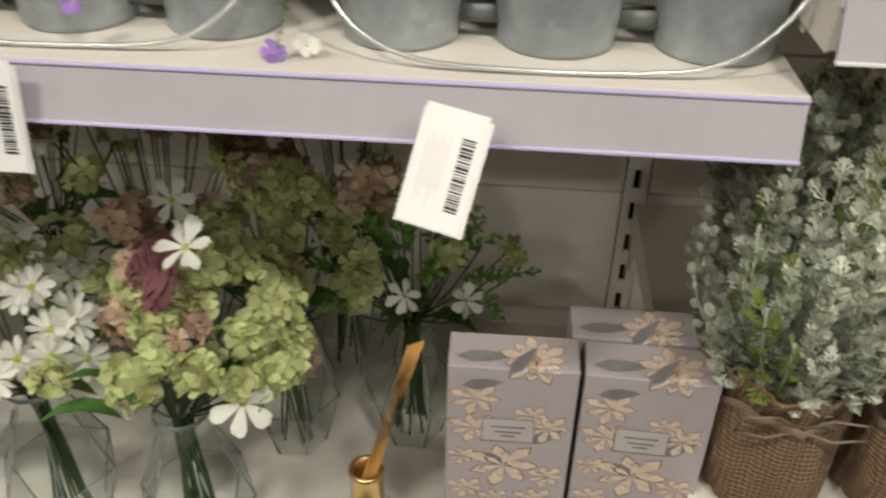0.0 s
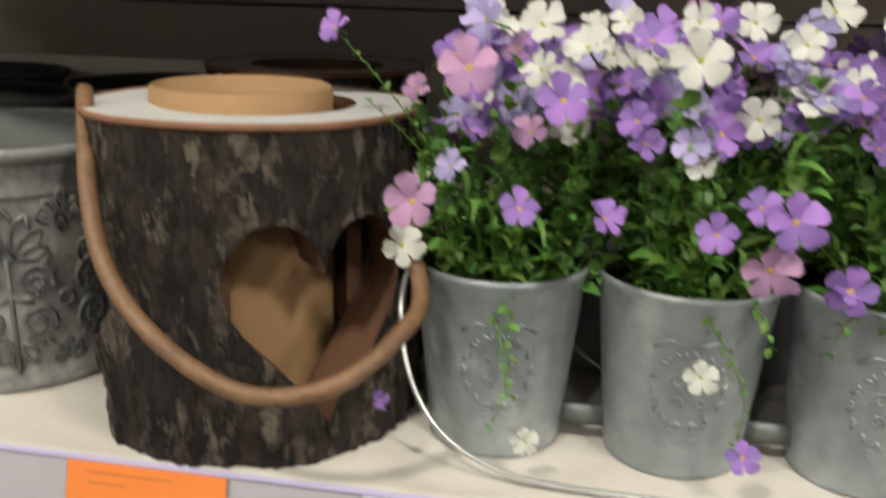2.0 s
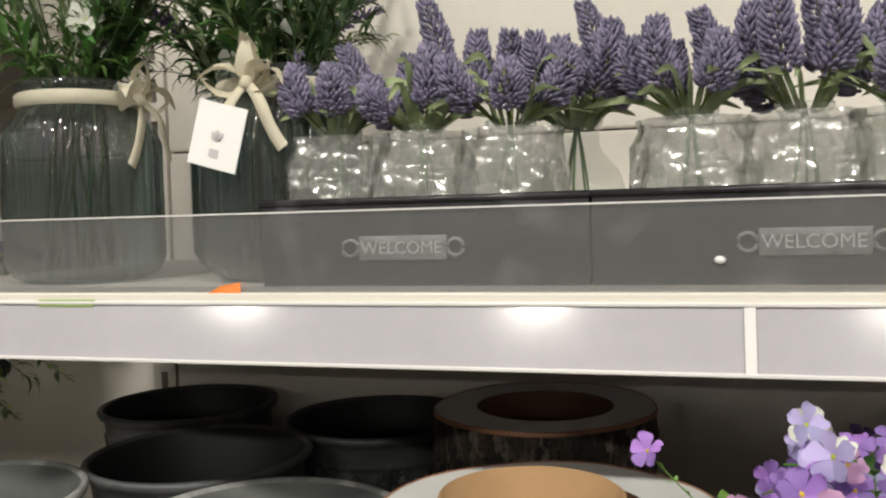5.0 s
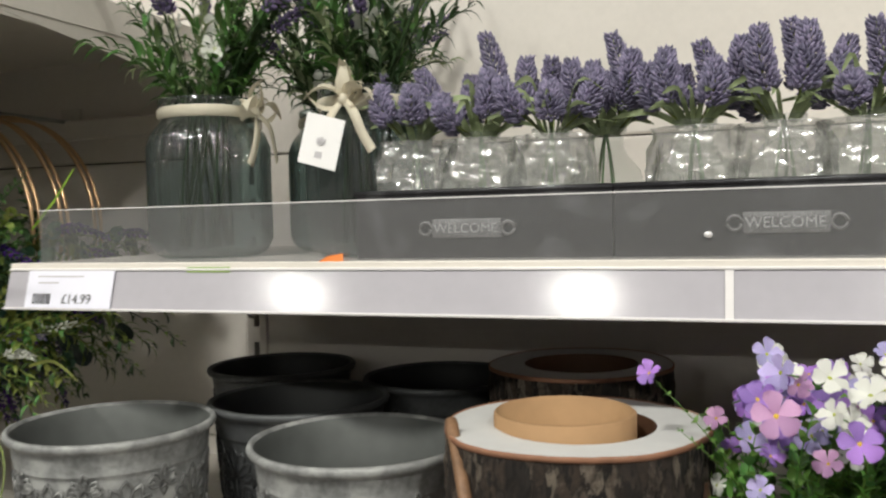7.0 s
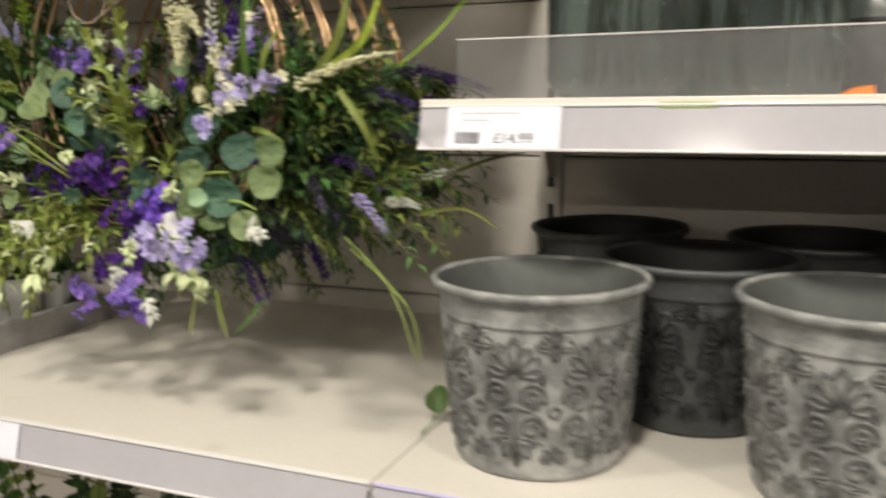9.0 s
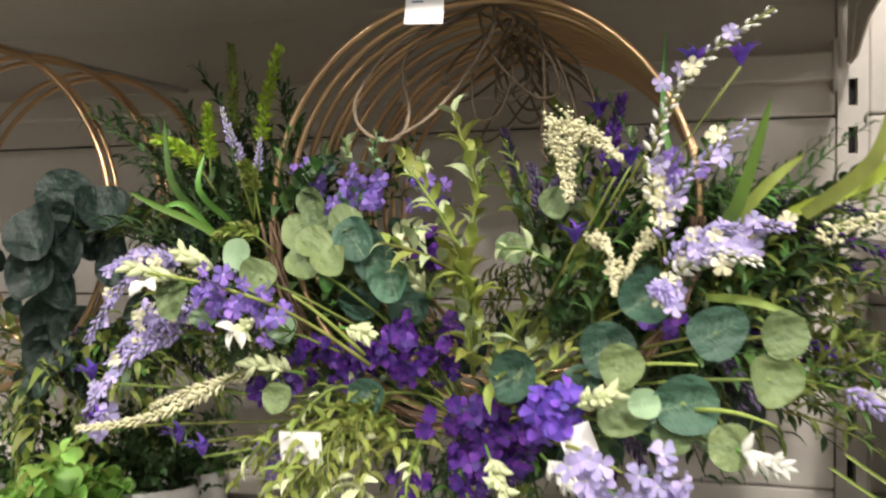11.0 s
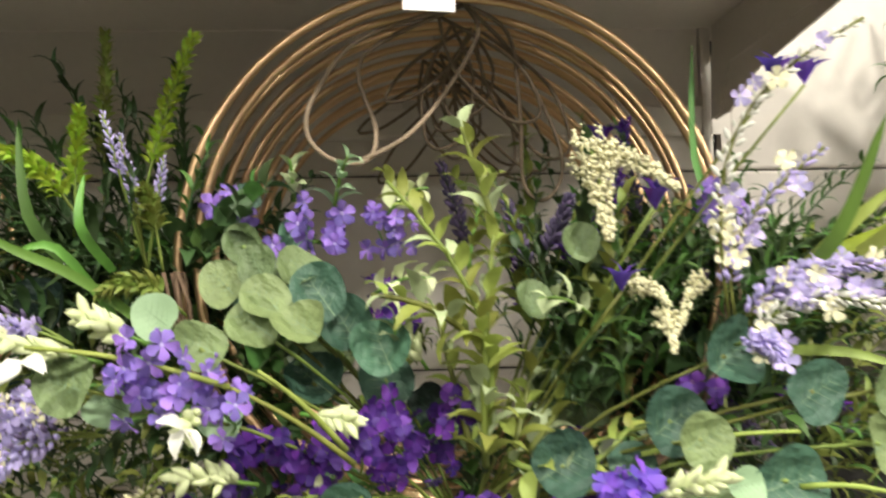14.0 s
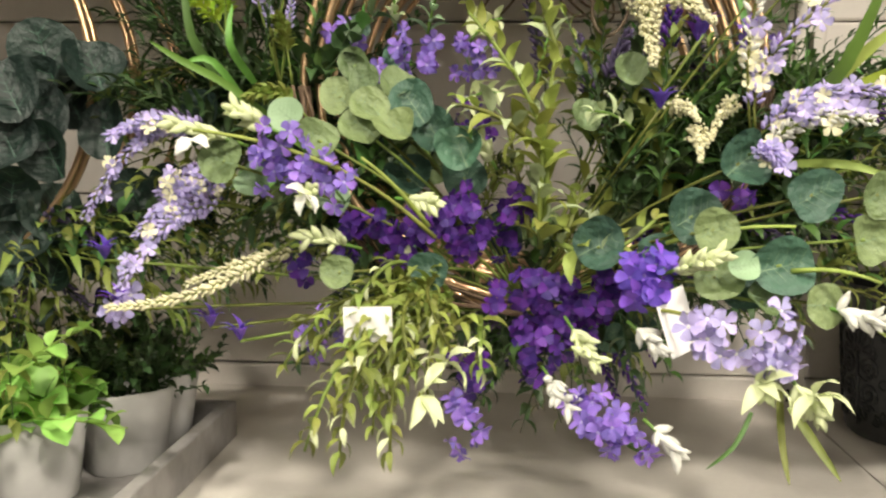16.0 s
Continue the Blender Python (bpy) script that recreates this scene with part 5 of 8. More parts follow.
def lavender_bottle(x, y, kind, wrapped, seed, label, lean=0.0):
    rng.seed(seed)
    t = thing("lavender_bottle", pose(x, y, U_Z + 0.012, 0, lean, rng.uniform(0, 90)) @ Matrix.Diagonal((1, 1, 0.86, 1)), label, "vase", "lavender bottles")
    part("bottle", BOTTLES[kind], t, Matrix.Diagonal((1.2, 1.2, 1.25, 1)))
    g = Geo()
    for i in range(5):
        g.tube(bend((rng.uniform(-0.015, 0.015), rng.uniform(-0.015, 0.015), 0.006), (0, 0, 0.112), rv(0.003), 4), 0.001, 4)
    g.ob("stem", G_MID, t)
    for i in range(16):
        a = i * 2.4 + rng.uniform(-0.3, 0.3)
        o, up = rng.uniform(0.03, 0.062), rng.uniform(0.012, 0.05)
        q = Vector((0.009 * math.cos(a), 0.009 * math.sin(a), 0.106))
        blade(t, (q, q + Vector((o * 0.45 * math.cos(a), o * 0.45 * math.sin(a), up)), q + Vector((o * math.cos(a), o * math.sin(a), up * rng.uniform(0.5, 1.0)))), rng.uniform(0.005, 0.0075), SAGE, "leaf_blade")
    for i in range(6):
        a, o = i * 1.18 + rng.uniform(-0.25, 0.25), (0.006 if i == 0 else rng.uniform(0.024, 0.052))
        s = Geo()
        top = 0.207 + rng.uniform(-0.04, 0.012) - o * 0.75
        spike(s, bend((0.008 * math.cos(a), 0.008 * math.sin(a), 0.108), (o * math.cos(a), o * math.sin(a), top), (0.01 * math.cos(a), 0.01 * math.sin(a), 0), 8), 0.03, 0, 1, 250, 0.0078, None, 0.3)
        s.ob("lavender_spike", [P_LAVF, G_OLIVE], t)
    if wrapped:
        w = Geo()
        prof = [(0.03, 0.0), (0.037, 0.012), (0.039, 0.04), (0.0385, 0.065), (0.036, 0.085), (0.033, 0.097), (0.035, 0.104)]
        w.lathe(prof, 72, 0, wob=lambda a, z: 1 + 0.11 * noise.noise(Vector((math.cos(a) * 4, math.sin(a) * 4, z * 90 + seed))) + 0.03 * math.sin(9 * a + z * 120))
        w.ob("wrapper", WRAP, t, "crinkled clear cellophane wrap")
    return t


P_LAVF = mat("lavender_bright", (0.255, 0.23, 0.35), 0.7, vary=0.2, scale=80, rand=0.35, hue=0.015, sheer=0.15)


def tray(x0, x1, seed):
    t = thing("planter_tray", pose(0, 0, U_Z), "dark zinc tray with an embossed welcome plate", "tray", "welcome trays")
    g = Geo()
    y0, y1, hh = 0.165, 0.255, 0.056
    g.box(x0, y0, 0, x1, y0 + 0.0022, hh, 0)
    g.box(x0, y1 - 0.002, 0, x1, y1, hh, 0)
    g.box(x0, y0 + 0.0022, 0, x0 + 0.002, y1 - 0.002, hh, 0)
    g.box(x1 - 0.002, y0 + 0.0022, 0, x1, y1 - 0.002, hh, 0)
    g.box(x0 + 0.002, y0 + 0.0022, 0.001, x1 - 0.002, y1 - 0.002, 0.004, 0)
    g.ob("body", TRAY, t, "", False)
    r = Geo().tube([(x0, y0, hh), (x1, y0, hh), (x1, y1, hh), (x0, y1, hh)], 0.0024, 6, closed=True)
    r.ob("rim", TRAY, t)
    c = -0.3035 if seed else -0.551
    pl = Geo()
    pl.tube([(c - 0.036 + 0.0055 * math.cos(q), y0 - 0.0015, 0.025 + 0.0055 * math.sin(q)) for q in np.linspace(0, 6.1, 12)], 0.0014, 5)
    pl.tube([(c + 0.036 + 0.0055 * math.cos(q), y0 - 0.0015, 0.025 + 0.0055 * math.sin(q)) for q in np.linspace(0, 6.1, 12)], 0.0014, 5)
    pl.box(c - 0.03, y0 - 0.002, 0.017, c + 0.03, y0 - 0.0002, 0.033, 0, 0.0008)
    plate = pl.ob("plate", PLATE, t, "worn embossed metal plate")
    text_part("WELCOME", 0.0115, (c - 0.0285, y0 - 0.0024, 0.0213), plate, PLATE_TXT)
    for s, xx in ((-1, x0),) if not seed else ((1, x1),):
        Geo().tube([(xx + s * 0.001, y0 + 0.03, 0.035), (xx + s * 0.012, y0 + 0.032, 0.05), (xx + s * 0.014, y0 + 0.045, 0.056), (xx + s * 0.012, y0 + 0.058, 0.05), (xx + s * 0.001, y0 + 0.06, 0.035)], 0.0022, 6).ob("loop_handle", WIRE, t, "bright metal loop handle")
    return t


PLATE_TXT = mat("pale_letter", (0.6, 0.6, 0.6), 0.5, 0.4)
PLATE = mat("worn_plate", (0.25, 0.245, 0.245), 0.5, 0.5, vary=0.3, scale=60, bump=0.3)
tray(-0.652, -0.4305, 0)
tray(-0.4285, -0.203, 1)
for k, (x, kind, wr, lab) in enumerate(((-0.613, 0, True, "small glass bottle of lavender in cellophane wrap"), (-0.551, 1, True, "round glass bottle of lavender in cellophane wrap"), (-0.487, 1, True, "round glass bottle with purple lavender, loosely wrapped"),
                                        (-0.37, 1, True, "round glass bottle of lavender in cellophane wrap"), (-0.303, 1, True, "round glass bottle of lavender, loosely wrapped"), (-0.243, 2, True, "square-shouldered glass bottle of lavender in wrap"))):
    lavender_bottle(x, 0.21, kind, wr, 60 + k, lab)
lavender_bottle(-0.447, 0.245, 0, False, 71, "small clear glass bottle with a few short lavender heads")

# open bottle by the tray end, and glassware further along
v = thing("glass_vase", pose(-0.135, 0.23, U_Z), "clear glass vase with a wire loop and stems", "vase")
Geo().lathe([(0.002, 0.003), (0.04, 0.001), (0.046, 0.01), (0.047, 0.12), (0.04, 0.14), (0.036, 0.16), (0.039, 0.165), (0.036, 0.163), (0.043, 0.12), (0.042, 0.012), (0.002, 0.008)], 48).ob("glass", GLASS, v)
g = Geo()
for k in range(6):
    g.tube(bend((0.02 * math.cos(k), 0.02 * math.sin(k), 0.01), (0.02 * math.cos(k + 2), 0.02 * math.sin(k + 2), 0.2), rv(0.01), 5), 0.0016, 5)
g.ob("stem", TWIG, v)
fol = Geo()
for i in range(16):
    a = rng.uniform(0, 6.28)
    sprig(fol, bend((0.01 * math.cos(a), 0.01 * math.sin(a), 0.17), (0.06 * math.cos(a), 0.06 * math.sin(a), 0.17 + rng.uniform(0.05, 0.12)), (0, 0, 0.01), 5), LEAF_N, 0.03, 0.012, 0, 0)
fol.ob("foliage", [G_OLIVE], v)

bit = thing("paper_scrap", Matrix.Translation((-0.356, 0.111, 1.468)), "tiny white paper crumb stuck on the clear fence", "paper scrap")
Geo().lathe([(0.0003, -0.0022), (0.0026, -0.0012), (0.0031, 0.0004), (0.0018, 0.0018), (0.0003, 0.0022)], 10, 0, wob=lambda a, z: 1 + 0.25 * math.sin(3 * a)).ob("crumb", PAPER, bit)


# ---------------------------------------------------------------- low shelf: vases of mixed flowers
def vase_mesh(h, r, sides=6, neck=0.024):
    g = Geo()
    prof = [(r * 0.55, 0.0), (r * 0.62, 0.002), (r, h * 0.42), (neck * 1.35, h * 0.8), (neck, h * 0.86), (neck, h * 0.95), (neck * 1.12, h)]
    g.lathe(prof, sides)
    return g


def bouquet(x, y, h, r, label, seed, kinds, spread=0.1, high=0.2, n_leaf=10, sides=6, lean=(0, 0)):
    """Glass vase with stems, and a dome of flowers of the given kinds above it."""
    rng.seed(seed)
    t = thing("flower_vase", pose(x, y, L_Z), label, "vase of flowers", "vases of artificial flowers")
    vase_mesh(h, r, sides).ob("glass", GLASS, t, "faceted clear glass vase", False)
    # opaque rods whose dark colour stands in for refraction at the edges
    e = Geo()
    for k in range(sides):
        a, b = 6.2832 * k / sides, 6.2832 * (k + 1) / sides
        for q in ((0.62 * r, 0.002, r, h * 0.42), (r, h * 0.42, 0.0324, h * 0.8)):
            e.tube([(q[0] * math.cos(a), q[0] * math.sin(a), q[1]), (q[2] * math.cos(a), q[2] * math.sin(a), q[3])], 0.0012, 5)
        e.tube([(r * math.cos(a), r * math.sin(a), h * 0.42), (r * math.cos(b), r * math.sin(b), h * 0.42)], 0.0006, 5)
    e.ob("facet_edge", EDGE_REFRACTION, t, "opaque dark rods painting refraction along the glass edges")
    Geo().lathe([(0.0255, h * 0.985), (0.0285, h * 0.995), (0.0255, h * 1.01)], 24).ob("lip", EDGE_REFRACTION, t)
    st = Geo()
    heads = []
    for kind, n, size in kinds:
        for i in range(n):
            a, u = rng.uniform(0, 6.28), rng.random() ** 0.5
            p = Vector((spread * u * math.cos(a) + lean[0], spread * u * math.sin(a) + lean[1], h + high * (0.35 + 0.65 * math.cos(u * 1.35)) * rng.uniform(0.82, 1.05)))
            heads.append((kind, p, size))
            if i % 2 == 0:
                st.tube(bend((0.02 * math.cos(a + 2), 0.02 * math.sin(a + 2), 0.01), (0.01 * math.cos(a), 0.01 * math.sin(a), h), rv(0.005), 4), 0.0016, 5)
            st.tube(bend((0.012 * math.cos(a), 0.012 * math.sin(a), h), p, (0, 0, -0.01), 5), 0.0011, 4)
    st.ob("stem", G_DARK, t)
    lf = Geo()
    for i in range(n_leaf):
        a = rng.uniform(0, 6.28)
        lf.put(LEAF, aim((0.02 * math.cos(a), 0.02 * math.sin(a), h + rng.uniform(0, 0.06)), (math.cos(a), math.sin(a), rng.uniform(-0.2, 0.8)), rng.uniform(0.04, 0.08)))
    lf.ob("leaves", [G_MID], t, "glossy green leaves")
    for kind, p, size in heads:
        out = (p - Vector((lean[0], lean[1], h + high * 0.25))).normalized() + Vector((0, -0.35, 0.15))
        if kind == "hydrangea":
            g = Geo()
            for i in range(16):
                d = rv().normalized()
                if d.dot(out) < -0.3:
                    d = -d
                g.put(FOUR, face(p + d * size * rng.uniform(0.5, 0.8), d + rv(0.5), size * rng.uniform(0.4, 0.62), rng.uniform(0, 6)))
            g.ob("hydrangea", [P_HYD if rng.random() < 0.9 else P_BLUSH, LIME], t)
        elif kind == "blush":
            g = Geo()
            for i in range(18):
                d = rv().normalized()
                g.put(FOUR, face(p + d * size * rng.uniform(0.55, 0.85), d + rv(0.5), size * rng.uniform(0.4, 0.6), rng.uniform(0, 6)))
            g.ob("hydrangea", [rng.choice((P_BLUSH, P_HYD, P_BLUSH)), LIME], t)
        elif kind == "daisy":
            part("daisy", DAISY_ME, t, face(p, out + rv(0.3), size, rng.uniform(0, 6)))
        elif kind == "lily":
            part("white_blossom", LILY_ME, t, face(p, out + rv(0.3), size, rng.uniform(0, 6)))
        elif kind == "rose":
            rose(p, out, size, t)
        elif kind == "sprig":
            g = Geo()
            sprig(g, bend(p - out.normalized() * 0.05, p + out.normalized() * 0.03, rv(0.01), 5), LEAF_W, size, 0.008, 0, 1, 0.0007)
            g.ob("green_sprig", [G_FRESH, G_MID], t)
    return t


def rose(p, d, size, parent):
    """Full rose: overlapping cupped petals in eight turns, rims rolled outward."""
    g = Geo()
    for ring in range(8):
        n = 3 + ring // 2
        r = 0.07 + 0.105 * ring
        top = 0.42 - 0.012 * ring * ring
        for k in range(n):
            a = 6.2832 * k / n + ring * 1.9 + rng.uniform(-0.2, 0.2)
            wide, v, f = 6.2832 / n * 1.45, [], []
            for i in range(7):
                u = i / 3 - 1
                aa = a + u * wide / 2
                side = 1 - 0.35 * u * u
                for rr, zz in ((0.45, -0.45), (0.9, -0.2), (1.02, top * side - 0.12), (1.08, top * side), (1.2 + 0.03 * ring, top * side - 0.02 - 0.02 * ring)):
                    w = 1 + 0.07 * u + 0.05 * math.sin(5 * u + ring)
                    v.append((r * rr * w * math.cos(aa), r * rr * w * math.sin(aa), zz + 0.03 * math.sin(3 * u + k)))
            for i in range(6):
                for j in range(4):
                    q = 5 * i + j
                    f.append((q, q + 5, q + 6, q + 1))
            g.add(v, f)
    return g.ob("rose", [P_ROSE], parent, "dusty pink full rose", True, face(p, d, size))


# dark look of light bent in glass edges, as a plain colour
EDGE_REFRACTION = mat("painted_refraction", (0.2, 0.24, 0.225), 0.15, vary=0.1, bump=0)
gq = Geo()
gq.put(DAISY, Matrix.Identity(4))
DAISY_ME = gq.mesh("daisy", [P_WHITE, LIME])
gq = Geo()
gq.put(flower_tpl(6, 0.66, 0.4, tip=0.18, centre=0.12), Matrix.Identity(4))
LILY_ME = gq.mesh("white_blossom", [P_WHITE, LIME])

green_vase = bouquet(-0.205, 0.11, 0.2, 0.062, "faceted glass vase of green hydrangea, white flowers and rose", 101, (("hydrangea", 46, 0.025), ("lily", 2, 0.024)), 0.085, 0.2, 8, lean=(0.04, 0.0))
bouquet(-0.365, 0.13, 0.2, 0.062, "faceted glass vase of white daisies and dusty pink roses", 102, (("daisy", 27, 0.022), ("hydrangea", 6, 0.022)), 0.1, 0.17, 8)
bouquet(0.0, 0.3, 0.185, 0.058, "hexagonal glass bottle of green sprigs and blossoms", 103, (("sprig", 22, 0.014), ("hydrangea", 10, 0.021), ("lily", 4, 0.02)), 0.115, 0.15, 8)
bouquet(-0.14, 0.27, 0.19, 0.055, "glass vase of hydrangea standing in the second row", 104, (("hydrangea", 14, 0.025), ("blush", 8, 0.025)), 0.1, 0.2)
bouquet(-0.3, 0.33, 0.2, 0.055, "glass vase of faded pink and green hydrangea at the back", 105, (("blush", 22, 0.027), ("lily", 5, 0.025)), 0.13, 0.3)
bouquet(-0.1, 0.42, 0.2, 0.055, "glass vase of faded pink hydrangea by the back panel", 106, (("blush", 18, 0.027), ("lily", 6, 0.025)), 0.13, 0.3)
bouquet(-0.47, 0.4, 0.2, 0.055, "glass vase of faded hydrangea and white flowers", 107, (("blush", 16, 0.027), ("hydrangea", 8, 0.025)), 0.13, 0.28)
bouquet(-0.52, 0.17, 0.2, 0.06, "glass vase of white lilies and green hydrangea", 108, (("lily", 10, 0.03), ("hydrangea", 12, 0.024)), 0.11, 0.2)
bouquet(-0.7, 0.25, 0.2, 0.06, "glass vase of mixed pale flowers", 109, (("lily", 6, 0.03), ("hydrangea", 12, 0.024)), 0.12, 0.2)
for c, d, sz in (((-0.114, 0.045, 0.828), (0.1, -0.8, 0.5), 0.03), ((-0.142, 0.05, 0.982), (-0.2, -0.5, 0.8), 0.024)):
    part("white_blossom", LILY_ME, green_vase, face(Vector(c) - Vector((-0.205, 0.11, L_Z)), d, sz, 0.4))
for a, d, sz in (((-0.03, -0.05, 0.235), (-1, -0.3, 0.25), 0.075), ((-0.02, -0.05, 0.25), (-0.45, -0.4, 1), 0.08)):
    gl = Geo()
    gl.put(LEAF, aim(a, d, sz, 0.3))
    gl.ob("large_leaf", G_MID, green_vase, "glossy dark green leaf")
rs = thing("rose_stem", pose(0, 0, 0), "dusty pink rose lying against the hydrangea bouquet", "rose")
rose((-0.190, 0.070, 0.942), (-0.7, -0.55, 0.55), 0.032, rs)
g = Geo().tube(bend((-0.192, 0.080, 0.929), (-0.205, 0.11, L_Z + 0.2), (0, 0, 0.0), 6), 0.0015, 5)
g.ob("stem", G_MID, rs)
rs = thing("rose_stem", pose(0, 0, 0), "two dusty pink roses among the daisies", "rose")
rose((-0.505, 0.050, 0.858), (-0.2, -0.9, 0.45), 0.045, rs)
rose((-0.412, 0.020, 0.870), (0.1, -0.9, 0.35), 0.043, rs)
for q in ((-0.515, 0.060, 0.844), (-0.432, 0.040, 0.845)):
    Geo().tube(bend(q, (-0.365, 0.13, L_Z + 0.2), (0, 0, 0), 6), 0.0015, 5).ob("stem", G_MID, rs)


# ---------------------------------------------------------------- gift boxes
def print_flower(g, c, s, n=9):
    for lay, (sc, off) in enumerate(((1.0, 0.0), (0.6, 0.4))):
        print_ring(g, c, s * sc * 1.09, 7 - lay, off, 0.0006 * lay - 0.00028, 1)
        print_ring(g, c, s * sc, 7 - lay, off, 0.0006 * lay)


def print_ring(g, c, s, n, off, up, mi=0):
    for k in range(n):
        a = 6.2832 * k / n + off
        q = s * (1.0 if k % 2 else 0.85)
        pt = [(0, 0), (0.4, -0.28), (0.75, -0.25), (1.0, 0), (0.75, 0.25), (0.4, 0.28)]
        g.add([(c[0] + q * u * math.cos(a + w), -0.0004 - up - 0.00004 * k, c[1] + q * u * math.sin(a + w) * 0.8) for u, w in pt], [(0, 1, 2, 3, 4, 5)], mi)


def gift_box(m, label, face_print=True):
    t = thing("gift_box", m, label, "gift box", "patterned gift boxes")
    w, d, hh = 0.106, 0.043, 0.172
    Geo().box(0, 0, 0, w, d, hh, 0, 0.0012).ob("carton", BOXCARD, t, "matt mauve-grey card", False)
    if face_print:
        g = Geo()
        for c, s in (((0.018, 0.138), 0.023), ((0.016, 0.105), 0.022), ((0.088, 0.108), 0.021), ((0.07, 0.122), 0.016), ((0.05, 0.062), 0.034), ((0.09, 0.05), 0.018), ((0.014, 0.03), 0.018), ((0.08, 0.018), 0.02), ((0.014, 0.07), 0.014), ((0.044, 0.018), 0.016)):
            s *= 1.02
            c = (min(max(c[0], s), w - s), max(s, min(c[1], hh - s)))
            print_flower(g, c, s, 12)
        g.ob("flower_print", [BOXFLOWER, BOXLINE], t, "cream magnolia print with copper outlines", False)
        g = Geo()
        for c, a in (((0.012, 0.152), 0.1), ((0.05, 0.168), 0.9), ((0.03, 0.075), -0.6), ((0.07, 0.09), 0.5)):
            g.put(leaf_tpl(0.34, 0.0), Matrix.Translation((c[0], -0.0005, c[1])) @ Matrix.Rotation(radians(90), 4, "X") @ Matrix.Rotation(a - 1.5, 4, "Z") @ Matrix.Diagonal((0.034, 0.034, 0.001, 1)))
        g.ob("leaf_print", BOXLEAF, t, "grey leaf print", False)
        Geo().box(0.03, -0.0018, 0.092, 0.074, -0.0014, 0.118).ob("name_frame", BOXLEAF, t, "", False)
        Geo().box(0.0308, -0.0021, 0.0928, 0.0732, -0.0018, 0.1172).ob("name_plate", mat("plate_card", (0.42, 0.38, 0.38), 0.45), t, "", False)
        for z, a, b in ((0.1085, 0.038, 0.066), (0.1025, 0.041, 0.063), (0.098, 0.046, 0.058)):
            Geo().box(a, -0.0024, z, b, -0.0021, z + 0.0018).ob("print_line", BOXLEAF, t, "", False)
    top = Geo()
    top.put(leaf_tpl(0.3, 0.0), Matrix.Translation((0.006, 0.012, hh + 0.0006)) @ Matrix.Rotation(-1.5, 4, "Z") @ Matrix.Diagonal((0.048, 0.048, 0.001, 1)))
    top.ob("leaf_print", BOXLEAF, t, "", False)
    f = Geo()
    for ring, (sc, n, mi) in enumerate(((1.07, 11, 1), (1.0, 11, 0), (0.62, 9, 1), (0.56, 9, 0), (0.24, 7, 1))):
        for k in range(n):
            a = 6.2832 * k / n + 0.3 * (ring // 2)
            q = 0.029 * sc * (1 if k % 2 else 0.84)
            up = hh + 0.0007 + 0.0002 * ring
            rim = []
            for u, w in ((0.05, 0), (0.45, -0.27), (0.8, -0.2), (1.0, 0), (0.8, 0.2), (0.45, 0.27)):
                x, y = 0.07 + q * u * math.cos(a + w), 0.012 + q * u * math.sin(a + w)
                rim.append((x, y, up) if y > 0.0003 else (x, -0.0005 - 0.0002 * ring, min(up, hh + y * 0.9)))
            f.add(rim, [(0, 1, 2, 3, 4, 5)], mi)
    f.ob("flower_print", [BOXFLOWER, BOXLINE], t, "cream magnolia printed across the folded edge", False)
    return t


BH = 0.1735
for lev in (0, 1):
    gift_box(pose(0.0605, 0.041, L_Z + lev * BH, 0, 0, 1), "mauve gift box printed with cream magnolias, stacked")
    gift_box(pose(0.1705, 0.042, L_Z + lev * BH, 0, 0, -2), "mauve gift box printed with cream magnolias, stacked")
    gift_box(pose(0.161, 0.088, L_Z + lev * BH, 0, 0, 0), "mauve gift box behind the front stacks")

rd = thing("reed_diffuser", pose(-0.005, 0.02, L_Z), "glass reed diffuser with brass collar and reeds", "reed diffuser")
Geo().lathe([(0.002, 0.002), (0.036, 0.001), (0.042, 0.01), (0.043, 0.09), (0.039, 0.14), (0.022, 0.19), (0.0135, 0.205), (0.0135, 0.212)], 40).ob("bottle", GLASS, rd, "clear glass bottle")
Geo().lathe([(0.0125, 0.205), (0.0145, 0.206), (0.015, 0.21), (0.0145, 0.214), (0.0145, 0.236), (0.0155, 0.239), (0.0145, 0.242), (0.0115, 0.241), (0.011, 0.215)], 32).ob("collar", BRASS, rd, "polished brass collar")
for k in range(5):
    Geo().tube([(-0.01 + 0.004 * (k % 3), -0.004 + 0.003 * k, 0.02), (0.002 + 0.0022 * (k - 2), 0.0, 0.23), (0.036 + 0.0028 * (k - 2), 0.05 + 0.002 * k, 0.338)], 0.0018, 6).ob("reed", REED, rd)


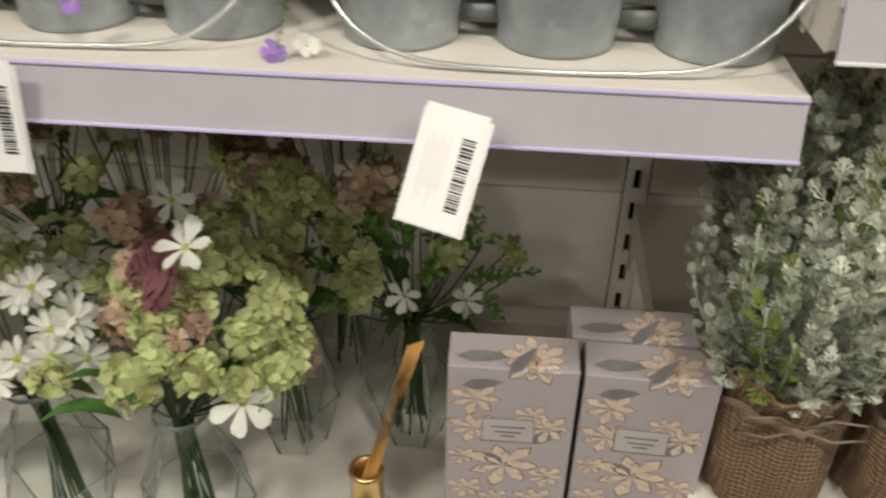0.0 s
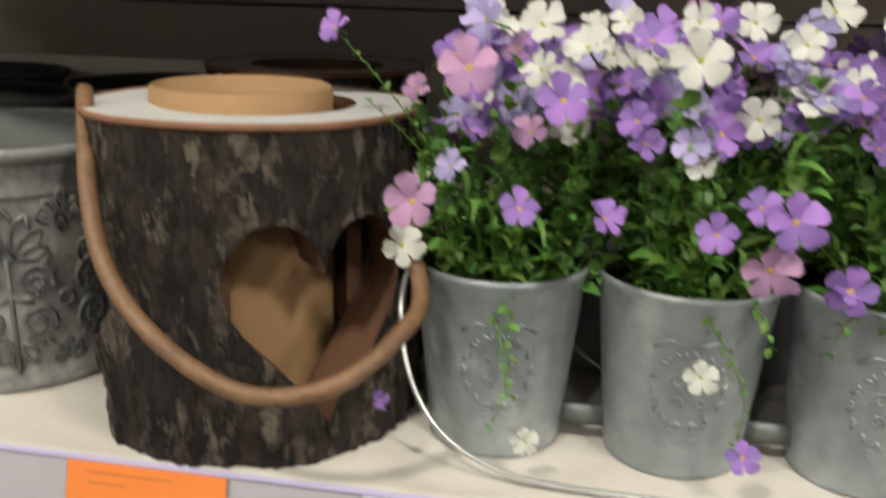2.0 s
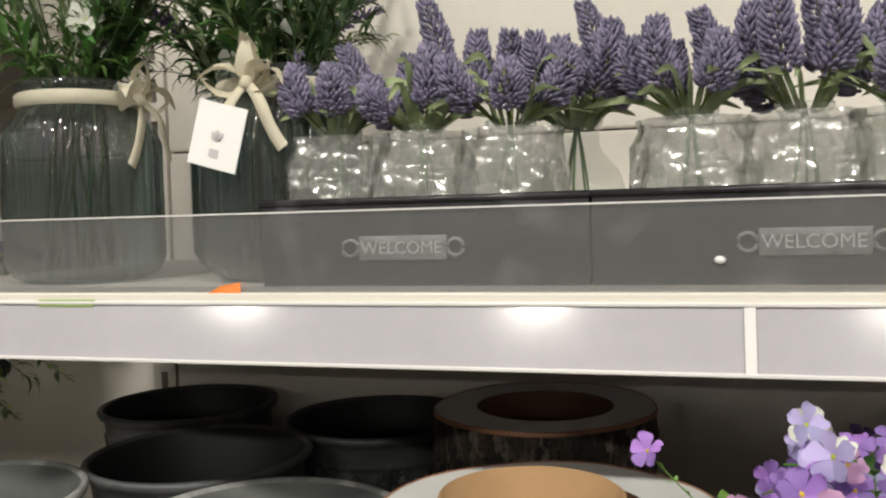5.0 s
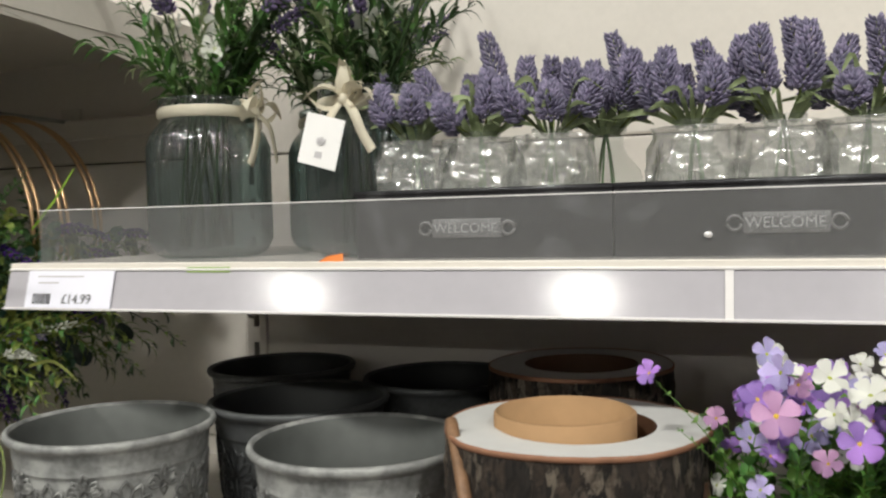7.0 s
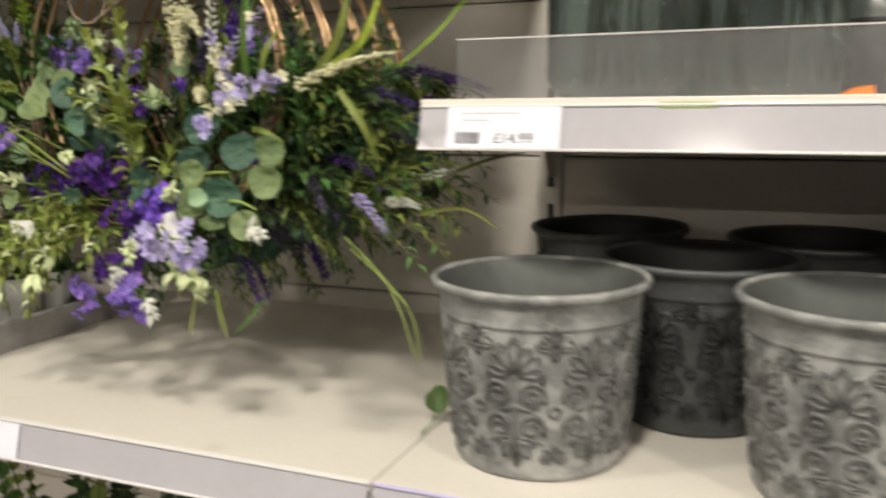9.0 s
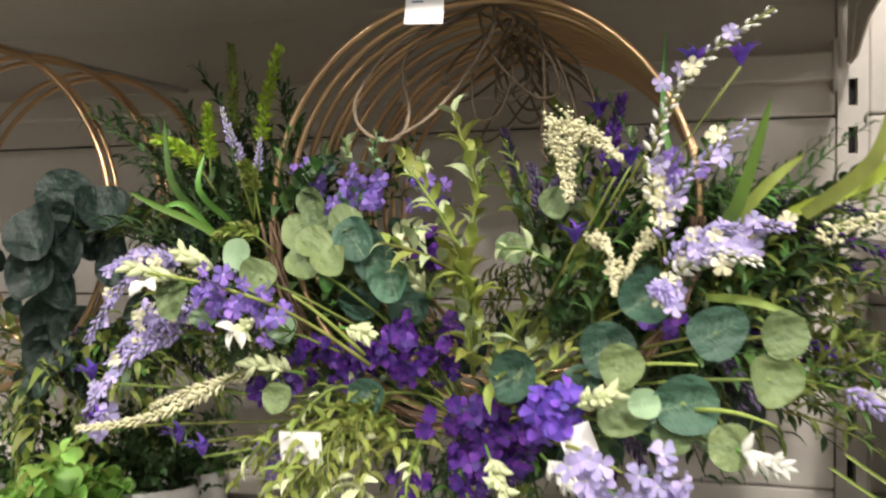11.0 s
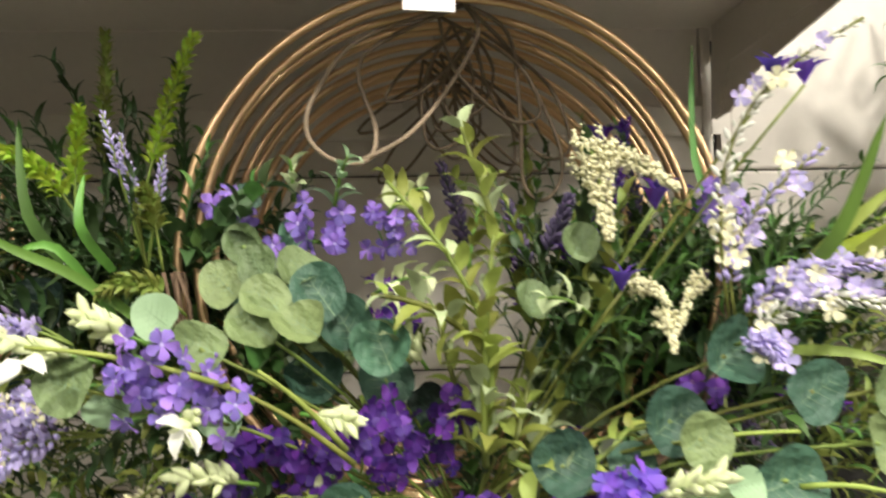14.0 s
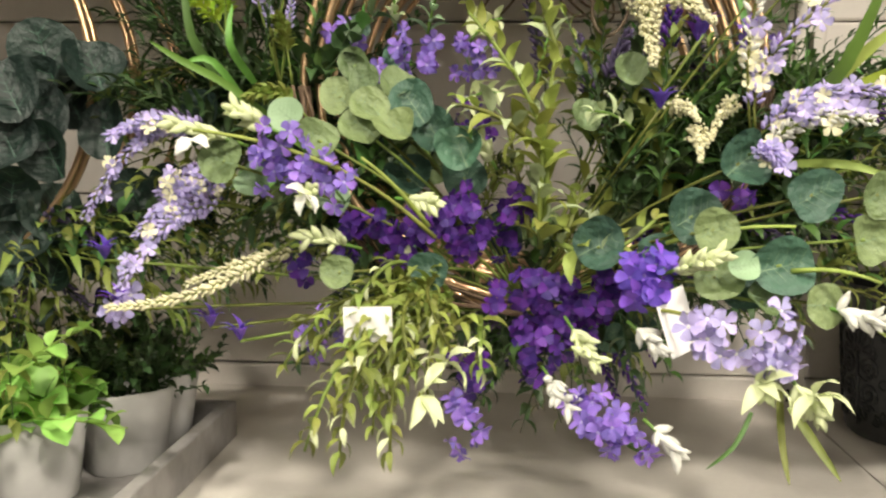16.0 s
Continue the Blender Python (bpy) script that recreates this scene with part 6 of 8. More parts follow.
# ---------------------------------------------------------------- shrubs in burlap
def shrub(x, y, z, label, seed):
    rng.seed(seed)
    t = thing("potted_shrub", pose(x, y, z), label, "artificial plant", "shrubs in burlap")
    wob = lambda a, zz: 1 + 0.06 * math.sin(5 * a + 30 * zz) + 0.045 * math.sin(11 * a + 3 * math.sin(30 * zz)) * (0.4 + 6 * zz) + 0.02 * math.sin(23 * a + 60 * zz) + 0.04 * noise.noise(Vector((math.cos(a) * 2, math.sin(a) * 2, zz * 25)))
    Geo().lathe([(0.002, 0.001), (0.05, 0.0), (0.056, 0.006), (0.058, 0.05), (0.054, 0.092), (0.05, 0.104), (0.056, 0.12), (0.068, 0.14), (0.066, 0.142), (0.052, 0.124), (0.044, 0.108), (0.002, 0.1)], 110, 0, wob=wob).ob("burlap_wrap", BURLAP, t, "brown burlap gathered round the pot")
    Geo().lathe([(0.0545, 0.1), (0.0565, 0.102), (0.0565, 0.107), (0.0545, 0.109)], 40, 0, wob=wob).ob("twine_tie", TWINE, t, "jute tie")
    for s in (-1, 1):
        Geo().tube([(0.0, -0.056, 0.105), (s * 0.02, -0.062, 0.122), (s * 0.045, -0.062, 0.12), (s * 0.05, -0.06, 0.103), (s * 0.025, -0.06, 0.098), (0, -0.057, 0.105)], 0.0012, 5).ob("twine_bow", TWINE, t)
    g = Geo()
    for i in range(125):
        a, u = rng.uniform(0, 6.28), rng.random() ** 0.6
        top = Vector((0.095 * u * math.cos(a), 0.095 * u * math.sin(a), 0.12 + (0.235 - 0.11 * u * u) * rng.uniform(0.45, 1.05)))
        base = Vector((0.02 * math.cos(a), 0.02 * math.sin(a), 0.11))
        q = rng.choice((0, 0, 0, 1)) if i % 9 else 2
        sprig(g, bend(base, top, Vector((math.cos(a), math.sin(a), -0.5)) * 0.012, 5), LACE, rng.uniform(0.016, 0.028), 0.016, q, 1, 0.001, 0.55, 0.3, 3, 0.25)
    g.ob("foliage", [G_SILVER, G_SILVER2, G_OLIVE], t, "silver-grey felted lacy foliage")
    return t


def lace_leaf():
    """Deeply cut silver leaf: a rib with lobes."""
    v, f = [], []
    def lobe(x, y, a, s, w):
        n = len(v)
        c, q = math.cos(a), math.sin(a)
        for u, p in ((0, 0), (0.5, w), (1, 0.12), (1, -0.12), (0.5, -w)):
            v.append((x + s * (p * c + u * q), y + s * (u * c - p * q), 0.12 * s * u * (1 if a > 0 else 0.4)))
        f.append((n, n + 1, n + 2, n + 3, n + 4))
    lobe(0, 0, 0, 1.0, 0.035)
    for y, s in ((0.3, 0.45), (0.52, 0.4), (0.74, 0.3)):
        lobe(0, y, 0.8, s, 0.09)
        lobe(0, y, -0.8, s, 0.09)
        lobe(0.3 * s, y + 0.3 * s, 0.2, s * 0.6, 0.1)
        lobe(-0.3 * s, y + 0.3 * s, -0.2, s * 0.6, 0.1)
    return v, f, [0] * len(f)


LACE = lace_leaf()
G_SILVER2 = mat("leaf_silver_dark", (0.36, 0.39, 0.31), 0.8, vary=0.2, scale=60, rand=0.3, hue=0.02, bump=0.3)
shrub(0.335, 0.075, 0.765, "silver-grey artificial shrub in a burlap wrapped pot", 201)
shrub(0.455, 0.06, 0.765, "silver-grey shrub in burlap beside another", 202)
shrub(0.375, 0.21, 0.765, "silver-grey shrub in burlap standing behind", 203)
shrub(0.5, 0.19, 0.765, "silver-grey shrub in burlap in the second row", 204)


# ---------------------------------------------------------------- hanging wreaths
CX, CZ, RING = -1.297, 1.48, 0.155


def coin_mesh(a, b=None):
    out = []
    for k in range(6):
        g = Geo()
        g.put(round_leaf_tpl(18, 0.03 + 0.05 * k, 1, 1.0 + 1.7 * k, (0.04, 0.14, 0.3, 0.08, 0.45, 0.2)[k]), Matrix.Identity(4))
        out.append(g.mesh("round_leaf", [a, b or G_VEIN]))
    return out


COINS = {"dark": coin_mesh(G_EUC), "pale": coin_mesh(G_EUCL), "mint": coin_mesh(G_MINT), "shade": coin_mesh(G_EUC_SHADE, G_EUC)}


def coin(parent, c, r, kind, tilt=(0, 0), stalk=None):
    """A round leaf whose middle is at c, turned to face out with a tilt sideways and upwards."""
    n = Vector((tilt[0], -1.0, tilt[1])).normalized()
    up = Vector((rng.uniform(-0.6, 0.6), 0, 1)) if stalk is None else Vector(c) - Vector(stalk)
    up = (up - n * up.dot(n)).normalized()
    s = up.cross(n)
    m = Matrix((s, up, n)).transposed().to_4x4()
    d = 2 * r
    return part("round_leaf", rng.choice(COINS[kind]), parent, Matrix.Translation(Vector(c) - up * r) @ m @ Matrix.Diagonal((d * rng.uniform(0.86, 1.04), d, d, 1)))


def blossom_mesh(tpl, a, b, name):
    g = Geo()
    g.put(tpl, Matrix.Identity(4))
    return g.mesh(name, [a, b])


B_DEEP = blossom_mesh(flower_tpl(4, 0.85, 0.3, centre=0.1), P_DEEP, P_DEEP, "small_blossom")
B_DEEP2 = blossom_mesh(flower_tpl(5, 0.85, 0.3, centre=0.1), P_VIOLET, P_LILAC, "small_blossom")
B_LILAC = blossom_mesh(FIVE, P_LILAC, P_PALE, "small_blossom")
B_PALE = blossom_mesh(FIVE, P_PALE, P_WHITE, "small_blossom")


def cluster(parent, c, ext, n, mesh, size, back=0.03):
    """Blossoms scattered through an ellipsoid, facing outward and forward."""
    c, e = Vector(c), Vector(ext)
    st = Geo()
    for i in range(n):
        d = rv().normalized() * rng.random() ** 0.4
        p = c + Vector((d.x * e.x, d.y * e.y, d.z * e.z))
        part("small_blossom", mesh, parent, face(p, Vector((d.x * 0.9, d.y - 0.75, d.z * 0.8)) + rv(0.25), size * rng.uniform(0.8, 1.2), rng.uniform(0, 6)))
        if i % 2 == 0:
            st.tube(bend(c + Vector((0, back, -0.01)), p, rv(0.004), 3), 0.0006, 4)
    return st


G_SAGE = mat("leaf_pale_sage", (0.36, 0.43, 0.24), 0.55, vary=0.2, scale=60, rand=0.3, sheer=0.25)
B_CREAM = blossom_mesh(FIVE, P_CREAM, P_WHITE, "small_blossom")
BUDS = {q.name: Geo().add(*BUD[:2]).mesh("bud", q) for q in (G_CREAM, P_WHITE)}


def bud_spray(parent, a, b, n, size, m, sag=(0, 0, 0)):
    """White-green bud tips along a short stalk."""
    g = Geo()
    p = bend(a, b, sag, 6)
    g.tube(p, 0.0012, 4, 1)
    for i in range(n):
        u = 0.3 + 0.7 * i / n
        k = min(5, int(u * 6))
        at = p[k].lerp(p[k + 1], u * 6 - k)
        d = (p[k + 1] - p[k]).normalized()
        part("bud", BUDS[m.name], parent, aim(at, d + rv(0.75), size * rng.uniform(0.8, 1.25), 0))
    g.ob("bud_stalk", [m, G_FRESH], parent)


def rings(parent, y, lean=0.0):
    for k, (dr, dy) in enumerate(((0, 0), (-0.004, 0.011))):
        pts = []
        for i in range(72):
            a = 6.2832 * i / 72
            z = CZ + (RING + dr) * math.sin(a)
            pts.append((CX + (RING + dr) * math.cos(a) + 0.004 * k, y + dy + (z - CZ) * lean, z))
        Geo().tube(pts, 0.0026, 8, closed=True).ob("ring", GOLD, parent, "thin copper-gold metal ring")


def twine_loop(parent, pts, r=0.0014):
    p = [Vector(q) for q in pts]
    fine = []
    for i in range(len(p) - 1):
        a, b, c, d = (p[max(0, min(len(p) - 1, i + q))] for q in (-1, 0, 1, 2))
        for s in range(5):
            u = s / 5
            fine.append(0.5 * (2 * b + (c - a) * u + (2 * a - 5 * b + 4 * c - d) * u * u + (3 * b - a - 3 * c + d) * u ** 3))
    fine.append(p[-1])
    Geo().tube(fine, r, 6).ob("twine", TWINE, parent, "loose jute hanging twine")


def generic_wreath(seed, label, x=0.0, dark=False):
    """A wreath seen only in part behind the front one: rings, mixed foliage on the lower half."""
    rng.seed(seed)
    t = thing("wreath", pose(0, 0, 0), label, "wreath", "hanging wreaths")
    rings(t, 0.0, rng.uniform(-0.06, 0.06))
    g, n2, fl = Geo(), Geo(), Geo()
    for i in range(44):
        a = radians(rng.uniform(185, 352))
        p = Vector((CX + RING * math.cos(a), 0.0, CZ + RING * math.sin(a)))
        out = Vector((math.cos(a) * 1.3 + rng.uniform(-0.6, 0.6), rng.uniform(-0.35, 0.25), math.sin(a) * 0.5 + rng.uniform(-0.3, 0.6))).normalized()
        le = rng.uniform(0.06, 0.17)
        q = p + out * le
        k = rng.random()
        if k < 0.5:
            sprig(g, bend(p, q, (0, 0, 0.015), 6), LEAF, rng.uniform(0.018, 0.028), 0.012, rng.choice(((0, 1), 1, (0, 2))), 0)
        elif k < 0.8:
            sprig(n2, bend(p, q, (0, 0, 0.02), 6), LEAF_N, rng.uniform(0.02, 0.04), 0.011, (0, 1, 1), 1, 0.001, 0.4)
        else:
            spike(fl, bend(p, q, (0, 0, 0.02), 8), 0.007, rng.choice((0, 0, 2)), 1, 55, 0.008, None, 0.4)
    g.ob("foliage", [G_DARK, G_OLIVE, G_MID], t)
    n2.ob("needle_foliage", [G_DARK, G_OLIVE], t)
    fl.ob("lavender_spike", [P_LAV, G_DARK, P_DEEP], t)["kind"] = "stuff"
    for i in range(22):
        a = radians(rng.uniform(180, 360))
        rr = RING + rng.uniform(-0.05, 0.09)
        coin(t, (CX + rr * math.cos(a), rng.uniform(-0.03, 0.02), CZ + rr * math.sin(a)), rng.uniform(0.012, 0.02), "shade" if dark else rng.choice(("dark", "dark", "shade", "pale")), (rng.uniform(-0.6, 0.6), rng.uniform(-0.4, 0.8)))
    return t


def front_wreath():
    rng.seed(301)
    Y = 0.132
    t = thing("wreath", pose(0, 0, 0), "gold ring wreath of lavender, eucalyptus and purple flowers", "wreath", "hanging wreaths")
    rings(t, Y, 0.02)
    # twig base along the lower ring
    for k in range(7):
        pts = []
        for i in range(26):
            a = radians(182 + 176 * i / 25)
            rr = RING + 0.004 * math.sin(3 * a + k) + rng.uniform(-0.002, 0.002)
            pts.append((CX + rr * math.cos(a), Y - 0.006 + 0.006 * math.sin(5 * a + 2 * k), CZ + rr * math.sin(a)))
        Geo().tube(pts, 0.0013, 5).ob("twig", TWIG, t)
    root = Vector((CX, Y, CZ - RING))
    # eucalyptus coins
    for c, r, k, tl in (((-1.340, 0.115, 1.414), 0.0175, "dark", (0.1, 0.1)), ((-1.254, 0.070, 1.374), 0.0165, "dark", (-0.2, 0.3)), ((-1.198, 0.075, 1.393), 0.0185, "dark", (0.1, 0.2)), ((-1.175, 0.060, 1.426), 0.0175, "dark", (0.3, 0.3)), ((-1.134, 0.055, 1.408), 0.0185, "dark", (0.25, 0.1)),
                        ((-1.151, 0.050, 1.367), 0.0195, "dark", (0.1, 0.1)), ((-1.373, 0.130, 1.453), 0.0165, "dark", (0.5, 0.2)), ((-1.216, 0.085, 1.370), 0.014, "dark", (0, 0.7)), ((-1.380, 0.130, 1.412), 0.016, "dark", (0.2, 0.6)), ((-1.168, 0.070, 1.350), 0.016, "dark", (0.2, 0.5)), ((-1.360, 0.090, 1.354), 0.014, "dark", (0, 0.2))):
        coin(t, c, r, k, tl, root)
        Geo().tube(bend(root, c, (0, 0.01, 0.01), 5), 0.001, 4).ob("stem", G_OLIVE, t)
    for c, r, k, tl in (((-1.188, 0.060, 1.386), 0.0145, "pale", (0, 0.1)), ((-1.187, 0.055, 1.359), 0.0165, "pale", (0.1, 0.4)), ((-1.127, 0.045, 1.345), 0.0145, "pale", (0.4, 0.2)), ((-1.105, 0.050, 1.383), 0.0155, "pale", (0.3, 0.1)), ((-1.099, 0.050, 1.409), 0.014, "pale", (0.2, 0)),
                        ((-1.424, 0.115, 1.467), 0.0145, "pale", (-0.2, 0.4)), ((-1.415, 0.120, 1.488), 0.0125, "pale", (0.2, 0)), ((-1.402, 0.120, 1.468), 0.0115, "pale", (0.6, 0.3)), ((-1.405, 0.090, 1.445), 0.0155, "pale", (0.1, 0.7)), ((-1.382, 0.120, 1.443), 0.0145, "pale", (0.3, 0.8)), ((-1.414, 0.060, 1.356), 0.0115, "pale", (0, 0.3)),
                        ((-1.479, 0.040, 1.424), 0.0155, "pale", (-0.3, 0.4)), ((-1.426, 0.060, 1.437), 0.014, "pale", (0.3, 0.4)), ((-1.160, 0.050, 1.345), 0.0125, "pale", (0.2, 0.8)), ((-1.216, 0.140, 1.474), 0.0155, "pale", (0.2, 0.7))):
        coin(t, c, r, k, tl, root)
        Geo().tube(bend(root, c, (0, 0.01, 0.01), 5), 0.001, 4).ob("stem", G_OLIVE, t)
    for c, r in (((-1.448, 0.070, 1.452), 0.0125), ((-1.464, 0.060, 1.412), 0.012), ((-1.174, 0.045, 1.367), 0.01), ((-1.421, 0.080, 1.401), 0.012)):
        coin(t, c, r, "mint", (rng.uniform(-0.5, 0.5), 0.3), root)
    for c, r, k, tl in (((-1.374, 0.100, 1.461), 0.02, "dark", (0.2, 0.2)), ((-1.362, 0.110, 1.445), 0.02, "dark", (0.4, 0.1)), ((-1.341, 0.090, 1.432), 0.019, "dark", (-0.1, 0.3)), ((-1.388, 0.130, 1.492), 0.013, "dark", (0.5, 0.2)), ((-1.400, 0.090, 1.458), 0.016, "pale", (0.3, 0.6)), ((-1.380, 0.080, 1.444), 0.017, "pale", (-0.2, 0.8)), ((-1.405, 0.085, 1.446), 0.017, "pale", (0.2, 0.5)), ((-1.404, 0.100, 1.476), 0.014, "pale", (-0.4, 0.3)), ((-1.384, 0.110, 1.472), 0.016, "pale", (0.2, 0.9)), ((-1.417, 0.150, 1.516), 0.011, "dark", (0.3, 0.3)), ((-1.234, 0.110, 1.484), 0.015, "pale", (0.1, 0.4)), ((-1.263, 0.100, 1.454), 0.014, "pale", (0.4, 0.4))):
        coin(t, c, r * 0.84, k, tl, root)
    # deep purple masses and lilac heads
    for c, e, n in (((-1.391, 0.100, 1.375), (0.04, 0.02, 0.02), 34), ((-1.325, 0.110, 1.384), (0.035, 0.02, 0.03), 32), ((-1.287, 0.090, 1.341), (0.045, 0.02, 0.022), 34), ((-1.290, 0.090, 1.304), (0.018, 0.015, 0.03), 20), ((-1.245, 0.080, 1.344), (0.03, 0.015, 0.018), 18), ((-1.339, 0.160, 1.453), (0.02, 0.02, 0.02), 16), ((-1.268, 0.100, 1.310), (0.03, 0.02, 0.02), 24), ((-1.354, 0.100, 1.383), (0.035, 0.02, 0.02), 24), ((-1.334, 0.090, 1.287), (0.02, 0.015, 0.02), 12), ((-1.437, 0.100, 1.359), (0.03, 0.02, 0.015), 12), ((-1.165, 0.120, 1.403), (0.02, 0.02, 0.012), 6)):
        cluster(t, c, e, n, B_DEEP, 0.0062).ob("stalk", G_MID, t)["kind"] = "stuff"
    cluster(t, (-1.225, 0.055, 1.358), (0.024, 0.014, 0.017), 20, B_DEEP2, 0.008).ob("stalk", G_MID, t)["kind"] = "stuff"
    for c, e, n in (((-1.443, 0.040, 1.423), (0.02, 0.012, 0.018), 12), ((-1.430, 0.050, 1.425), (0.014, 0.012, 0.012), 6), ((-1.413, 0.050, 1.408), (0.01, 0.012, 0.018), 8), ((-1.370, 0.120, 1.499), (0.018, 0.012, 0.022), 13), ((-1.404, 0.130, 1.484), (0.012, 0.01, 0.012), 6), ((-1.335, 0.150, 1.493), (0.016, 0.012, 0.022), 11), ((-1.425, 0.140, 1.507), (0.016, 0.012, 0.016), 8),
                    ((-1.247, 0.030, 1.272), (0.022, 0.012, 0.015), 14), ((-1.236, 0.030, 1.264), (0.014, 0.012, 0.01), 7), ((-1.261, 0.045, 1.281), (0.012, 0.01, 0.016), 8), ((-1.335, 0.060, 1.261), (0.013, 0.012, 0.02), 11), ((-1.156, 0.120, 1.507), (0.022, 0.012, 0.012), 7), ((-1.435, 0.090, 1.307), (0.016, 0.012, 0.018), 9), ((-1.442, 0.035, 1.441), (0.01, 0.01, 0.012), 5)):
        cluster(t, c, e, n, B_LILAC, 0.0069).ob("stalk", G_FRESH, t)["kind"] = "stuff"
    for c, e, n in (((-1.197, 0.010, 1.331), (0.016, 0.01, 0.018), 11), ((-1.165, 0.010, 1.329), (0.017, 0.01, 0.02), 13), ((-1.160, 0.015, 1.315), (0.012, 0.01, 0.012), 6), ((-1.550, 0.050, 1.333), (0.014, 0.01, 0.01), 5)):
        cluster(t, c, e, n, B_PALE, 0.0076).ob("stalk", G_FRESH, t)["kind"] = "stuff"
    # white-green bud sprays
    for a, b, n in (((-1.446, 0.050, 1.440), (-1.471, 0.035, 1.455), 14), ((-1.465, 0.045, 1.433), (-1.505, 0.030, 1.447), 12), ((-1.403, 0.080, 1.369), (-1.435, 0.060, 1.379), 16), ((-1.318, 0.100, 1.420), (-1.330, 0.090, 1.440), 12), ((-1.221, 0.060, 1.358), (-1.191, 0.030, 1.374), 18), ((-1.274, 0.070, 1.330), (-1.258, 0.045, 1.308), 16), ((-1.237, 0.060, 1.330), (-1.220, 0.050, 1.317), 14), ((-1.287, 0.070, 1.298), (-1.271, 0.040, 1.280), 14), ((-1.158, 0.010, 1.314), (-1.143, 0.000, 1.293), 16), ((-1.128, 0.050, 1.344), (-1.101, 0.030, 1.339), 16), ((-1.383, 0.090, 1.401), (-1.358, 0.080, 1.399), 12), ((-1.427, 0.060, 1.413), (-1.426, 0.030, 1.402), 8), ((-1.174, 0.020, 1.314), (-1.168, 0.010, 1.304), 8), ((-1.230, 0.030, 1.279), (-1.212, 0.020, 1.263), 12)):
        bud_spray(t, a, b, n + 10, 0.0105, G_CREAM if rng.random() < 0.75 else P_WHITE)
    for c in ((-1.426, 0.025, 1.406), (-1.492, 0.025, 1.437)):
        for k in range(4):
            g = Geo()
            g.put(LEAF_W, aim(c, Vector((rng.uniform(-1, 1), -0.3, rng.uniform(-1, 0.4))), 0.0135, rng.uniform(-1, 1)))
            g.ob("white_leaf", P_WHITE, t)
    # yellow-green leafy stems
    for a, b, s, sz in (((-1.289, 0.100, 1.369), (-1.282, 0.090, 1.494), (-0.004, -0.01, 0), 0.022), ((-1.282, 0.090, 1.494), (-1.298, 0.090, 1.545), (0, 0, 0), 0.02), ((-1.288, 0.100, 1.384), (-1.337, 0.090, 1.518), (0.02, -0.01, 0), 0.021), ((-1.293, 0.100, 1.435), (-1.346, 0.070, 1.460), (0, -0.01, 0.006), 0.02), ((-1.279, 0.090, 1.374), (-1.221, 0.070, 1.391), (0, -0.01, -0.012), 0.018), ((-1.272, 0.110, 1.376), (-1.257, 0.130, 1.420), (0, 0, 0), 0.02), ((-1.264, 0.120, 1.371), (-1.230, 0.130, 1.409), (0, 0, 0), 0.02), ((-1.295, 0.110, 1.375), (-1.311, 0.120, 1.446), (0, 0, 0), 0.018)):
        leafy(t, bend(a, b, s, 7), LEAF, (G_YELLOW, G_YELLOW, G_SAGE), sz * 1.3, 0.0095, G_OLIVE, 0.0022, 0.85, 0.3, label="yellow-green leafy stem")
    for a, b, s in (((-1.354, 0.100, 1.349), (-1.442, 0.060, 1.321), (0, -0.01, 0.008)), ((-1.346, 0.100, 1.338), (-1.429, 0.030, 1.252), (-0.012, -0.02, 0.02)), ((-1.349, 0.090, 1.332), (-1.408, 0.030, 1.249), (-0.015, -0.02, 0.018)), ((-1.345, 0.090, 1.332), (-1.378, 0.035, 1.248), (-0.012, -0.01, 0.01)), ((-1.334, 0.090, 1.325), (-1.355, 0.035, 1.280), (-0.01, -0.01, 0.01)), ((-1.361, 0.100, 1.345), (-1.450, 0.060, 1.295), (-0.01, -0.01, 0.015)), ((-1.346, 0.100, 1.334), (-1.398, 0.050, 1.285), (0, -0.02, 0.01)), ((-1.327, 0.100, 1.323), (-1.325, 0.060, 1.295), (0, -0.01, 0)), ((-1.369, 0.100, 1.356), (-1.400, 0.060, 1.343), (0, 0, 0.01))):
        leafy(t, bend(a, b, s, 8), LEAF_O, (G_YELLOW, G_OLIVE, G_OLIVE, G_CREAM), 0.0175, 0.0075, G_OLIVE, 0.0021, 0.75, 0.3, 0.2, label="yellow-green leafy stem hanging down")
    for c in ((-1.344, 0.030, 1.309), (-1.359, 0.030, 1.289), (-1.146, 0.000, 1.304), (-1.170, 0.010, 1.307)):
        for k in range(5):
            g = Geo()
            g.put(LEAF, aim(c, Vector((rng.uniform(-1, 1), -0.5, rng.uniform(-1, 0.6))), 0.022, rng.uniform(-1, 1)))
            g.ob("cream_leaf", G_CREAM, t)
    for i in range(9):
        a = Vector((-1.354, 0.100, 1.338)) + rv(0.012)
        b = Vector((-1.391, 0.050, 1.282)) + Vector((rng.uniform(-0.045, 0.05), rng.uniform(-0.02, 0.03), rng.uniform(-0.025, 0.04)))
        leafy(t, bend(a, b, (-0.012, -0.012, 0.014), 8), LEAF_O, (G_YELLOW, G_OLIVE, G_OLIVE), 0.0165, 0.0075, G_OLIVE, 0.0019, 0.75, 0.3, 0.2, label="olive leafy stem hanging down")
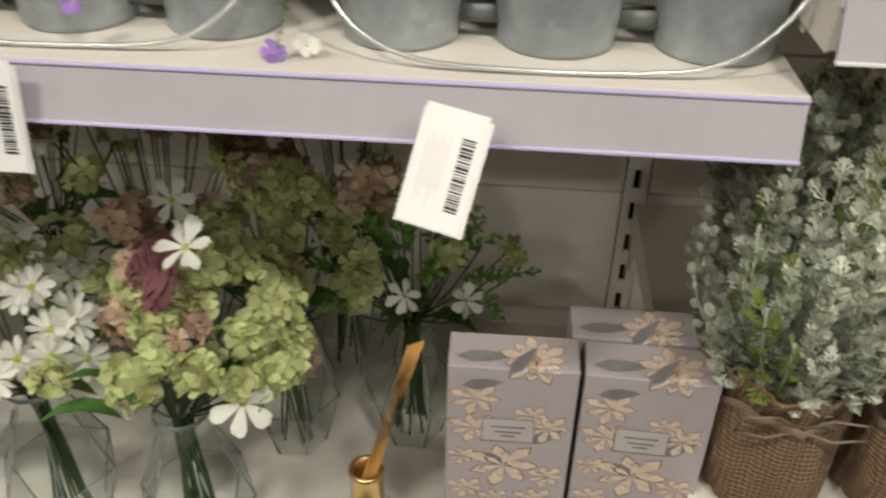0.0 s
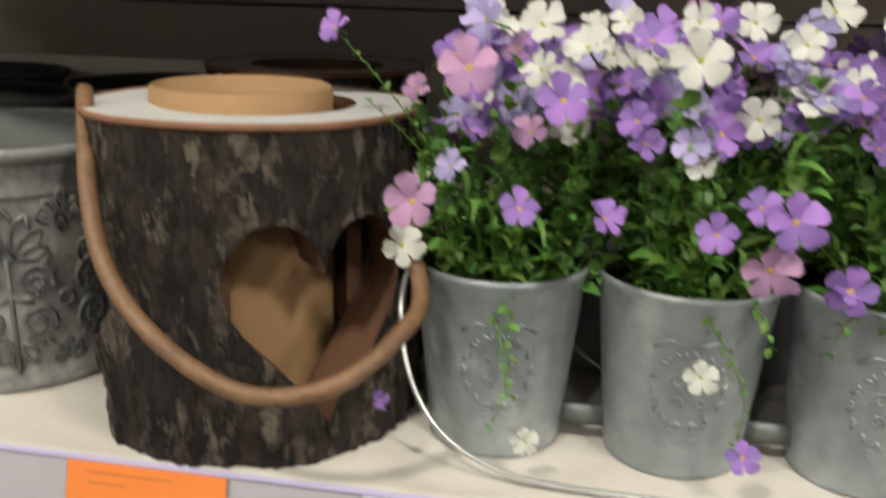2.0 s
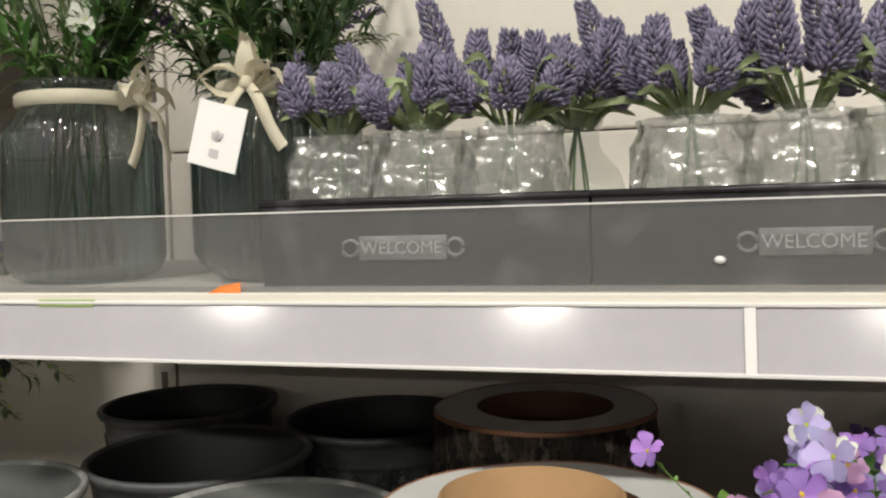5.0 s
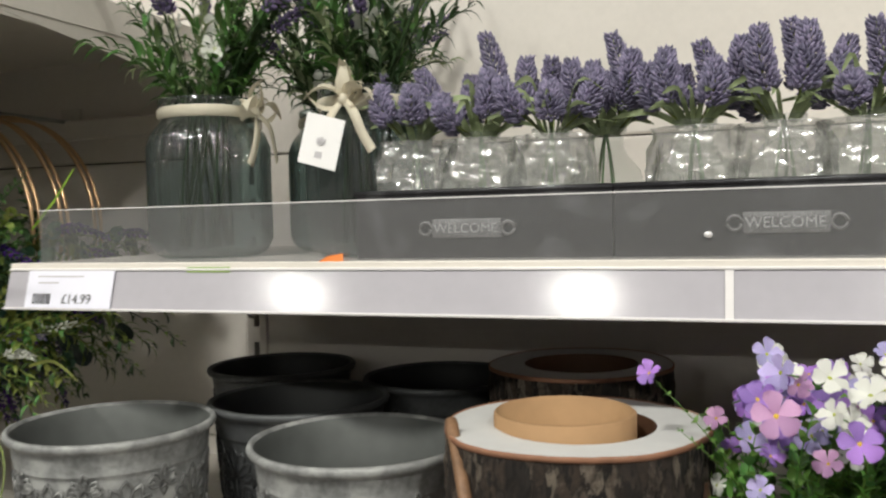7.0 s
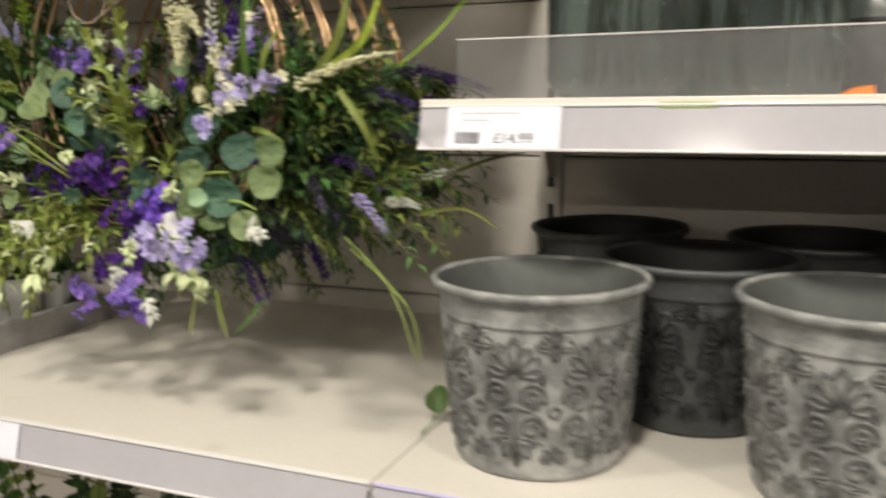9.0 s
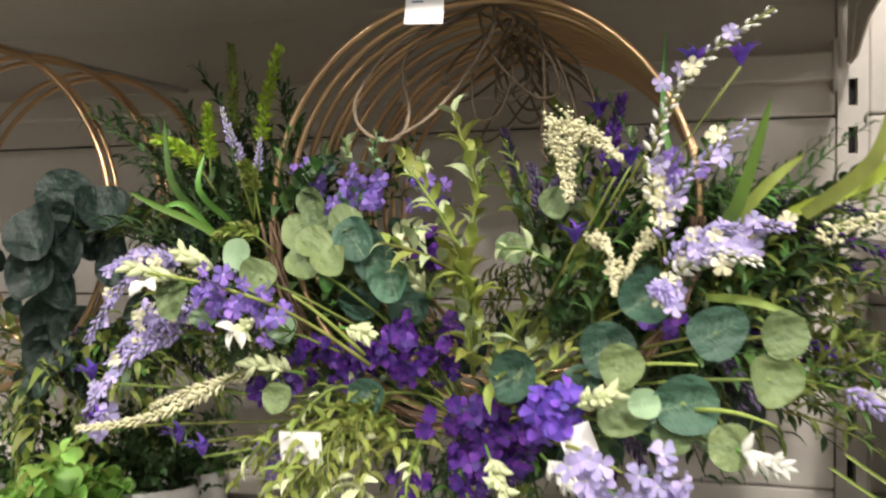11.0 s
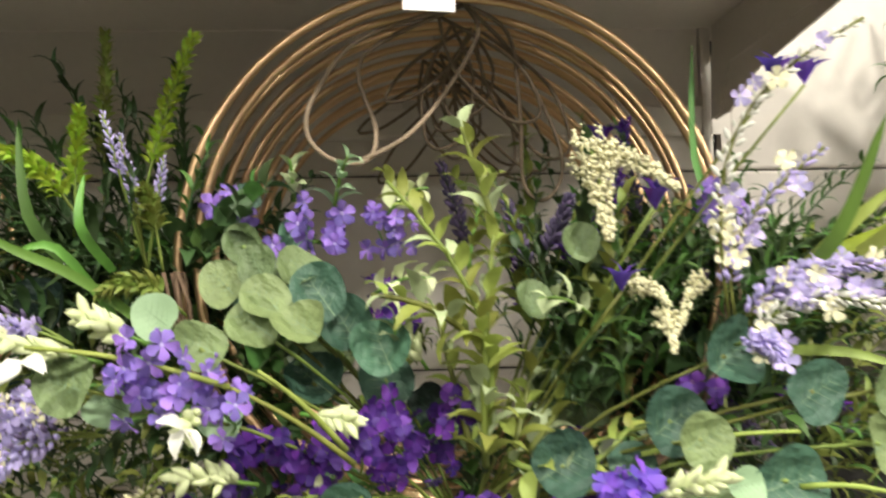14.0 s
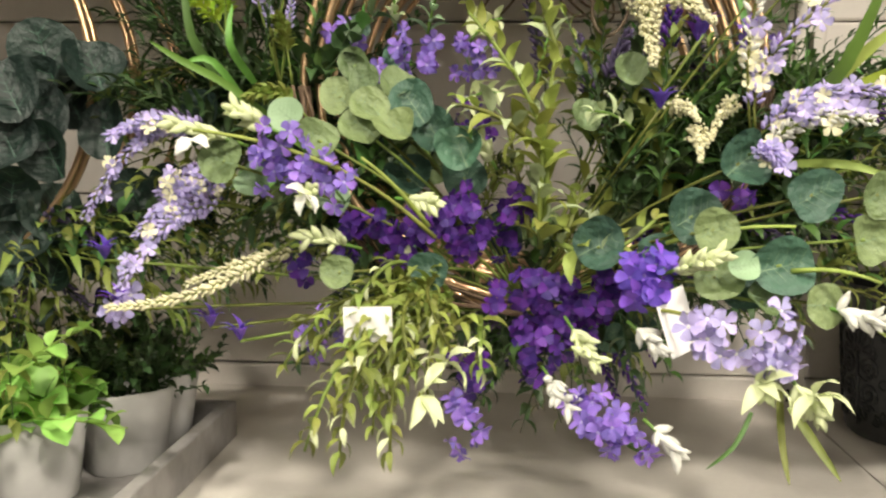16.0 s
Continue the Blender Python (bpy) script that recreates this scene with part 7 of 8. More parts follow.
    # leaves that hide the ring's sides
    for i in range(90):
        a = radians(rng.uniform(172, 222) if i % 3 else rng.uniform(318, 360))
        p = Vector((CX + RING * math.cos(a), rng.uniform(0.13, 0.33), CZ + RING * math.sin(a)))
        e = p + Vector((rng.uniform(-0.03, 0.07) * (1 if i % 3 else -1), rng.uniform(-0.03, 0.02), rng.uniform(-0.02, 0.06)))
        leafy(t, bend(p, e, rv(0.008), 5), LEAF if i % 2 else LEAF_W, (G_DARK, G_DARK, G_MID), rng.uniform(0.016, 0.026), 0.011, G_DARK, 0.0009, 0.8, name="filler_sprig")
    # spikes: cream, lavender and lime
    def spk(a, b, s, r, m, n, size, tpl=None, frm=0.2, sm=None):
        g = Geo()
        spike(g, bend(a, b, s, 10), r, 0, 1, n, size, tpl, frm)
        g.ob("flower_spike", [m, sm or G_OLIVE], t)
    def head(a, b, r, n):
        g = Geo()
        panicle(g, bend(a, b, (0, 0, 0.004), 8), r, int(n * 1.4), 0.0027)
        g.ob("cream_flower_head", [P_CREAM, G_OLIVE], t, "cream head of tiny round florets")
    spk((-1.442, 0.090, 1.378), (-1.543, 0.020, 1.338), (0, -0.005, -0.012), 0.0042, P_CREAM, 120, 0.006)
    spk((-1.437, 0.100, 1.366), (-1.507, 0.050, 1.348), (0, 0, 0.004), 0.0042, P_CREAM, 90, 0.0055)
    for a, b, r, n in (((-1.228, 0.100, 1.535), (-1.222, 0.090, 1.487), 0.0125, 520), ((-1.223, 0.100, 1.531), (-1.188, 0.080, 1.510), 0.0085, 380), ((-1.208, 0.100, 1.460), (-1.195, 0.080, 1.451), 0.006, 200), ((-1.194, 0.090, 1.444), (-1.193, 0.080, 1.427), 0.0065, 180), ((-1.170, 0.100, 1.464), (-1.188, 0.090, 1.436), 0.006, 160)):
        head(a, b, r, n)
    for a, b, s in (((-1.482, 0.100, 1.392), (-1.536, 0.020, 1.350), (0, -0.01, 0.02)), ((-1.484, 0.120, 1.406), (-1.534, 0.040, 1.378), (0, 0, 0.02)), ((-1.496, 0.120, 1.406), (-1.527, 0.060, 1.404), (0, 0, 0.01)), ((-1.507, 0.130, 1.429), (-1.592, 0.090, 1.385), (0, 0, 0.035)), ((-1.504, 0.120, 1.437), (-1.573, 0.090, 1.439), (0, 0, 0.012)), ((-1.496, 0.120, 1.406), (-1.516, 0.050, 1.388), (0, 0, 0.01))):
        spk(a, b, s, 0.006, P_PALE, 80, 0.0065, None, 0.25)
        spk(a, b, (s[0], s[1] + 0.004, s[2] + 0.004), 0.006, P_LAV, 40, 0.006, None, 0.2)
        p = bend(a, b, s, 10)
        for i in range(16):
            u = rng.uniform(3, 9.9)
            q = p[int(u)].lerp(p[int(u) + 1], u - int(u))
            part("small_blossom", rng.choice((B_PALE, B_PALE, B_CREAM)), t, face(q + rv(0.006), (rng.uniform(-0.5, 0.5), -1, rng.uniform(-0.3, 0.7)), rng.uniform(0.004, 0.0062), rng.uniform(0, 6)))
    for a, b, s in (((-1.169, 0.070, 1.428), (-1.113, 0.030, 1.450), (0, 0, 0.012)), ((-1.164, 0.080, 1.441), (-1.103, 0.050, 1.589), (-0.03, 0, 0.02)), ((-1.161, 0.080, 1.444), (-1.115, 0.070, 1.529), (-0.02, 0, 0)), ((-1.169, 0.070, 1.433), (-1.123, 0.050, 1.468), (0, 0, 0.01)), ((-1.170, 0.060, 1.431), (-1.157, 0.040, 1.424), (0, -0.01, 0.006)), ((-1.152, 0.080, 1.444), (-1.094, 0.060, 1.468), (0, 0, 0.01))):
        g = Geo()
        p = bend(a, b, s, 10)
        spike(g, p, 0.008, 0, 1, 60, 0.0065, None, 0.2)
        g.ob("flower_spike", [P_WHITE if rng.random() < 0.2 else P_PALE, G_OLIVE], t)
        for i in range(8):
            u = rng.uniform(2, 9.9)
            q = p[int(u)].lerp(p[int(u) + 1], u - int(u))
            part("small_blossom", rng.choice((B_PALE, B_PALE, B_CREAM)), t, face(q + rv(0.007), (rng.uniform(-0.5, 0.5), -1, rng.uniform(-0.3, 0.7)), rng.uniform(0.0048, 0.0068), rng.uniform(0, 6)))
    # star flowers
    for c in ((-1.218, 0.085, 1.458), (-1.145, 0.060, 1.559), (-1.119, 0.080, 1.563), (-1.209, 0.150, 1.543), (-1.194, 0.100, 1.501), (-1.234, 0.130, 1.473), (-1.550, 0.050, 1.331), (-1.499, 0.070, 1.317), (-1.480, 0.070, 1.309), (-1.563, 0.060, 1.361), (-1.186, 0.120, 1.508)):
        for k in range(7):
            a = 6.28 * k / 7
            g = Geo()
            g.put(LEAF_O, aim(c, Vector((0.6 * math.cos(a), 0.45 * math.sin(a) - 0.4, 0.75)), 0.0185), 0)
            g.ob("star_petal", P_DEEP if rng.random() < 0.15 else P_VIOLET, t)
        Geo().tube(bend(root, c, (0, 0.02, 0), 6), 0.001, 4).ob("stem", G_OLIVE, t)
    # left tuft: lime spikes, needles and blades
    for a, b, m, r in (((-1.480, 0.150, 1.496), (-1.439, 0.120, 1.602), G_LIME, 0.007), ((-1.500, 0.160, 1.503), (-1.495, 0.150, 1.613), G_OLIVE, 0.006), ((-1.498, 0.130, 1.495), (-1.532, 0.100, 1.537), G_LIME, 0.008), ((-1.510, 0.140, 1.496), (-1.500, 0.120, 1.561), G_LIME, 0.006), ((-1.457, 0.120, 1.475), (-1.465, 0.110, 1.517), G_OLIVE, 0.007), ((-1.445, 0.120, 1.451), (-1.483, 0.100, 1.464), G_OLIVE, 0.007)):
        spk(a, b, (0, 0, 0.01), r, m, 110, 0.009, LEAF, 0.3)
    for b in ((-1.476, 0.110, 1.547), (-1.488, 0.120, 1.561), (-1.456, 0.120, 1.536), (-1.474, 0.120, 1.533)):
        spk((-1.468, 0.130, 1.476), b, (0, 0, 0), 0.004, P_PALE, 34, 0.0042, None, 0.6)
    nd = Geo()
    for i in range(60):
        b = Vector((-1.464, 0.160, 1.437)) + Vector((rng.uniform(-0.05, 0.015), rng.uniform(-0.02, 0.05), rng.uniform(-0.02, 0.03)))
        e = b + Vector((rng.uniform(-0.13, 0.03), rng.uniform(-0.05, 0.03), rng.uniform(0.03, 0.14)))
        sprig(nd, bend(b, e, (0, 0, 0.012), 6), LEAF_N, rng.uniform(0.018, 0.034), 0.008, rng.choice((0, 0, 0, 1)), 0, 0.0009, 0.5)
    for i in range(70):
        b = Vector((-1.171, 0.140, 1.416)) + Vector((rng.uniform(-0.08, 0.06), rng.uniform(-0.03, 0.05), rng.uniform(-0.03, 0.03)))
        e = b + Vector((rng.uniform(-0.05, 0.12), rng.uniform(-0.03, 0.03), rng.uniform(0.03, 0.13)))
        sprig(nd, bend(b, e, (0, 0, 0.012), 6), rng.choice((LEAF_N, LEAF)), rng.uniform(0.016, 0.028), 0.009, rng.choice((0, 0, 1, 2)), 0, 0.0009, 0.6)
    nd.ob("needle_foliage", [G_DARK, G_MID, G_OLIVE], t, "dark green needle leaves")
    for pts, w, m in ((((-1.451, 0.130, 1.432), (-1.491, 0.100, 1.470), (-1.519, 0.080, 1.487), (-1.535, 0.070, 1.498)), 0.005, G_FRESH), (((-1.483, 0.120, 1.476), (-1.490, 0.090, 1.498), (-1.491, 0.100, 1.525)), 0.005, G_FRESH), (((-1.483, 0.120, 1.452), (-1.501, 0.090, 1.487), (-1.523, 0.090, 1.485)), 0.0045, G_FRESH), (((-1.506, 0.120, 1.479), (-1.519, 0.100, 1.505), (-1.524, 0.100, 1.551)), 0.006, G_MID), (((-1.142, 0.090, 1.443), (-1.122, 0.050, 1.482), (-1.106, 0.030, 1.538)), 0.008, G_FRESH), (((-1.132, 0.090, 1.455), (-1.110, 0.060, 1.488), (-1.087, 0.050, 1.509)), 0.007, G_YELLOW),
                      (((-1.149, 0.120, 1.493), (-1.164, 0.120, 1.531), (-1.163, 0.120, 1.596)), 0.004, G_MID), (((-1.158, 0.020, 1.305), (-1.158, 0.010, 1.275), (-1.156, 0.000, 1.254)), 0.004, G_OLIVE), (((-1.148, 0.030, 1.289), (-1.138, 0.020, 1.273), (-1.125, 0.010, 1.253)), 0.005, G_OLIVE), (((-1.139, 0.080, 1.426), (-1.114, 0.060, 1.426), (-1.086, 0.050, 1.417)), 0.005, G_OLIVE), (((-1.149, 0.100, 1.264), (-1.162, 0.090, 1.244), (-1.179, 0.090, 1.228)), 0.003, G_MID)):
        blade(t, pts, w, m)
    # brighter eucalyptus twigs reaching out
    for a, b in (((-1.356, 0.080, 1.377), (-1.411, 0.050, 1.420)), ((-1.360, 0.080, 1.384), (-1.398, 0.050, 1.427)), ((-1.411, 0.050, 1.420), (-1.493, 0.030, 1.442)), ((-1.212, 0.080, 1.376), (-1.144, 0.050, 1.390)), ((-1.145, 0.050, 1.364), (-1.103, 0.030, 1.361)), ((-1.231, 0.060, 1.338), (-1.184, 0.020, 1.333)), ((-1.205, 0.080, 1.380), (-1.172, 0.060, 1.362))):
        Geo().tube(bend(a, b, (0, -0.004, 0.004), 6), 0.0016, 6, taper=0.6).ob("twig_green", G_YELLOW, t)
    # dark filler low and behind
    fl = Geo()
    for i in range(150):
        a = radians(rng.uniform(180, 360))
        p = Vector((CX + RING * math.cos(a), Y + 0.02, CZ + RING * math.sin(a)))
        out = Vector((math.cos(a) * 1.1 + rng.uniform(-0.5, 0.5), rng.uniform(-0.2, 0.5), math.sin(a) * 0.4 + rng.uniform(-0.2, 0.7))).normalized()
        sprig(fl, bend(p, p + out * rng.uniform(0.04, 0.12), (0, 0, 0.01), 5), LEAF, rng.uniform(0.014, 0.024), 0.011, rng.choice((0, 0, 1, 2)), 0)
    fl.ob("foliage", [G_DARK, G_MID, G_OLIVE], t, "dark filler leaves")
    # lavender, dark sprigs and slim leaves inside the right of the ring
    for i in range(26):
        b = Vector((-1.191, 0.160, 1.442)) + Vector((rng.uniform(-0.09, 0.04), rng.uniform(-0.02, 0.06), rng.uniform(-0.02, 0.02)))
        e = b + Vector((rng.uniform(-0.04, 0.05), rng.uniform(-0.02, 0.03), rng.uniform(0.04, 0.1)))
        g = Geo()
        if i % 3 == 0:
            spike(g, bend(b, e, rv(0.01), 8), 0.008, 0, 1, 60, 0.008, None, 0.4)
            g.ob("flower_spike", [P_DEEP if i % 2 else P_LAV, G_DARK], t)
        else:
            sprig(g, bend(b, e, rv(0.012), 6), LEAF, rng.uniform(0.014, 0.024), 0.011, (0, 0, 1), 0, 0.0009, 0.7)
            g.ob("dark_sprig", [G_DARK, G_MID], t)
    for a, b, m in (((-1.366, 0.120, 1.505), (-1.357, 0.100, 1.532), G_MINT), ((-1.388, 0.130, 1.512), (-1.389, 0.120, 1.534), G_SAGE), ((-1.337, 0.110, 1.502), (-1.316, 0.090, 1.514), G_CREAM), ((-1.345, 0.100, 1.460), (-1.314, 0.080, 1.467), G_CREAM), ((-1.293, 0.120, 1.472), (-1.285, 0.120, 1.511), G_OLIVE), ((-1.233, 0.090, 1.446), (-1.264, 0.070, 1.456), G_SAGE), ((-1.334, 0.090, 1.430), (-1.335, 0.080, 1.449), G_SAGE)):
        g = Geo()
        sprig(g, bend(a, b, (0, 0, 0.004), 6), LEAF, 0.019, 0.0075, 0, 1, 0.0013, 0.75, 0.25)
        g.ob("leaf_tip", [m, G_FRESH], t, "pale serrated leaf tip")
    # grass and cream spikes on the side towards the pots
    for pts, w, m in ((((-1.058, 0.100, 1.330), (-1.004, 0.080, 1.291), (-0.965, 0.050, 1.233)), 0.0022, G_OLIVE), (((-1.064, 0.120, 1.316), (-0.998, 0.100, 1.272), (-0.972, 0.070, 1.231)), 0.0022, G_OLIVE), (((-1.021, 0.030, 1.459), (-0.996, 0.020, 1.433), (-0.987, 0.030, 1.402)), 0.006, G_OLIVE), (((-1.082, 0.100, 1.475), (-1.047, 0.080, 1.506), (-1.035, 0.080, 1.551)), 0.009, G_OLIVE), (((-1.088, 0.120, 1.476), (-1.036, 0.100, 1.502), (-1.013, 0.100, 1.552)), 0.008, G_LIME), (((-1.003, 0.140, 1.347), (-0.951, 0.120, 1.357), (-0.912, 0.110, 1.340)), 0.003, G_OLIVE), (((-1.030, 0.200, 1.367), (-0.952, 0.180, 1.395), (-0.907, 0.160, 1.404)), 0.003, G_OLIVE), (((-1.052, 0.200, 1.482), (-1.001, 0.180, 1.511), (-0.964, 0.170, 1.543)), 0.003, G_LIME)):
        blade(t, pts, w, m)
    head((-1.075, 0.060, 1.464), (-0.978, 0.040, 1.487), 0.006, 220)
    for i in range(16):
        b0 = Vector((-1.073, 0.140, 1.371)) + Vector((rng.uniform(-0.02, 0.02), rng.uniform(-0.01, 0.05), rng.uniform(-0.03, 0.03)))
        e0 = b0 + Vector((rng.uniform(0.04, 0.11), rng.uniform(-0.04, 0.03), rng.uniform(-0.05, 0.05)))
        g = Geo()
        if i % 4 == 0:
            spike(g, bend(b0, e0, (0, 0, 0.01), 8), 0.006, 0, 1, 50, 0.007, None, 0.4)
            g.ob("flower_spike", [P_PALE if i % 8 else P_WHITE, G_OLIVE], t)
        else:
            leafy(t, bend(b0, e0, (0, 0, 0.012), 6), rng.choice((LEAF, LEAF_N)), (G_MID, G_OLIVE, G_OLIVE), 0.022, 0.011, G_OLIVE, 0.001, 0.6, name="side_sprig")
    # paper tags in the leaves
    Geo().box(-0.015, 0, -0.011, 0.015, 0.0006, 0.011).ob("paper_tag", PAPER, t, "small white paper tag", False, Matrix.Translation((-1.394, 0.050, 1.326)) @ pose(0, 0, 0, 4, -2, 0))
    Geo().box(-0.01, 0, -0.02, 0.01, 0.0006, 0.02).ob("paper_tag", PAPER, t, "small white paper tag", False, Matrix.Translation((-1.209, 0.050, 1.332)) @ pose(0, 0, 0, 0, -20, 20))
    # hanging twine
    for i in range(14):
        q = Vector((CX + rng.uniform(-0.012, 0.03), rng.uniform(0.15, 0.36), CZ + RING - 0.004))
        w, h = rng.uniform(-0.07, 0.07), rng.uniform(0.04, 0.085)
        twine_loop(t, (q, q + Vector((w * 0.5 - 0.015, 0.004, -h * 0.5)), q + Vector((w - 0.008, 0, -h)), q + Vector((w + 0.012, -0.004, -h * 0.95)), q + Vector((w * 0.6 + 0.018, 0, -h * 0.45)), q), 0.0012)
    k = (CX + 0.01, Y + 0.03, CZ + RING - 0.002)
    twine_loop(t, (k, (-1.349, 0.140, 1.606), (-1.375, 0.120, 1.569), (-1.379, 0.120, 1.547), (-1.365, 0.120, 1.533), (-1.347, 0.120, 1.533), (-1.342, 0.130, 1.552), (-1.349, 0.150, 1.598), k))
    twine_loop(t, ((-1.350, 0.120, 1.533), (-1.325, 0.120, 1.546), (-1.302, 0.130, 1.573), (-1.282, 0.140, 1.609), k))
    twine_loop(t, (k, (-1.258, 0.180, 1.620), (-1.252, 0.180, 1.570), (-1.253, 0.170, 1.526), (-1.241, 0.170, 1.514), (-1.229, 0.170, 1.529), (-1.231, 0.180, 1.559), (-1.253, 0.190, 1.609), k))
    return t


front_wreath()
gw = generic_wreath(310, "gold ring wreath of dark foliage hanging behind another")
gw.matrix_basis = pose(0, 0.185, 0)
for i, (y, dx, r) in enumerate(((0.225, 0.012, 4), (0.285, -0.008, -5), (0.33, 0.014, 3), (0.39, -0.004, -3))):
    copy_thing(gw, pose(dx, y, 0) @ Matrix.Translation((CX, 0, CZ + RING)) @ Matrix.Rotation(radians(r), 4, "Y") @ Matrix.Translation((-CX, 0, -CZ - RING)))
gl = generic_wreath(311, "gold ring wreath of eucalyptus on the next hook, shade put into leaf colour", dark=True)
gl.matrix_basis = pose(-0.47, 0.15, 0.0)
copy_thing(gl, pose(-0.475, 0.23, 0.003))
copy_thing(gl, pose(-0.468, 0.31, -0.002))
rng.seed(77)
# leaves on the shaded left wreath, darkened by colour
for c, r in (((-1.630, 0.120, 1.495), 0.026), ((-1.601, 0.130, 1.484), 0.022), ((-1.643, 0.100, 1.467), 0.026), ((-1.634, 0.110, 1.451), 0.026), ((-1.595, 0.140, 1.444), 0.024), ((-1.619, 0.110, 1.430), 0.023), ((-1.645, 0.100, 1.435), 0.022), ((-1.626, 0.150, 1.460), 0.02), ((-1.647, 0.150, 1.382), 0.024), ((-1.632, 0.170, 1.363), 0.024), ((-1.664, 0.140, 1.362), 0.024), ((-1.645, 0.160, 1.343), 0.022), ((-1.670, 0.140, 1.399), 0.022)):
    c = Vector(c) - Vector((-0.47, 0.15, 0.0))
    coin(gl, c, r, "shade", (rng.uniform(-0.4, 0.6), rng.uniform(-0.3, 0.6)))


# ---------------------------------------------------------------- hooks and the hanging price ticket
def hook(x, front):
    t = thing("display_hook", pose(x, 0, CZ + RING + 0.006), "bright steel display hook fixed to the back panel", "hook", "display hooks")
    Geo().tube([(0, BACK - 0.004, 0), (0, front + 0.02, 0), (0, front + 0.004, 0.001), (0, front, 0.003)], 0.003, 8).ob("prong", WIRE, t)
    Geo().box(-0.018, BACK - 0.005, -0.02, 0.018, BACK - 0.001, 0.02, 0, 0.001).ob("plate", CREAM, t)


rail = thing("hook_rail", pose(0, 0, 0), "cream steel crossbar carrying the display hooks", "hook rail")
Geo().box(X_L - 1.234, BACK - 0.02, 1.613, X_L - 0.016, BACK - 0.0005, 1.642, 0, 0.0025).ob("bar", PANEL, rail, "", False)
for x in (X_L - 1.232, X_L - 0.022):
    Geo().box(x, BACK - 0.023, 1.6, x + 0.004, BACK - 0.002, 1.654, 0, 0.0006).ob("end_bracket", CREAM, rail, "", False)
hook(CX, 0.085)
hook(CX - 0.47, 0.1)
tk = thing("price_ticket", Matrix.Translation((-1.313, 0.078, 1.620)) @ pose(0, 0, 0, -4, 3.2, 0), "white plastic price ticket reading £9.99 on a hook", "price tag")
card = Geo().box(-0.0132, 0, -0.0185, 0.0132, 0.0012, 0.0185, 0, 0.0004).ob("card", PAPER, tk, "", False)
Geo().box(-0.0135, -0.0006, 0.0125, 0.0135, 0.002, 0.0195, 0, 0.0005).ob("holder", CLEAR_EDGE, tk, "clear plastic ticket holder", False)
for s in (-1, 1):
    Geo().box(s * 0.0085 - 0.0018, -0.001, 0.0145, s * 0.0085 + 0.0018, 0.003, 0.0205, 0, 0.0004).ob("clip", DARK, tk, "", False)
text_part("£9.99", 0.0066, (-0.0085, -0.0003, 0.0055), card, INK)
for z, a, b, m in ((0.002, -0.008, 0.0005, FAINT), (-0.0022, -0.0085, 0.0105, BLUEINK), (-0.0044, -0.0085, -0.0005, BLUEINK)):
    Geo().box(a, -0.0003, z, b, -0.0001, z + 0.0011).ob("print_line", m, card, "", False)


# ---------------------------------------------------------------- tray of potted greenery
tr = thing("wooden_tray", pose(0, 0, M_Z), "weathered grey wooden tray holding pots", "tray")
for a in ((-1.586, 0.02, 0.0, -1.573, 0.346, 0.036), (-2.04, 0.02, 0.0, -2.027, 0.346, 0.036), (-2.027, 0.02, 0.0, -1.586, 0.032, 0.036), (-2.027, 0.334, 0.0, -1.586, 0.346, 0.036)):
    Geo().box(*a, 0, 0.0015).ob("side_board", GREYWOOD, tr, "", False)
Geo().box(-2.027, 0.032, 0.002, -1.586, 0.334, 0.008).ob("base_board", GREYWOOD, tr, "", False)


def green_pot(x, y, label, seed, mats, high, leaf, tpl=LEAF_W):
    rng.seed(seed)
    t = thing("potted_plant", pose(x, y, M_Z + 0.008, 0, 0, rng.uniform(-10, 10)), label, "potted plant", "pots in the tray")
    Geo().lathe([(0.002, 0.001), (0.032, 0.0), (0.034, 0.002), (0.043, 0.07), (0.0425, 0.072), (0.04, 0.071), (0.039, 0.06), (0.002, 0.058)], 28, 0, wob=lambda a, z: 1 + 0.05 * math.cos(4 * a)).ob("pot", CEMENT, t, "pale cement pot")
    g = Geo()
    for i in range(34):
        a, u = rng.uniform(0, 6.28), rng.random() ** 0.5
        b = Vector((0.02 * math.cos(a), 0.02 * math.sin(a), 0.06))
        e = Vector((0.074 * u * math.cos(a), 0.074 * u * math.sin(a), 0.072 + high * rng.uniform(0.3, 1.0) - 0.045 * u ** 3))
        sprig(g, bend(b, e, rv(0.006), 5), tpl, leaf * rng.uniform(0.8, 1.2), leaf * 0.62, rng.choice((0, 0, 1)), 1, 0.001, 0.8)
    g.ob("foliage", mats, t)
    return t


green_pot(-1.735, 0.085, "pale cement pot of bright green succulent leaves", 401, [G_VIVID, G_FRESH], 0.075, 0.034, LEAF_R)
green_pot(-1.68, 0.165, "pale cement pot of leafy bright green stems", 402, [G_VIVID, G_FRESH], 0.04, 0.032, LEAF_R)
green_pot(-1.638, 0.24, "pale cement pot of small dark green leaves", 403, [G_DARK, G_DARK], 0.075, 0.017)
green_pot(-1.635, 0.29, "pale cement pot of dark foliage near the panel", 404, [G_DARK, G_MID], 0.07, 0.015)
green_pot(-1.77, 0.24, "pale cement pot of dark green leaves", 405, [G_DARK, G_MID], 0.08, 0.016)
green_pot(-1.83, 0.12, "pale cement pot of fresh green leaves", 406, [G_FRESH, G_MID], 0.07, 0.02)
green_pot(-1.725, 0.285, "pale cement pot of dark trailing leaves", 407, [G_DARK, G_DARK], 0.09, 0.015)
g = Geo()
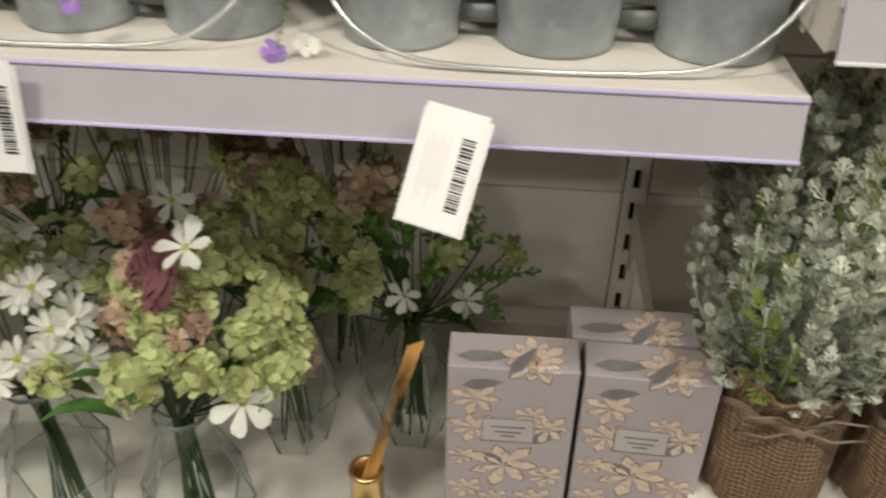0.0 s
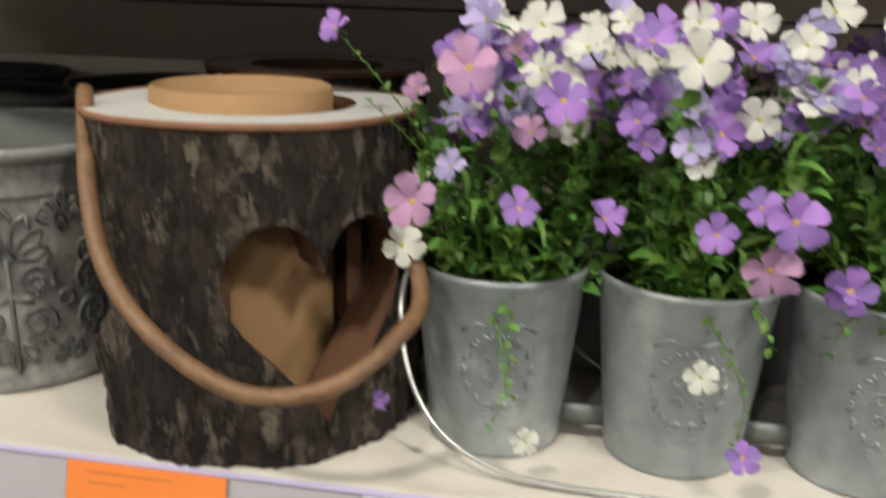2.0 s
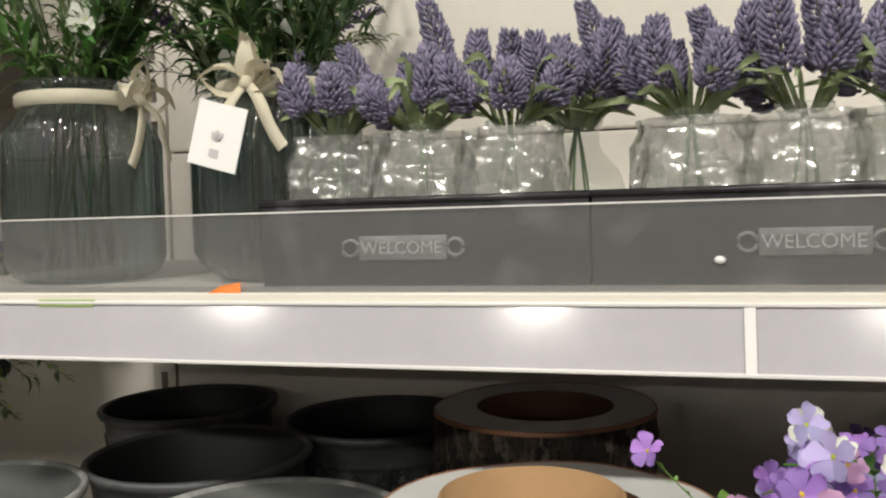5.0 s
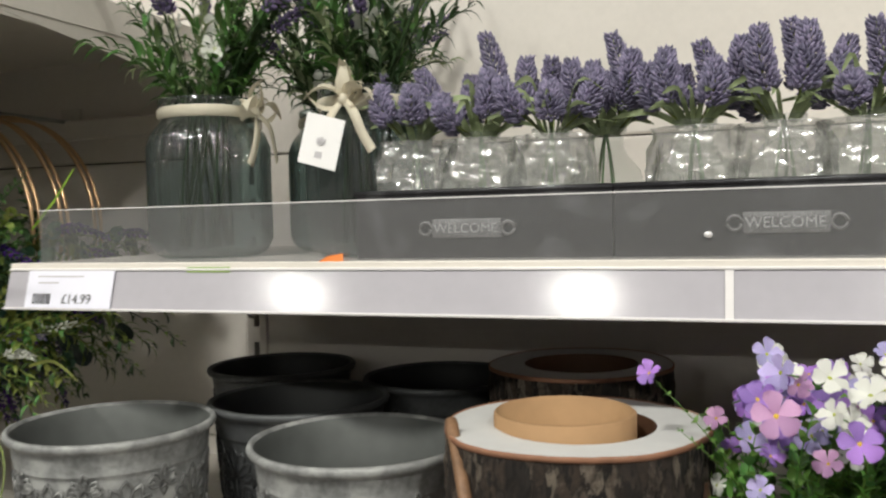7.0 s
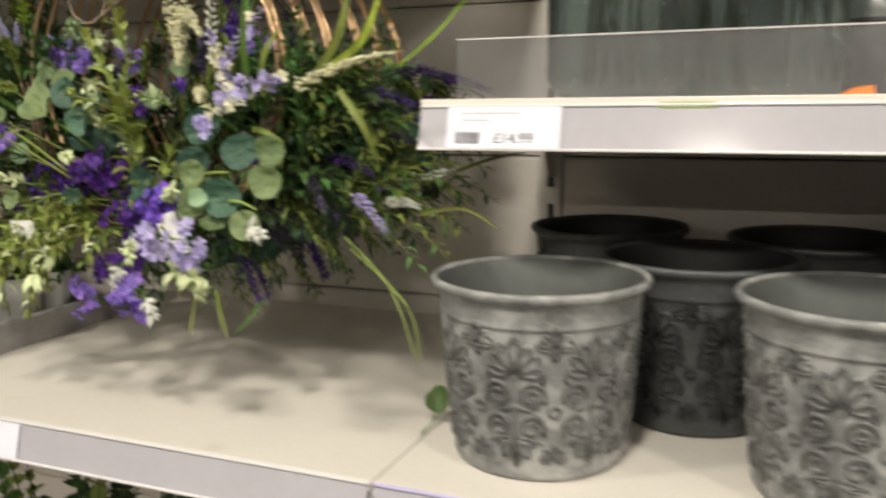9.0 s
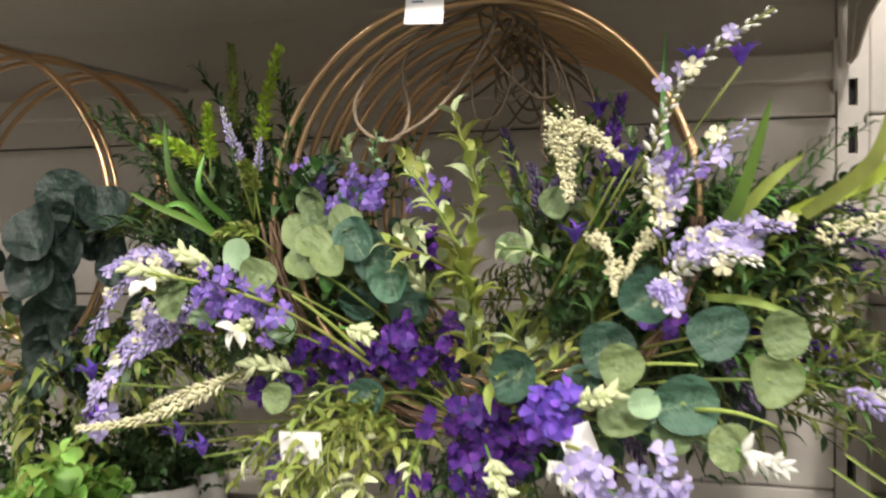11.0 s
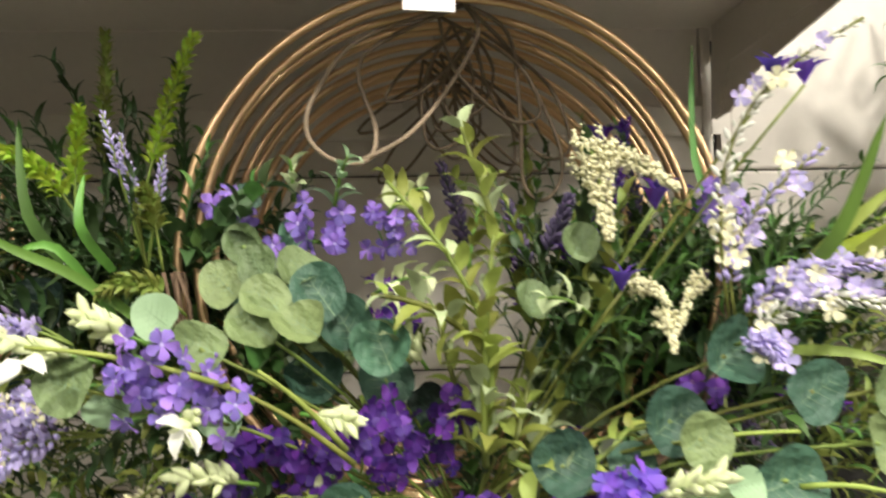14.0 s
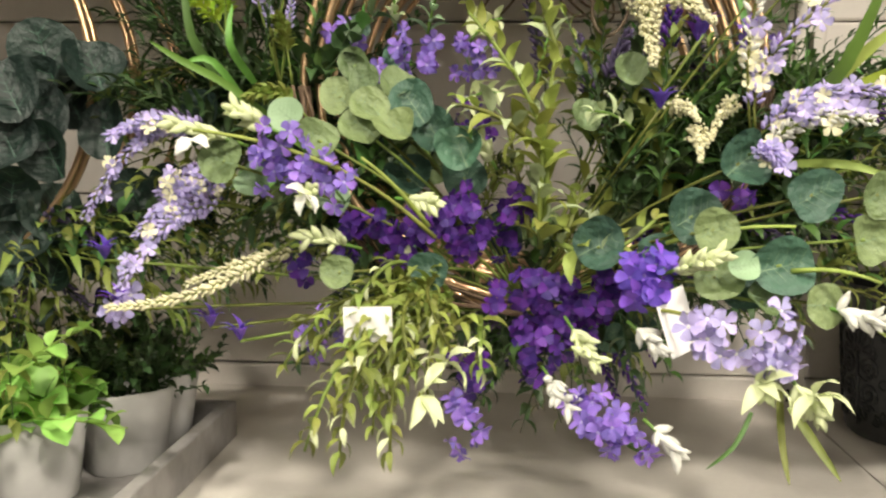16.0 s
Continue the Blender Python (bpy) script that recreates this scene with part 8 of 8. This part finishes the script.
sprig(g, bend((-1.68, 0.15, 1.225), (-1.575, 0.110, 1.235), (0, -0.01, 0.006), 6), LEAF_R, 0.03, 0.018, 0, 0, 0.001, 0.8)
sprig(g, bend((-1.7, 0.14, 1.23), (-1.598, 0.100, 1.308), (0, -0.01, 0.01), 6), LEAF_R, 0.026, 0.016, 0, 0, 0.001, 0.8)
stray = thing("leafy_sprig", pose(0, 0, 0), "bright green leafy stems leaning over the pots", "artificial stem")
g.ob("stem", [G_VIVID], stray)


# greenery below the wreath shelf
def low_plant(x, y, label, seed):
    rng.seed(seed)
    t = thing("leafy_plant", pose(x, y, 0.66), label, "artificial plant", "plants on the low shelf")
    Geo().lathe([(0.002, 0.001), (0.055, 0.0), (0.075, 0.12), (0.077, 0.124), (0.07, 0.122), (0.066, 0.1), (0.002, 0.098)], 36).ob("pot", CEMENT, t)
    g = Geo()
    for i in range(70):
        a, u = rng.uniform(0, 6.28), rng.random() ** 0.5
        b = Vector((0.03 * math.cos(a), 0.03 * math.sin(a), 0.1))
        e = Vector((0.16 * u * math.cos(a), 0.16 * u * math.sin(a), 0.15 + 0.27 * rng.uniform(0.35, 1.0)))
        sprig(g, bend(b, e, rv(0.01), 6), LEAF_W, rng.uniform(0.022, 0.034), 0.018, rng.choice((0, 0, 1, 2)), 0, 0.0012, 0.8)
    g.ob("foliage", [G_DARK, G_MID, G_OLIVE], t, "dense dark green leaves")


low_plant(-1.14, 0.1, "dark green leafy plant in a pale pot under the shelf", 501)
low_plant(-1.4, 0.12, "leafy green plant in a pale pot under the shelf", 502)
low_plant(-0.88, 0.2, "leafy green plant in a pale pot beside vases", 503)

lf = thing("fallen_leaf", pose(-0.985, 0.135, M_Z + 0.003), "single round green leaf on a thin stalk on the shelf", "leaf")
part("leaf_blade", coin_mesh(G_MID)[2], lf, Matrix.Translation((0, 0, 0.006)) @ Matrix.Rotation(radians(62), 4, "X") @ Matrix.Diagonal((0.024, 0.028, 0.028, 1)))
Geo().tube([(0.0, 0.001, 0.007), (-0.001, -0.012, 0.002), (-0.003, -0.03, -0.0018)], 0.0007, 5).ob("stalk", G_FRESH, lf)
